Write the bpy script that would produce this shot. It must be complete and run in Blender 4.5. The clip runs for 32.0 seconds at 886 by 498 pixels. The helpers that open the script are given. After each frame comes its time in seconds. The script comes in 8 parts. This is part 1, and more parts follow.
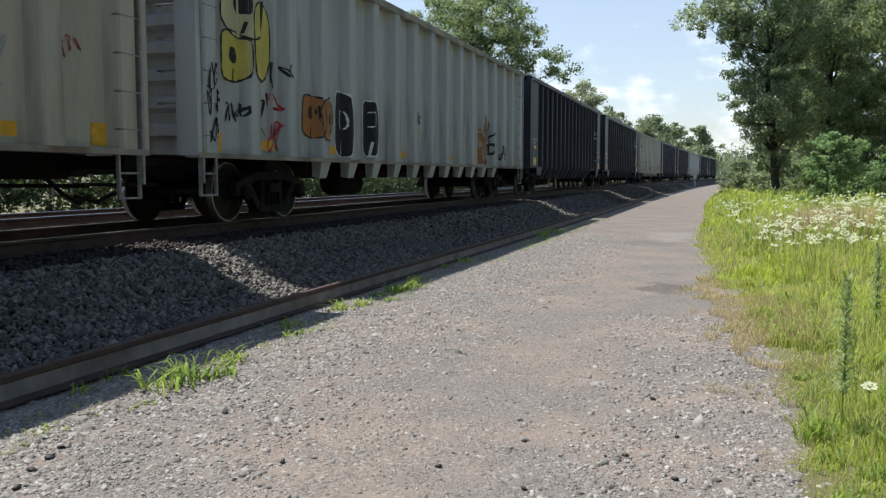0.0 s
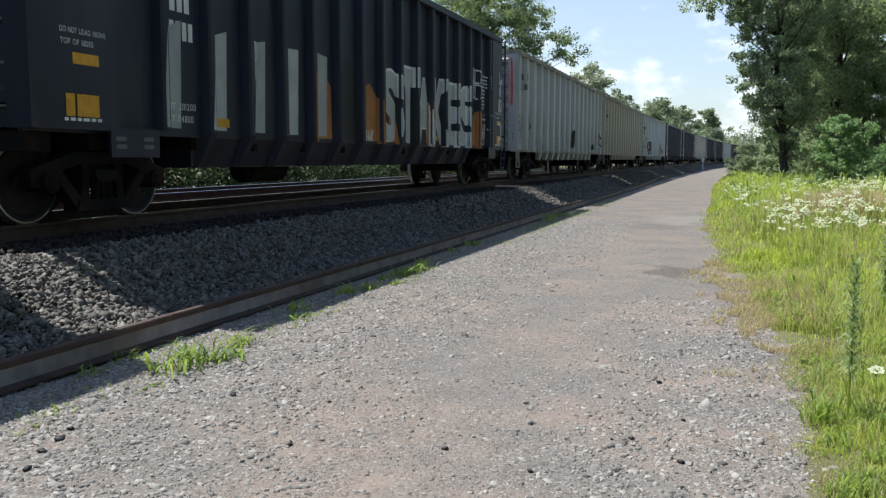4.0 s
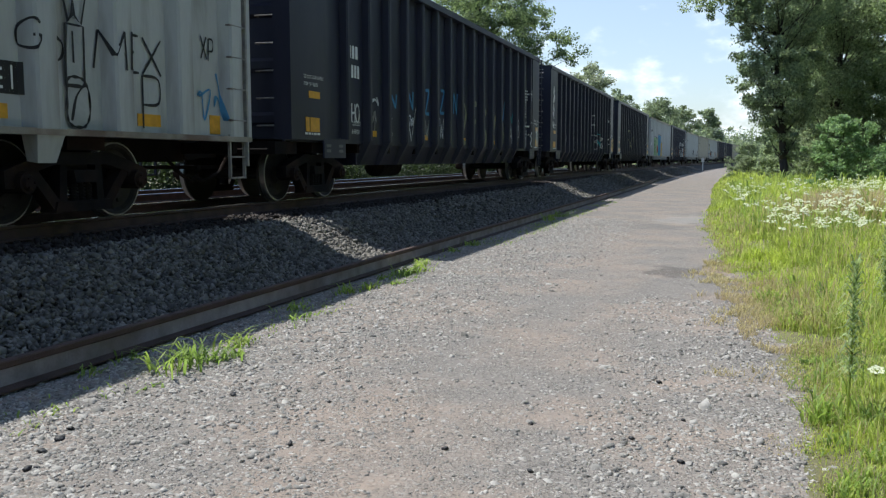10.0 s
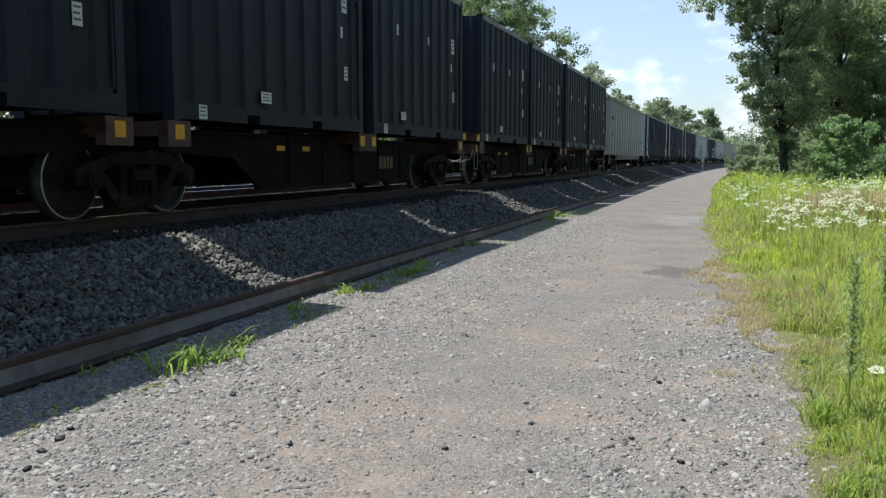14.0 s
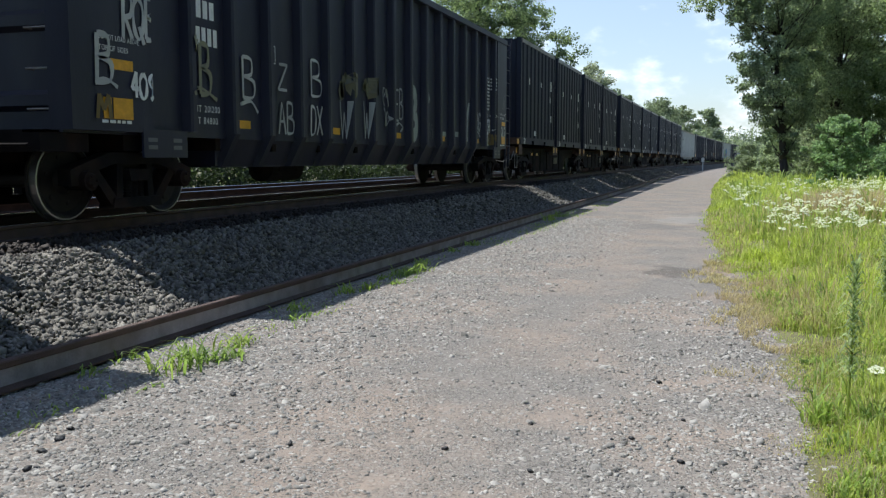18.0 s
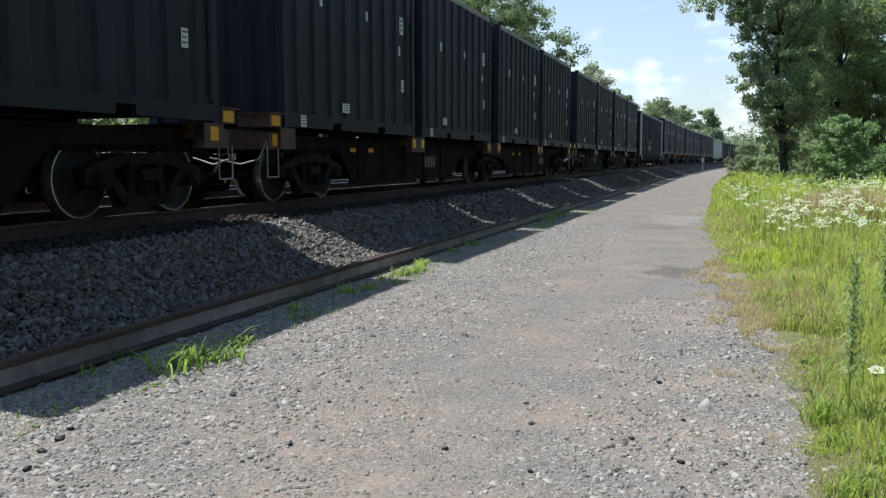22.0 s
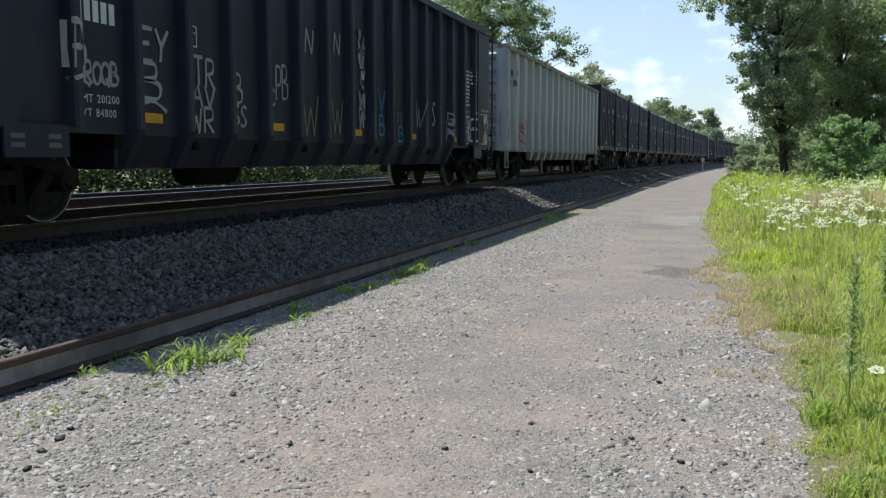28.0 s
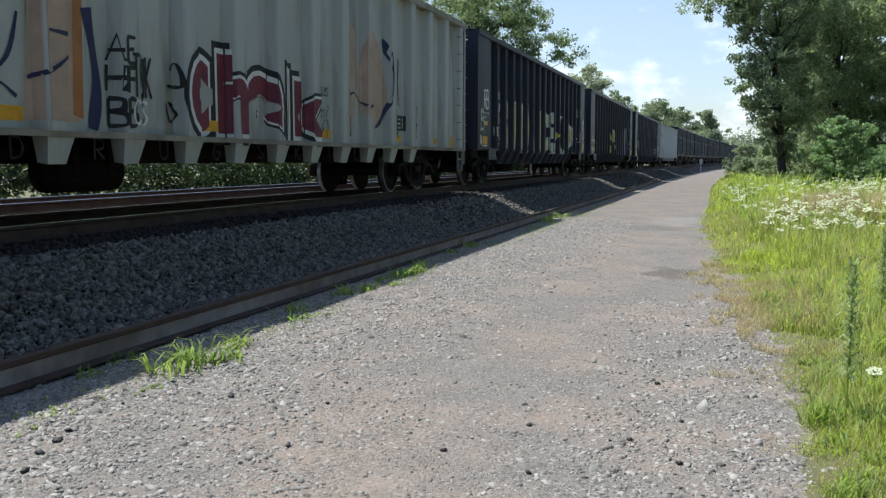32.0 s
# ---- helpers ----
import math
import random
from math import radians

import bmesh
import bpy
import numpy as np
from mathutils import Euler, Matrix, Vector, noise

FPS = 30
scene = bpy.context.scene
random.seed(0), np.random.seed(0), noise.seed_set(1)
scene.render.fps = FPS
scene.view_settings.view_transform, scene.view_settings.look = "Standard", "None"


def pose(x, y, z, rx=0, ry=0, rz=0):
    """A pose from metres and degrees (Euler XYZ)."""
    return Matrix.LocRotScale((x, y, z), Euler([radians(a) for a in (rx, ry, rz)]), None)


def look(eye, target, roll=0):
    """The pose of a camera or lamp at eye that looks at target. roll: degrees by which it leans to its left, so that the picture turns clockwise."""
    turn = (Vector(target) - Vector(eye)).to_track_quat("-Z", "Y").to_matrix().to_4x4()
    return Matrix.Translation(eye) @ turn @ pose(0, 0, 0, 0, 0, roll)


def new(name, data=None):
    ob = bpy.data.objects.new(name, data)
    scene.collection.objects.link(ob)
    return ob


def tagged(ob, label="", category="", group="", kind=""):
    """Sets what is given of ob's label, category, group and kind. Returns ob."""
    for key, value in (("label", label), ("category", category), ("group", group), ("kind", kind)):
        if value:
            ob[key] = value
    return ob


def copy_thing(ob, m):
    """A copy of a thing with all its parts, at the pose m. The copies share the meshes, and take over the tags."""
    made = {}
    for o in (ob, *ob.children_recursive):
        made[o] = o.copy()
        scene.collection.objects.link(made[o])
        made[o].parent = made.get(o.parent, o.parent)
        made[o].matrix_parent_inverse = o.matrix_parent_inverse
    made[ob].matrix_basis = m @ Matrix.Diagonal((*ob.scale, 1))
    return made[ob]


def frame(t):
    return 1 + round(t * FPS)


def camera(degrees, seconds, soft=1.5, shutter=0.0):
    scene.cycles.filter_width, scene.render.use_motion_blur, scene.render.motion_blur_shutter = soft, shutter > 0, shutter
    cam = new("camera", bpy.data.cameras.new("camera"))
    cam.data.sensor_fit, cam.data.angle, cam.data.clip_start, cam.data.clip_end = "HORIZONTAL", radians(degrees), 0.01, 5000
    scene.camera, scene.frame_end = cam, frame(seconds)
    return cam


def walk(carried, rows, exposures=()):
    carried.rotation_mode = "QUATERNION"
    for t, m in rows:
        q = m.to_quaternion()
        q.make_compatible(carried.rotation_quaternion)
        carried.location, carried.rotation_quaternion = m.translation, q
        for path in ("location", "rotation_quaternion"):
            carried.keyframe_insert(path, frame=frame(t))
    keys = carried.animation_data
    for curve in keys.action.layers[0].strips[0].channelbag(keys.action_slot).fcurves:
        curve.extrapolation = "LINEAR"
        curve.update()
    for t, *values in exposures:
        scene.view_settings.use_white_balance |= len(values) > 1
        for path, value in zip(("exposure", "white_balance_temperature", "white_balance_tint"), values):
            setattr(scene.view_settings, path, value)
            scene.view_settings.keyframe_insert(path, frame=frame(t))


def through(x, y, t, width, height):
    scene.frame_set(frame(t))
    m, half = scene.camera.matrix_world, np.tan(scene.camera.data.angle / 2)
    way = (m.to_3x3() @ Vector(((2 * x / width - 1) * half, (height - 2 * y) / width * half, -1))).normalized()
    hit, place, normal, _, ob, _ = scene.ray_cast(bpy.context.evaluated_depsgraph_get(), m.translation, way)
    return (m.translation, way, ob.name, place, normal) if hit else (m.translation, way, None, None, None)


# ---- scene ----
# ---- camera: a steady camera that settles in the first second and a half ----
cam = camera(54.6, 32.0, soft=1.3)
EYE = Vector((0.0, 0.0, 1.5))
FOCAL = 1519.0
PITCH, YAW = radians(5.976), radians(18.33)
FORWARD = Vector((-math.sin(YAW) * math.cos(PITCH), math.cos(YAW) * math.cos(PITCH), -math.sin(PITCH)))
RIGHT = Vector((math.cos(YAW), math.sin(YAW), 0.0))
UP = RIGHT.cross(FORWARD)


def aim(right, up):
    """The camera's pose when its axis is turned by these small amounts to the right and up."""
    return look(EYE, EYE + FORWARD * FOCAL + RIGHT * right + UP * up)


walk(cam, [(0.0, aim(12.0, 29.4)), (0.25, aim(12.6, 31.5)), (0.5, aim(12.5, 32.0)), (0.75, aim(8.5, 20.0)), (1.0, aim(3.0, 5.8)), (1.25, aim(0.6, 1.0)),
           (1.5, aim(0, 0)), (2.0, aim(0, 0)), (16.0, aim(0, 0)), (30.5, aim(0, 0)), (31.0, aim(0.2, 0)),
           (31.5, aim(5.5, 0)), (32.0, aim(3, 2.3))],
     exposures=[(0.0, 0.40, 6330, 10), (2.0, 0.42, 6260, 9.5), (3.5, 0.43, 6180, 9), (6.0, 0.43, 6030, 7), (32.0, 0.43, 6030, 7)])

# ---- light: high summer sun from beyond the train, clear sky ----
SUN_WAY = Vector((1.0, -0.19, -1.81)).normalized()
world = bpy.data.worlds.new("sky")
scene.world = world
world.use_nodes = True
wn = world.node_tree.nodes
sky = wn.new("ShaderNodeTexSky")
sky.sky_type = "NISHITA"
sky.sun_disc = False
sky.sun_elevation = math.asin(-SUN_WAY.z)
sky.sun_rotation = math.atan2(-SUN_WAY.x, -SUN_WAY.y)
sky.air_density, sky.dust_density, sky.ozone_density = 1.0, 1.0, 1.6
world.node_tree.links.new(sky.outputs[0], wn["Background"].inputs[0])
wn["Background"].inputs[1].default_value = 0.11
sun_data = bpy.data.lights.new("sun", "SUN")
sun_data.energy, sun_data.angle, sun_data.color = 4.4, radians(0.53), (1.0, 0.95, 0.87)
sun = new("sun", sun_data)
sun.matrix_world = look((0, 0, 60), Vector((0, 0, 60)) + SUN_WAY)

# ---- materials ----
def mat(name, color, rough=0.7, metal=0.0, vary=0.25, scale=3.0, grain=60.0, bump=0.15, dirt=None, dirt_amount=0.5, dirt_scale=1.2, streak=1.0, per_object=0.0, per_island=0.0, spec=0.5):
    """A painted, stony or earthy surface: base colour varied at two scales, stains of a second colour, fine relief."""
    m = bpy.data.materials.new(name)
    m.use_nodes = True
    nt = m.node_tree
    N, L = nt.nodes, nt.links
    b = N["Principled BSDF"]
    b.inputs["Roughness"].default_value = rough
    b.inputs["Metallic"].default_value = metal
    b.inputs["Specular IOR Level"].default_value = spec
    tc = N.new("ShaderNodeTexCoord")
    mp = N.new("ShaderNodeMapping")
    mp.inputs["Scale"].default_value = (1, 1, streak)
    L.new(tc.outputs["Object"], mp.inputs[0])

    def tex(sc, detail=4.0):
        n = N.new("ShaderNodeTexNoise")
        n.inputs["Scale"].default_value = sc
        n.inputs["Detail"].default_value = detail
        L.new(mp.outputs[0], n.inputs["Vector"])
        return n.outputs["Fac"]

    def mix(fac, a, bb, kind="MIX"):
        n = N.new("ShaderNodeMix")
        n.data_type, n.blend_type = "RGBA", kind
        for sock, v in ((n.inputs[0], fac), (n.inputs[6], a), (n.inputs[7], bb)):
            if isinstance(v, (int, float)):
                sock.default_value = v
            elif isinstance(v, tuple):
                sock.default_value = (*v[:3], 1)
            else:
                L.new(v, sock)
        return n.outputs[2]

    def spread(fac, lo, hi, a=0.0, c=1.0):
        n = N.new("ShaderNodeMapRange")
        for i, v in enumerate((lo, hi, a, c)):
            n.inputs[i + 1].default_value = v
        L.new(fac, n.inputs[0])
        return n.outputs[0]

    dark = tuple(c * (1 - vary) for c in color)
    light = tuple(min(1, c * (1 + vary)) for c in color)
    col = mix(spread(tex(scale), 0.3, 0.7), dark, light)
    fine = tex(grain, 3.0)
    col = mix(spread(fine, 0.3, 0.7, 0.0, vary), col, tuple(c * 0.5 for c in color))
    if dirt:
        col = mix(spread(tex(dirt_scale, 8.0), 0.5, 0.68, 0.0, dirt_amount), col, dirt)
    if per_object:
        oi = N.new("ShaderNodeObjectInfo")
        col = mix(spread(oi.outputs["Random"], 0, 1, 0.0, per_object), col, tuple(c * 0.35 for c in color))
    if per_island:
        ge = N.new("ShaderNodeNewGeometry")
        col = mix(spread(ge.outputs["Random Per Island"], 0, 1, 0.0, per_island), col, tuple(c * 0.3 for c in color))
    L.new(col, b.inputs["Base Color"])
    if bump:
        bp = N.new("ShaderNodeBump")
        bp.inputs["Strength"].default_value = bump
        bp.inputs["Distance"].default_value = 0.02
        L.new(fine, bp.inputs["Height"])
        L.new(bp.outputs[0], b.inputs["Normal"])
    return m


def leaf_mat(name, color, light, vary=0.6, patch=None, patch_scale=0.9, through=0.48):
    """Leaves and blades: colour that differs from piece to piece, a little light shining through."""
    m = bpy.data.materials.new(name)
    m.use_nodes = True
    N, L = m.node_tree.nodes, m.node_tree.links
    b = N["Principled BSDF"]
    b.inputs["Roughness"].default_value = 0.55
    b.inputs["Specular IOR Level"].default_value = 0.3
    ge = N.new("ShaderNodeNewGeometry")
    rp = N.new("ShaderNodeValToRGB")
    rp.color_ramp.elements[0].color = (*[c * (1 - vary * 0.6) for c in color], 1)
    rp.color_ramp.elements[1].color = (*light, 1)
    L.new(ge.outputs["Random Per Island"], rp.inputs[0])
    leaf = rp.outputs[0]
    if patch:
        tc = N.new("ShaderNodeTexCoord")
        no = N.new("ShaderNodeTexNoise")
        no.inputs["Scale"].default_value = patch_scale
        no.inputs["Detail"].default_value = 5
        L.new(tc.outputs["Object"], no.inputs["Vector"])
        mr = N.new("ShaderNodeMapRange")
        for i, v in enumerate((0.42, 0.66, 0.0, 0.8)):
            mr.inputs[i + 1].default_value = v
        L.new(no.outputs["Fac"], mr.inputs[0])
        pm = N.new("ShaderNodeMix")
        pm.data_type = "RGBA"
        pm.inputs[7].default_value = (*patch, 1)
        L.new(mr.outputs[0], pm.inputs[0])
        L.new(leaf, pm.inputs[6])
        leaf = pm.outputs[2]
    L.new(leaf, b.inputs["Base Color"])
    tr = N.new("ShaderNodeBsdfTranslucent")
    up = N.new("ShaderNodeMix")
    up.data_type, up.blend_type = "RGBA", "MULTIPLY"
    up.inputs[0].default_value = 1.0
    up.inputs[7].default_value = (1.5, 1.55, 1.1, 1)
    L.new(leaf, up.inputs[6])
    L.new(up.outputs[2], tr.inputs[0])
    mx = N.new("ShaderNodeMixShader")
    mx.inputs[0].default_value = through
    L.new(b.outputs[0], mx.inputs[1])
    L.new(tr.outputs[0], mx.inputs[2])
    L.new(mx.outputs[0], N["Material Output"].inputs[0])
    return m


RUST = (0.12, 0.055, 0.03)
M_CREAM = mat("cream car paint", (0.455, 0.42, 0.335), 0.55, vary=0.15, scale=0.9, grain=30, bump=0.04, dirt=(0.15, 0.11, 0.08), dirt_amount=0.7, dirt_scale=2.0, streak=0.18, per_object=0.10)
M_WHITE = mat("grey white car paint", (0.47, 0.485, 0.475), 0.55, vary=0.14, scale=0.9, grain=30, bump=0.04, dirt=(0.17, 0.135, 0.10), dirt_amount=0.7, dirt_scale=2.0, streak=0.18, per_object=0.12)
M_STAKE_EDGE = mat("black stake edge with pale grey streaks", (0.018, 0.021, 0.042), 0.5, vary=0.3, scale=1.6, grain=25, bump=0.05, dirt=(0.26, 0.26, 0.27), dirt_amount=0.85, dirt_scale=1.1, streak=0.5, per_object=0.2)
M_BLACK = mat("black car paint", (0.0165, 0.0185, 0.041), 0.5, spec=0.42, vary=0.3, scale=0.9, grain=30, bump=0.05, dirt=(0.050, 0.050, 0.060), dirt_amount=0.5, dirt_scale=1.3, streak=0.3, per_object=0.2)
M_CHORD = mat("weathered top chord", (0.34, 0.31, 0.25), 0.8, vary=0.3, scale=2.0, dirt=RUST, dirt_amount=0.7)
M_BOX = mat("dark blue-green container paint", (0.0180, 0.0205, 0.0350), 0.6, spec=0.25, vary=0.25, scale=0.8, grain=25, bump=0.05, dirt=(0.024, 0.027, 0.029), dirt_amount=0.4, dirt_scale=1.2, streak=0.3, per_object=0.2)
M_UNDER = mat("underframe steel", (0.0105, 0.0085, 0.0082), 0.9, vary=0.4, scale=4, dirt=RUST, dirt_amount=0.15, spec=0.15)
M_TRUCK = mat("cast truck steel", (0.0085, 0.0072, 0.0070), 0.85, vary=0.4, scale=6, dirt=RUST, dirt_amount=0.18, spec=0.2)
M_WHEEL = mat("wheel steel", (0.018, 0.015, 0.014), 0.7, metal=0.2, vary=0.3, scale=6)
M_RIM = mat("bright worn rim", (0.42, 0.42, 0.42), 0.35, metal=0.9, vary=0.1, scale=8, bump=0.02)
M_FADED = mat("faded lettering", (0.16, 0.13, 0.07), 0.7, vary=0.4, scale=14)
M_RUSTY = mat("rusty brown steel", (0.10, 0.058, 0.040), 0.8, vary=0.35, scale=6, dirt=(0.04, 0.03, 0.025), dirt_amount=0.6)
M_GRAB = mat("grab iron", (0.28, 0.27, 0.25), 0.6, vary=0.3, scale=8, dirt=RUST, dirt_amount=0.5)
M_YELLOW = mat("yellow reflector", (0.72, 0.36, 0.02), 0.4, vary=0.15, scale=10, bump=0.02)
M_LABEL = mat("white stencil", (0.66, 0.67, 0.66), 0.6, vary=0.15, scale=12, bump=0.0)
M_RAILTOP = mat("polished rail head", (0.62, 0.60, 0.57), 0.22, metal=0.95, vary=0.1, scale=6, bump=0.02)
M_RAIL = mat("rusty rail", (0.075, 0.044, 0.036), 0.8, vary=0.35, scale=5, grain=80, bump=0.3, dirt=(0.09, 0.06, 0.045), dirt_amount=0.5)
M_WEB = mat("weathered rail web", (0.28, 0.25, 0.275), 0.8, vary=0.3, scale=5, grain=60, bump=0.2, dirt=(0.10, 0.06, 0.04), dirt_amount=0.5)
M_TIE = mat("creosoted tie", (0.10, 0.066, 0.044), 0.9, vary=0.4, scale=4, grain=40, bump=0.5, streak=1.0, per_object=0.5)
M_STONE = mat("ballast stone", (0.255, 0.232, 0.198), 0.8, vary=0.25, scale=9, grain=70, bump=0.2, per_island=1.15)
M_DARK_BALLAST = mat("dark brown ballast", (0.042, 0.029, 0.023), 0.8, vary=0.3, scale=9, grain=70, bump=0.2, per_island=0.7)
# near-black bed: the shade between the stones is put into its colour
M_BED_SHADE = mat("ballast bed", (0.035, 0.033, 0.030), 0.95, vary=0.45, scale=14, grain=26, bump=1.0)
M_PEBBLE = mat("loose pebble", (0.44, 0.415, 0.38), 0.85, vary=0.2, scale=20, bump=0.0, per_island=1.0)
M_CLINKER = mat("black clinker", (0.022, 0.021, 0.022), 0.6, vary=0.4, scale=40, bump=0.4)
M_SOIL = mat("meadow soil", (0.16, 0.15, 0.07), 0.95, vary=0.4, scale=0.5, grain=20, bump=0.8)
M_BARK = mat("bark", (0.05, 0.043, 0.036), 0.9, vary=0.4, scale=6, grain=25, bump=0.8, streak=0.25)
M_LEAF_A = leaf_mat("poplar leaf", (0.215, 0.28, 0.185), (0.39, 0.45, 0.315), through=0.55)
M_LEAF_B = leaf_mat("oak leaf", (0.145, 0.20, 0.115), (0.275, 0.335, 0.19), through=0.55)
# the hedge's shade beyond the train is put into this near-black leaf colour
M_BRAMBLE_SHADE = leaf_mat("shaded bramble leaf", (0.020, 0.034, 0.016), (0.065, 0.095, 0.036), through=0.3)
M_LEAF_E = leaf_mat("light bush leaf", (0.17, 0.27, 0.13), (0.31, 0.42, 0.24), through=0.55)
# distance haze is put into this paler leaf colour
M_LEAF_C = leaf_mat("far leaf with haze in its colour", (0.20, 0.25, 0.17), (0.32, 0.37, 0.26), through=0.5)
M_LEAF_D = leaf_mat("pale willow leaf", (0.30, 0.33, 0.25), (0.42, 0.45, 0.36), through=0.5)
M_GRASS = leaf_mat("meadow grass", (0.24, 0.33, 0.07), (0.50, 0.55, 0.18), patch=(0.42, 0.49, 0.08), patch_scale=0.6, through=0.5)
M_WEED = leaf_mat("weed leaf", (0.15, 0.25, 0.06), (0.30, 0.40, 0.12), patch=(0.34, 0.42, 0.10), patch_scale=1.6, through=0.5)
M_DRY = leaf_mat("dry grass", (0.34, 0.29, 0.16), (0.58, 0.50, 0.30), patch=(0.42, 0.33, 0.24), patch_scale=1.3)
M_STALK = leaf_mat("pale weed leaf", (0.25, 0.35, 0.15), (0.46, 0.53, 0.30), through=0.5)
M_FLOWER = leaf_mat("white umbel", (0.66, 0.68, 0.60), (0.80, 0.80, 0.74), 0.1)


def gravel_mat(stains):
    """Packed gravel: flat chips of mixed greys at two sizes, brownish fines, a few stains; stains give (x, y, half-widths, colour)."""
    m = bpy.data.materials.new("packed gravel")
    m.use_nodes = True
    N, L = m.node_tree.nodes, m.node_tree.links
    b = N["Principled BSDF"]
    b.inputs["Roughness"].default_value = 0.92
    b.inputs["Specular IOR Level"].default_value = 0.3
    tc = N.new("ShaderNodeTexCoord")

    def noise_tex(sc, detail=4.0):
        n = N.new("ShaderNodeTexNoise")
        n.inputs["Scale"].default_value = sc
        n.inputs["Detail"].default_value = detail
        L.new(tc.outputs["Object"], n.inputs["Vector"])
        return n.outputs["Fac"]

    def spread(fac, lo, hi, a=0.0, c=1.0):
        n = N.new("ShaderNodeMapRange")
        for i, v in enumerate((lo, hi, a, c)):
            n.inputs[i + 1].default_value = v
        L.new(fac, n.inputs[0])
        return n.outputs[0]

    def mix(fac, a, bb, kind="MIX"):
        n = N.new("ShaderNodeMix")
        n.data_type, n.blend_type = "RGBA", kind
        for sock, v in ((n.inputs[0], fac), (n.inputs[6], a), (n.inputs[7], bb)):
            if isinstance(v, (int, float)):
                sock.default_value = v
            elif isinstance(v, tuple):
                sock.default_value = (*v[:3], 1)
            else:
                L.new(v, sock)
        return n.outputs[2]

    def times(a, bb):
        n = N.new("ShaderNodeMath")
        n.operation = "MULTIPLY"
        L.new(a, n.inputs[0])
        if isinstance(bb, float):
            n.inputs[1].default_value = bb
        else:
            L.new(bb, n.inputs[1])
        return n.outputs[0]

    col = mix(spread(noise_tex(0.8, 7.0), 0.42, 0.60), (0.208, 0.187, 0.168), (0.285, 0.228, 0.186))
    col = mix(spread(noise_tex(5.0), 0.35, 0.65, 0.0, 0.3), col, (0.19, 0.172, 0.158))
    heights = []
    for sc, amount in ((70.0, 0.75), (30.0, 0.55)):
        vo = N.new("ShaderNodeTexVoronoi")
        vo.inputs["Scale"].default_value = sc
        L.new(tc.outputs["Object"], vo.inputs["Vector"])
        bw = N.new("ShaderNodeRGBToBW")
        L.new(vo.outputs["Color"], bw.inputs[0])
        rp = N.new("ShaderNodeValToRGB")
        rp.color_ramp.elements[0].position, rp.color_ramp.elements[0].color = 0.15, (0.085, 0.078, 0.07, 1)
        rp.color_ramp.elements[1].position, rp.color_ramp.elements[1].color = 0.85, (0.42, 0.39, 0.35, 1)
        L.new(bw.outputs[0], rp.inputs[0])
        where = times(spread(noise_tex(3.0 if sc > 60 else 1.4, 3.0), 0.32, 0.56), amount)
        inner = spread(vo.outputs["Distance"], 0.50, 0.36)
        col = mix(times(where, inner), col, rp.outputs[0])
        heights.append(times(inner, where))
    sx = N.new("ShaderNodeSeparateXYZ")
    L.new(tc.outputs["Object"], sx.inputs[0])
    rag = noise_tex(2.2, 6.0)
    for x, y, w, d, c, k in stains:
        mp = N.new("ShaderNodeMapping")
        mp.vector_type = "TEXTURE"
        mp.inputs["Location"].default_value = (x, y, 0)
        mp.inputs["Scale"].default_value = (w, d, 50)
        L.new(tc.outputs["Object"], mp.inputs[0])
        ln = N.new("ShaderNodeVectorMath")
        ln.operation = "LENGTH"
        L.new(mp.outputs[0], ln.inputs[0])
        ad = N.new("ShaderNodeMath")
        L.new(ln.outputs["Value"], ad.inputs[0])
        L.new(spread(rag, 0.3, 0.7, -0.5, 0.5), ad.inputs[1])
        col = mix(spread(ad.outputs[0], 0.65, 1.1, k, 0.0), col, c)
    L.new(col, b.inputs["Base Color"])
    ad = N.new("ShaderNodeMath")
    L.new(heights[0], ad.inputs[0])
    L.new(heights[1], ad.inputs[1])
    bp = N.new("ShaderNodeBump")
    bp.inputs["Strength"].default_value = 0.8
    bp.inputs["Distance"].default_value = 0.012
    L.new(ad.outputs[0], bp.inputs["Height"])
    L.new(bp.outputs[0], b.inputs["Normal"])
    return m


M_GRAVEL = gravel_mat([(-0.68, 11.8, 0.34, 0.75, (0.10, 0.09, 0.083), 0.7), (-0.95, 22.2, 0.75, 1.6, (0.33, 0.31, 0.285), 0.45), (-1.7, 19.6, 1.5, 0.7, (0.15, 0.142, 0.135), 0.5)])


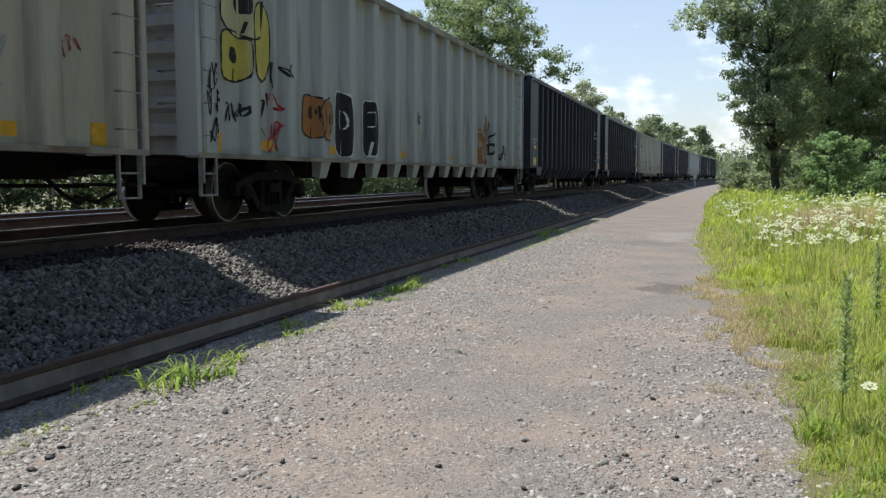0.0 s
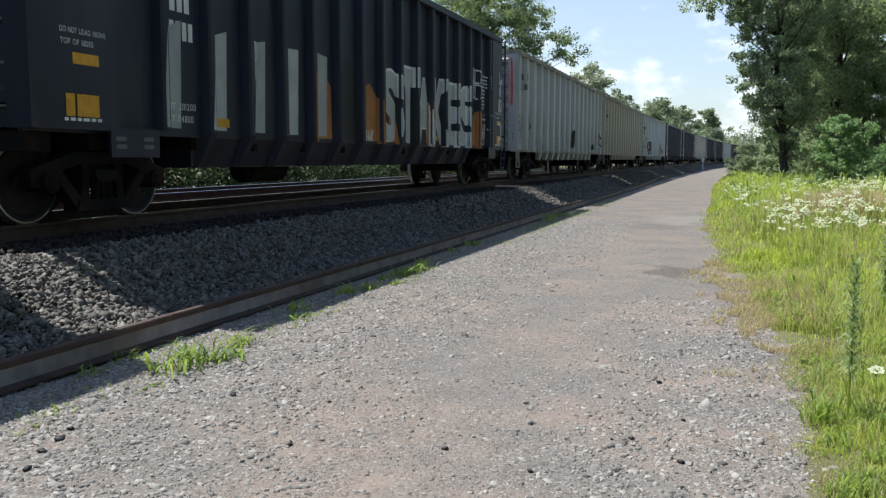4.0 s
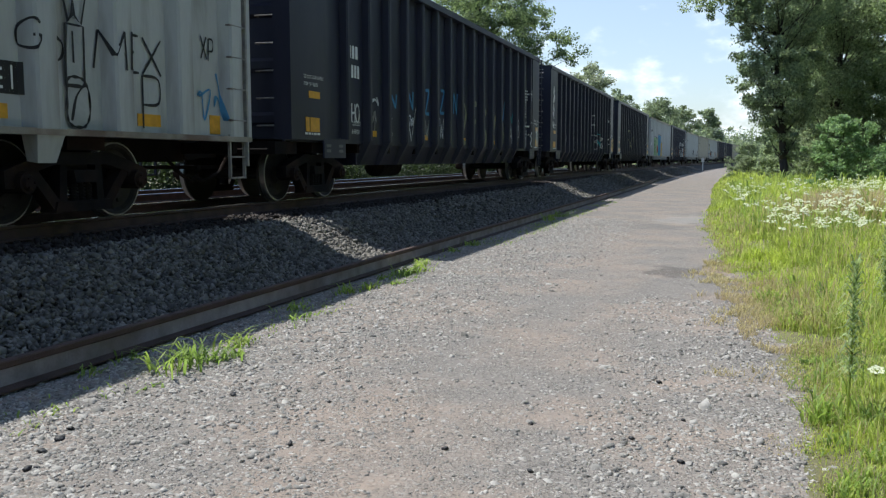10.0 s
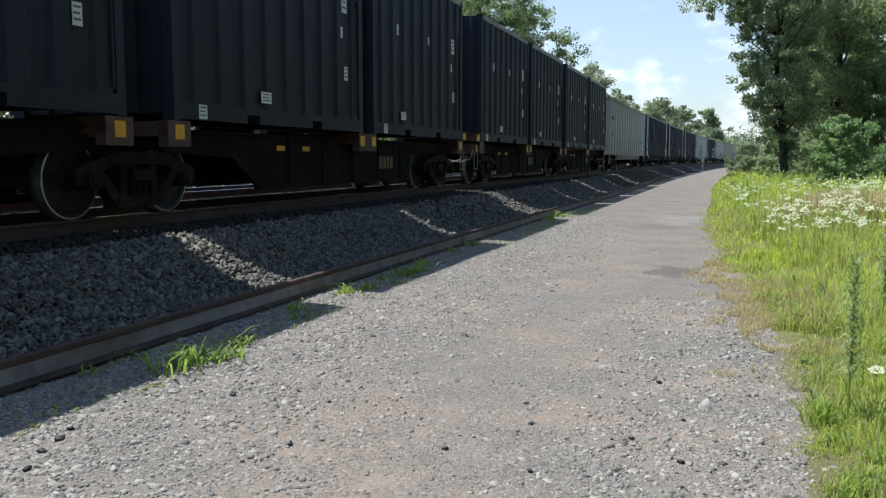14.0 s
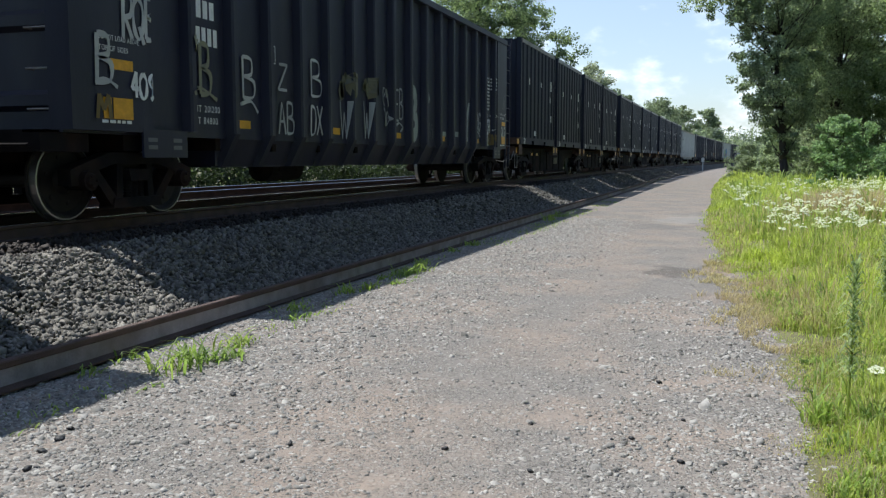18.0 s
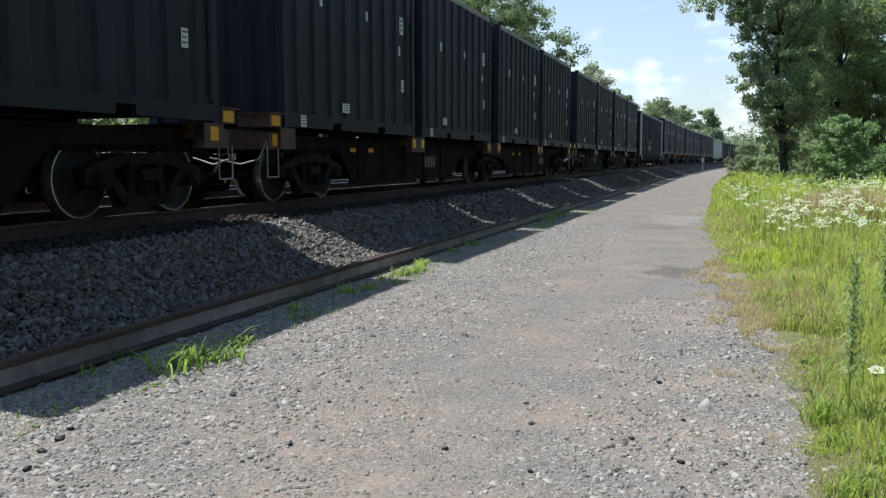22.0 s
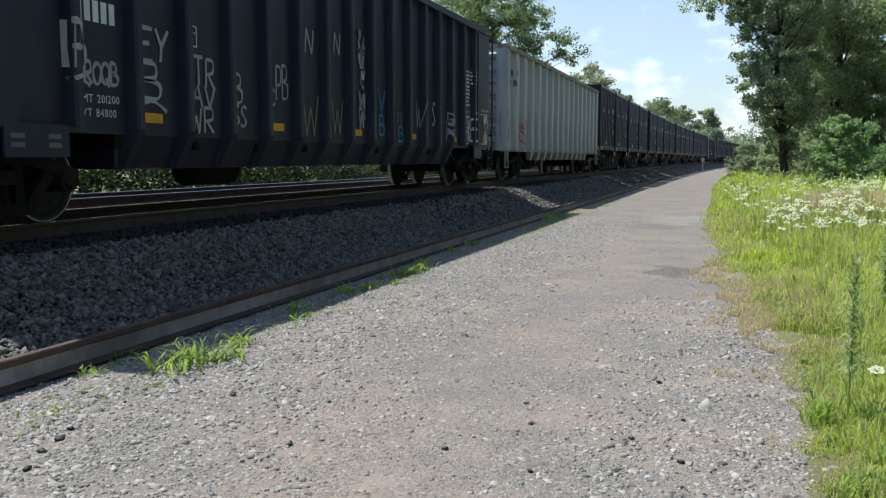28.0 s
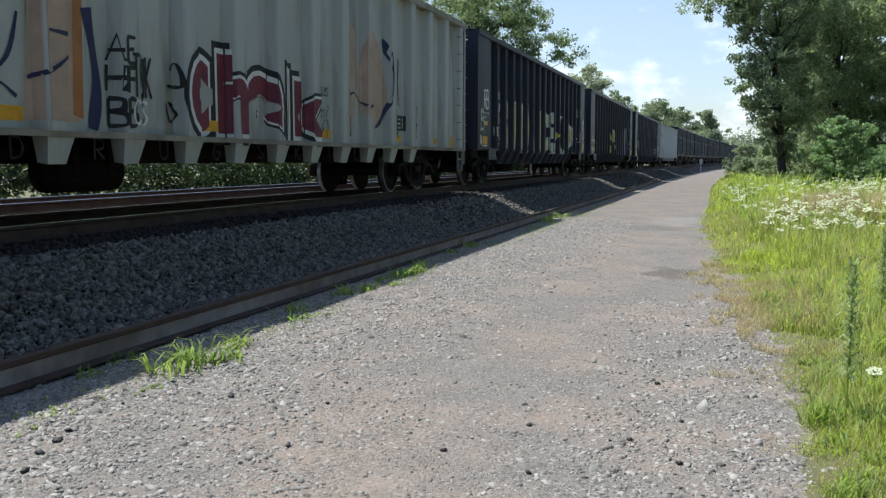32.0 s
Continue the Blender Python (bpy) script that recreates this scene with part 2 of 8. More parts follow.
# ---- mesh helpers ----
class Geo:
    """Collects vertices and faces of one mesh."""

    def __init__(self):
        self.v, self.f, self.m = [], [], []

    def add(self, verts, faces, mi=0):
        k = len(self.v)
        self.v.extend(verts)
        self.f.extend([tuple(i + k for i in f) for f in faces])
        self.m.extend([mi] * len(faces))

    def box(self, x0, x1, y0, y1, z0, z1, mi=0, c=0.0):
        """A box; c is a small chamfer along its long vertical-plane edges."""
        vs = [(x, y, z) for x in (x0, x1) for y in (y0, y1) for z in (z0, z1)]
        self.add(vs, [(0, 1, 3, 2), (4, 6, 7, 5), (0, 4, 5, 1), (2, 3, 7, 6), (0, 2, 6, 4), (1, 5, 7, 3)], mi)

    def prism(self, outline, a, b, axis="y", mi=0):
        """Extrudes a closed outline (two coordinates a point) from a to b along an axis."""
        put = {"y": lambda p, t: (p[0], t, p[1]), "x": lambda p, t: (t, p[0], p[1]), "z": lambda p, t: (p[0], p[1], t)}[axis]
        n = len(outline)
        vs = [put(p, a) for p in outline] + [put(p, b) for p in outline]
        self.add(vs, [tuple(range(n))[::-1], tuple(range(n, 2 * n))] + [(i, (i + 1) % n, (i + 1) % n + n, i + n) for i in range(n)], mi)

    def tube(self, p, q, r, n=8, r2=None, mi=0):
        p, q = Vector(p), Vector(q)
        d = (q - p).normalized()
        s = d.orthogonal().normalized()
        u = d.cross(s)
        r2 = r if r2 is None else r2
        vs = []
        for c, rr in ((p, r), (q, r2)):
            vs += [tuple(c + (s * math.cos(2 * math.pi * i / n) + u * math.sin(2 * math.pi * i / n)) * rr) for i in range(n)]
        self.add(vs, [tuple(range(n))[::-1], tuple(range(n, 2 * n))] + [(i, (i + 1) % n, (i + 1) % n + n, i + n) for i in range(n)], mi)

    def lathe(self, rings, n=20, mi=0):
        """Turns (along x, radius) rings about the x axis; closed at both ends."""
        k = len(rings)
        vs = [(x, r * math.cos(2 * math.pi * i / n), r * math.sin(2 * math.pi * i / n)) for x, r in rings for i in range(n)]
        fs = [(j * n + i, j * n + (i + 1) % n, (j + 1) * n + (i + 1) % n, (j + 1) * n + i) for j in range(k - 1) for i in range(n)]
        self.add(vs, fs + [tuple(range(n))[::-1], tuple(range((k - 1) * n, k * n))], mi)

    def mesh(self, name, mats, smooth=False):
        me = bpy.data.meshes.new(name)
        me.from_pydata([tuple(v) for v in self.v], [], self.f)
        for m in (mats if isinstance(mats, (list, tuple)) else [mats]):
            me.materials.append(m)
        if any(self.m):
            me.polygons.foreach_set("material_index", self.m)
        bm = bmesh.new()
        bm.from_mesh(me)
        if len(bm.faces) < 4000:
            bmesh.ops.recalc_face_normals(bm, faces=bm.faces)
        bm.to_mesh(me)
        bm.free()
        if smooth:
            me.polygons.foreach_set("use_smooth", [True] * len(me.polygons))
        return me


def part(name, geo, material, parent=None, label="", at=(0, 0, 0), smooth=False):
    """Links a Geo (or a finished mesh) as one mesh object under a thing or a part."""
    me = geo if isinstance(geo, bpy.types.Mesh) else geo.mesh(name, material, smooth)
    ob = new(name, me)
    ob.location = at
    if parent:
        ob.parent = parent
    if label:
        ob["label"] = label
    return ob


# ---- letter shapes, made once from the built-in font ----
import collections

GLYPHS = {}


def glyph(ch, bold=0.0):
    """Outline points, faces and width of one character."""
    return GLYPHS[(ch, round(bold, 2))]


def make_glyphs():
    obs = []
    for bold in (0.0, 0.05):
        for ch in ("ABCDEFGHIJKLMNOPQRSTUVWXYZ0123456789" if bold == 0 else "ABCDEIKLNSTUYhelk"):
            cu = bpy.data.curves.new("writing", "FONT")
            cu.body, cu.size, cu.offset, cu.resolution_u = ch, 1.0, bold, 4
            ob = bpy.data.objects.new("writing", cu)
            scene.collection.objects.link(ob)
            obs.append((ch, bold, ob))
    dg = bpy.context.evaluated_depsgraph_get()
    for ch, bold, ob in obs:
        me = bpy.data.meshes.new_from_object(ob.evaluated_get(dg))
        x0, y0 = min(v.co.x for v in me.vertices), min(v.co.y for v in me.vertices)
        pts = [(v.co.x - x0, v.co.y - y0) for v in me.vertices]
        GLYPHS[(ch, round(bold, 2))] = (pts, [tuple(p.vertices) for p in me.polygons], max(q[0] for q in pts))
        bpy.data.meshes.remove(me)
    for ch, bold, ob in obs:
        cu = ob.data
        bpy.data.objects.remove(ob)
        bpy.data.curves.remove(cu)


make_glyphs()

# ---- the line of the tracks: straight past the camera, then a wide curve to the right ----
TRACK_X, TRACK2_X, RAIL_Z = -8.0, -11.85, 0.80


def bend(y):
    """How far the line has moved to the right at this y."""
    if y < 40:
        return 0.0
    if y < 210:
        return 2.25e-4 * (y - 40) ** 2
    return 2.25e-4 * 170 ** 2 + 2 * 2.25e-4 * 170 * (y - 210)


def bend_slope(y):
    return 0.0 if y < 40 else 4.5e-4 * (min(y, 210) - 40)


def bed_height(u):
    """Cross-section of ballast, path and verge; u is x without the bend."""
    xs = [-40, -18.5, -16.0, -14.2, -6.6, -6.1, -5.75, -5.46, -5.15, -4.82, -4.55, 60]
    zs = [0.02, 0.02, 0.10, 0.60, 0.61, 0.555, 0.42, 0.275, 0.15, 0.075, 0.0, 0.0]
    return float(np.interp(u, xs, zs))


def mesh_np(name, v, f, mats, mi=None, smooth=False):
    """A mesh from arrays; all faces have the same number of corners."""
    me = bpy.data.meshes.new(name)
    k = f.shape[1]
    me.vertices.add(len(v))
    me.vertices.foreach_set("co", np.asarray(v, dtype=np.float32).ravel())
    me.loops.add(f.size)
    me.loops.foreach_set("vertex_index", f.astype(np.int32).ravel())
    me.polygons.add(len(f))
    me.polygons.foreach_set("loop_start", np.arange(0, f.size, k, dtype=np.int32))
    if smooth:
        me.polygons.foreach_set("use_smooth", np.ones(len(f), dtype=bool))
    for m in (mats if isinstance(mats, (list, tuple)) else [mats]):
        me.materials.append(m)
    if mi is not None:
        me.polygons.foreach_set("material_index", np.asarray(mi, dtype=np.int32))
    me.update()
    me.validate()
    return me


def sheet(name, xs, ys, height, material, shift=bend, smooth=True):
    """A grid sheet over xs and ys with a height function, following the bend."""
    v = np.array([(x + shift(y), y, height(x, y)) for y in ys for x in xs])
    nx = len(xs)
    f = np.array([(j * nx + i, j * nx + i + 1, (j + 1) * nx + i + 1, (j + 1) * nx + i) for j in range(len(ys) - 1) for i in range(nx - 1)])
    return new(name, mesh_np(name, v, f, material, smooth=smooth))


def wave(x, y, s, seed=0.0):
    return noise.noise(Vector((x * s, y * s, seed)))


def meadow_height(x, y):
    """The open ground right of the path: a low, uneven rise."""
    r = max(0.0, x - 0.4)
    return -0.015 + 0.35 * (1 - math.exp(-r / 5.0)) * min(1.0, max(0.0, (y + 2) / 12)) + 0.05 * wave(x, y, 0.35) * min(1, r)


straight = lambda y: 0.0
far_x = [-4000, -1500, -600, -250, -120, -60, -30, -20, -8, -4.6, -2, 0.3, 0.6, 1, 1.5, 2, 3, 4, 6, 8, 11, 15, 20, 30, 60, 120, 250, 600, 1500, 4000]
far_y = [-4000, -1500, -600, -200, -60, -20] + list(np.arange(-5, 60, 1.5)) + [65, 75, 90, 110, 140, 180, 240, 350, 600, 1500, 4500]
ground = tagged(sheet("ground", far_x, far_y, lambda x, y: -0.06 if x < 0.2 else meadow_height(x, y), M_SOIL, straight), "soil under a green summer meadow", "ground", kind="structure")

path_y = list(np.arange(-4, 30, 0.2)) + list(np.arange(30, 230, 2.0))
path_x = list(np.arange(-4.7, 0.75, 0.18))


def path_height(x, y):
    edge = max(0.0, abs(x + 2.0) - 2.1)
    flat = 1.0 if y < 8 else max(0.2, 8 / y)
    return flat * (0.018 * wave(x, y, 0.5) + 0.010 * wave(x, y, 2.3) + 0.006 * wave(x, y, 7.0)) - 0.03 * edge


def path_shift(y):
    """The path edges in and swings gently."""
    return float(np.interp(y, [0, 8, 20, 50, 90, 230], [0, 0, -0.45, -0.55, 0.3, 6.0]))


path = tagged(sheet("gravel_path", path_x, path_y, path_height, M_GRAVEL, path_shift), "packed grey-brown gravel service path", "path", kind="structure")

bed_u = [-24, -18.5, -17, -16, -15, -14.2, -12, -10, -8, -6.6, -6.35, -6.1, -5.92, -5.75, -5.6, -5.46, -5.3, -5.15, -5.0, -4.82, -4.65, -4.5]
bed_y = [-700, -300, -100, -40, -10] + list(np.arange(0, 40, 0.5)) + list(np.arange(40, 220, 6)) + [260, 400, 700, 1000]
bed = tagged(sheet("ballast_bed", bed_u, bed_y, lambda u, y: bed_height(u) - 0.03 + 0.02 * wave(u, y, 1.7), M_BED_SHADE), "ballast bed of the railway, near-black as shade between its stones", "ballast", kind="structure")


# ---- rails and ties ----
RAIL_OUT = [(-0.07, 0), (0.07, 0), (0.07, 0.012), (0.012, 0.03), (0.010, 0.125), (0.034, 0.138), (0.035, 0.165), (0.028, 0.172), (-0.028, 0.172), (-0.035, 0.165), (-0.034, 0.138), (-0.010, 0.125), (-0.012, 0.03), (-0.07, 0.012)]


def rail_mesh(name, x, z, ys, shift, head=True):
    g = Geo()
    n = len(RAIL_OUT)
    k = len(ys)
    g.v = [(x + shift(y) + p[0], y, z + p[1]) for y in ys for p in RAIL_OUT]
    for j in range(k - 1):
        for i in range(n):
            g.f.append((j * n + i, j * n + (i + 1) % n, (j + 1) * n + (i + 1) % n, (j + 1) * n + i))
            g.m.append(1 if head and i in (6, 7, 8) else 0)
    g.f += [tuple(range(n)), tuple(range((k - 1) * n, k * n))[::-1]]
    g.m += [0, 0]
    return g.mesh(name, [M_RAIL, M_RAILTOP])


rail_y = [-700, -100, 0, 40] + list(range(50, 220, 10)) + [300, 1000]
tie_geo = Geo()
tie_geo.prism([(-0.115, 0), (0.115, 0), (0.115, 0.155), (0.10, 0.175), (-0.10, 0.175), (-0.115, 0.155)], -1.3, 1.3, "x")
tie_mesh = tie_geo.mesh("tie", M_TIE)
plate_geo = Geo()
plate_geo.box(-0.09, 0.09, -0.09, 0.09, 0.0, 0.014)
plate_mesh = plate_geo.mesh("tie_plate", M_RAIL)
for tx, tname, tlabel in ((TRACK_X, "main_track", "railway track the freight train rolls on"), (TRACK2_X, "second_track", "empty second railway track behind the train")):
    track = tagged(new(tname), tlabel, "railway track", kind="structure")
    for side in (-0.755, 0.755):
        part("rail", rail_mesh("rail", tx + side, RAIL_Z - 0.172, rail_y, bend), None, track, "steel rail with a polished head")
    y = -1.0
    for i in range(105):
        t = part("tie", tie_mesh, None, track, at=(tx + bend(y) + random.uniform(-0.05, 0.05), y, RAIL_Z - 0.172 - 0.188))
        t.rotation_euler = (0, 0, random.uniform(-0.02, 0.02))
        y += 0.53
    rest = Geo()
    while y < 200:
        rest.prism([(y - 0.115, 0.44), (y + 0.115, 0.44), (y + 0.115, 0.612), (y - 0.115, 0.612)], tx + bend(y) - 1.3, tx + bend(y) + 1.3, "x")
        y += 0.53
    tagged(part("far_ties", rest, M_TIE, track), kind="stuff")

loose_y = [1.0, 10, 20, 30, 40, 50, 60, 66, 72]
loose_shift = lambda y: 0.0 if y < 45 else -0.0011 * (y - 45) ** 2
LOOSE_OUT = {
    "rail_base": [(-0.072, 0), (0.072, 0), (0.072, 0.012), (0.014, 0.032), (-0.014, 0.032), (-0.072, 0.012)],
    "rail_web": [(0.014, 0.032), (0.011, 0.07), (0.012, 0.130), (-0.012, 0.130), (-0.011, 0.07), (-0.014, 0.032)],
    "rail_head": [(0.012, 0.130), (0.037, 0.142), (0.038, 0.172), (0.030, 0.181), (-0.030, 0.181), (-0.038, 0.172), (-0.037, 0.142), (-0.012, 0.130)],
}
loose = tagged(new("loose_rail"), "long rusty steel rail lying beside the ballast", "rail")
for name, out in LOOSE_OUT.items():
    g = Geo()
    n = len(out)
    g.v = [(-4.41 + loose_shift(y) + p[0] * 0.9, y, 0.005 + p[1] * 1.12) for y in loose_y for p in out]
    g.f = [(j * n + i, j * n + (i + 1) % n, (j + 1) * n + (i + 1) % n, (j + 1) * n + i) for j in range(len(loose_y) - 1) for i in range(n)]
    g.f += [tuple(range(n)), tuple(range((len(loose_y) - 1) * n, len(loose_y) * n))[::-1]]
    g.m = [0] * len(g.f)
    part(name, g, M_WEB if name == "rail_web" else M_RAIL, loose, "rust-brown rail head" if name == "rail_head" else "")

# ---- loose stones ----
ICO_T = (1 + 5 ** 0.5) / 2
ICO_V = np.array([(-1, ICO_T, 0), (1, ICO_T, 0), (-1, -ICO_T, 0), (1, -ICO_T, 0), (0, -1, ICO_T), (0, 1, ICO_T), (0, -1, -ICO_T), (0, 1, -ICO_T), (ICO_T, 0, -1), (ICO_T, 0, 1), (-ICO_T, 0, -1), (-ICO_T, 0, 1)]) / 1.9
ICO_F = np.array([(0, 11, 5), (0, 5, 1), (0, 1, 7), (0, 7, 10), (0, 10, 11), (1, 5, 9), (5, 11, 4), (11, 10, 2), (10, 7, 6), (7, 1, 8), (3, 9, 4), (3, 4, 2), (3, 2, 6), (3, 6, 8), (3, 8, 9), (4, 9, 5), (2, 4, 11), (6, 2, 10), (8, 6, 7), (9, 8, 1)])
OCT_V = np.array([(1, 0, 0), (-1, 0, 0), (0, 1, 0), (0, -1, 0), (0, 0, 1), (0, 0, -1)], dtype=float)
OCT_F = np.array([(0, 2, 4), (2, 1, 4), (1, 3, 4), (3, 0, 4), (2, 0, 5), (1, 2, 5), (3, 1, 5), (0, 3, 5)])
BOX_V = np.array([(x, y, z) for x in (-0.8, 0.8) for y in (-0.8, 0.8) for z in (-0.8, 0.8)])
BOX_F = np.array([(0, 1, 3), (0, 3, 2), (4, 6, 7), (4, 7, 5), (0, 4, 5), (0, 5, 1), (2, 3, 7), (2, 7, 6), (0, 2, 6), (0, 6, 4), (1, 5, 7), (1, 7, 3)])
CHIP_V = np.array([(1, 0.1, -1), (-0.1, 1, -1), (-1, -0.1, -1), (0.2, -1, -1), (0.78, 0.05, 1), (-0.05, 0.8, 1), (-0.8, 0, 1), (0.15, -0.8, 1)])
CHIP_F = np.array([(4, 5, 6), (4, 6, 7), (0, 1, 5), (0, 5, 4), (1, 2, 6), (1, 6, 5), (2, 3, 7), (2, 7, 6), (3, 0, 4), (3, 4, 7)])
rng = np.random.default_rng(7)


def rotations(n, tilt=math.pi):
    """n random turns as matrices."""
    a = rng.uniform(0, 2 * math.pi, n)
    b = rng.uniform(-tilt, tilt, n)
    c = rng.uniform(-tilt, tilt, n)
    ca, sa, cb, sb, cc, sc = np.cos(a), np.sin(a), np.cos(b), np.sin(b), np.cos(c), np.sin(c)
    z = np.zeros(n)
    o = np.ones(n)
    rz = np.stack([ca, -sa, z, sa, ca, z, z, z, o], 1).reshape(n, 3, 3)
    ry = np.stack([cb, z, sb, z, o, z, -sb, z, cb], 1).reshape(n, 3, 3)
    rx = np.stack([o, z, z, z, cc, -sc, z, sc, cc], 1).reshape(n, 3, 3)
    return rz @ ry @ rx


def stones(name, places, size, bv, bf, material, flat=0.7, rough=0.28, tilt=math.pi):
    """Many small stones in one mesh: a rough solid, squashed, turned and set at each place."""
    n, k = len(places), len(bv)
    s = size[:, None] * rng.uniform(0.65, 1.2, (n, 3)) * np.array([1.15, 0.95, flat])
    v = bv[None] * (1 + rng.uniform(-rough, rough, (n, k, 3)) * np.array([1, 1, 0.6 if k == 8 else 1])) * s[:, None, :]
    v = np.einsum("nij,nkj->nki", rotations(n, tilt), v) + places[:, None, :]
    f = bf[None] + (np.arange(n) * k)[:, None, None]
    ob = new(name, mesh_np(name, v.reshape(-1, 3), f.reshape(-1, 3), material))
    return ob


def ballast_places(n, u0, u1, y0, y1):
    u = rng.uniform(u0, u1, n)
    y = y0 + (y1 - y0) * rng.uniform(0, 1, n)
    return np.array([(a + bend(b), b, bed_height(a) + rng.uniform(-0.02, 0.022)) for a, b in zip(u, y)])


p1 = ballast_places(38000, -6.32, -4.52, 2.5, 16)
tagged(stones("ballast_stones", p1, rng.gamma(5.0, 0.0034, len(p1)) + 0.004, BOX_V, BOX_F, M_STONE, 0.55, 0.55, tilt=1.2), "angular grey crushed ballast stones", "ballast", kind="stuff")
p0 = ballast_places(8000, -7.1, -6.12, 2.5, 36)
tagged(stones("ballast_stones", p0, rng.uniform(0.016, 0.036, len(p0)), BOX_V, BOX_F, M_DARK_BALLAST, 0.6, 0.5), "dark brown ballast stones along the rail", "ballast", kind="stuff")
p2 = ballast_places(20000, -6.32, -4.52, 16, 44)
tagged(stones("ballast_stones", p2, rng.uniform(0.018, 0.042, len(p2)), BOX_V, BOX_F, M_STONE, 0.45, 0.5, tilt=0.8), "angular grey crushed ballast stones", "ballast", kind="stuff")
p3 = ballast_places(6500, -6.7, -4.52, 44, 110)
tagged(stones("ballast_stones", p3, rng.uniform(0.03, 0.065, len(p3)), OCT_V, OCT_F, M_STONE, 0.6, 0.4), "angular grey crushed ballast stones", "ballast", kind="stuff")
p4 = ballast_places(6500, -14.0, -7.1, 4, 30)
tagged(stones("ballast_stones", p4, rng.uniform(0.022, 0.045, len(p4)), OCT_V, OCT_F, M_DARK_BALLAST, 0.6, 0.4), "dark brown ballast stones between the ties", "ballast", kind="stuff")


def path_places(n, y0, y1, power, x0=-4.4, x1=0.5):
    y = y0 + (y1 - y0) * rng.uniform(0, 1, n) ** power
    x = rng.uniform(x0, x1, n)
    return np.array([(a + path_shift(b), b, path_height(a, b)) for a, b in zip(x, y)])


CLINKER = [(-2.95, 4.65, 0.027), (-3.18, 3.19, 0.024), (-2.15, 3.92, 0.024), (-1.02, 4.66, 0.021), (-0.40, 5.83, 0.027), (-0.86, 3.92, 0.021), (-0.18, 4.29, 0.024), (-0.20, 5.0, 0.016), (-0.55, 4.55, 0.014), (-1.35, 4.1, 0.02), (-0.45, 4.6, 0.018), (-0.30, 8.0, 0.02), (-0.75, 7.6, 0.016), (-3.42, 3.75, 0.024), (-3.36, 3.6, 0.03), (-3.3, 3.42, 0.026), (-2.55, 4.5, 0.014), (-2.3, 4.7, 0.014), (-3.5, 4.3, 0.016), (-2.9, 4.78, 0.012)]
p5 = path_places(44000, 2.8, 17, 1.6)
p5 = p5[[wave(a, b, 0.8, 4.0) + 0.6 * wave(a, b, 2.1, 8.0) > rng.uniform(-0.9, 0.5) for a, b in p5[:, :2]]]
tagged(stones("path_gravel", p5, rng.gamma(1.5, 0.0022, len(p5)) + 0.003, CHIP_V, CHIP_F, M_PEBBLE, 0.22, 0.3, tilt=0.13), "small loose gravel on the path", "gravel", kind="stuff")
p6 = path_places(13000, 2.8, 9.5, 1.2, -1.6, 0.6)
p6 = p6[rng.uniform(0, 1, len(p6)) < np.clip((p6[:, 0] + 1.6) / 1.4, 0, 1) ** 1.5]
tagged(stones("path_gravel", p6, rng.gamma(2.0, 0.0032, len(p6)) + 0.005, CHIP_V, CHIP_F, M_PEBBLE, 0.36, 0.5, tilt=0.45), "coarser gravel along the path's edge", "gravel", kind="stuff")
p7 = path_places(56000, 2.8, 22, 1.4, -4.4, -1.4)
p7 = p7[rng.uniform(0, 1, len(p7)) < np.clip((-1.4 - p7[:, 0]) / 1.8, 0, 1) ** 1.2]
tagged(stones("path_gravel", p7, rng.gamma(2.0, 0.0034, len(p7)) + 0.005, CHIP_V, CHIP_F, M_PEBBLE, 0.36, 0.5, tilt=0.45), "coarser gravel beside the loose rail", "gravel", kind="stuff")
for x, y, s in CLINKER:
    lump = tagged(stones("clinker", np.array([(0.0, 0.0, 0.0)]), np.array([s]), ICO_V, ICO_F, M_CLINKER, 0.6, 0.4, tilt=0.3), "small black lump of clinker on the gravel", "stone", "black lumps on the path")
    lump.location = (x, y, path_height(x, y) + s * 0.3)
# ---- railway cars; y runs along the car, z = 0 on the rail ----
HALF = 1.30
FORWARD_SET = 0.45  # the pale cars' tubs sit this far forward of the middle of their trucks
WHEEL_R = 0.457


def wheelset_mesh():
    g = Geo()
    for s in (-1, 1):
        x = 0.68 * s
        g.lathe([(x, 0.12), (x, 0.40), (x, 0.485), (x + 0.03 * s, 0.485), (x + 0.035 * s, WHEEL_R)], 28)
        g.lathe([(x + 0.035 * s, WHEEL_R), (x + 0.128 * s, WHEEL_R - 0.004), (x + 0.130 * s, WHEEL_R - 0.020), (x + 0.05 * s, WHEEL_R - 0.05)], 28, 1)
        g.lathe([(x + 0.06 * s, WHEEL_R - 0.05), (x + 0.129 * s, WHEEL_R - 0.022), (x + 0.118 * s, 0.40), (x + 0.08 * s, 0.36), (x + 0.09 * s, 0.16), (x + 0.14 * s, 0.12), (x + 0.14 * s, 0.085)], 28)
        for i in range(6):
            a = i * math.pi / 3
            c = Vector((x + 0.09 * s, 0.27 * math.cos(a), 0.27 * math.sin(a)))
            g.tube(c, c + Vector((0.012 * s, 0, 0)), 0.03, 6, 0.02)
    g.tube((-1.0, 0, 0), (1.0, 0, 0), 0.085, 12)
    return g.mesh("wheelset", [M_WHEEL, M_RIM])


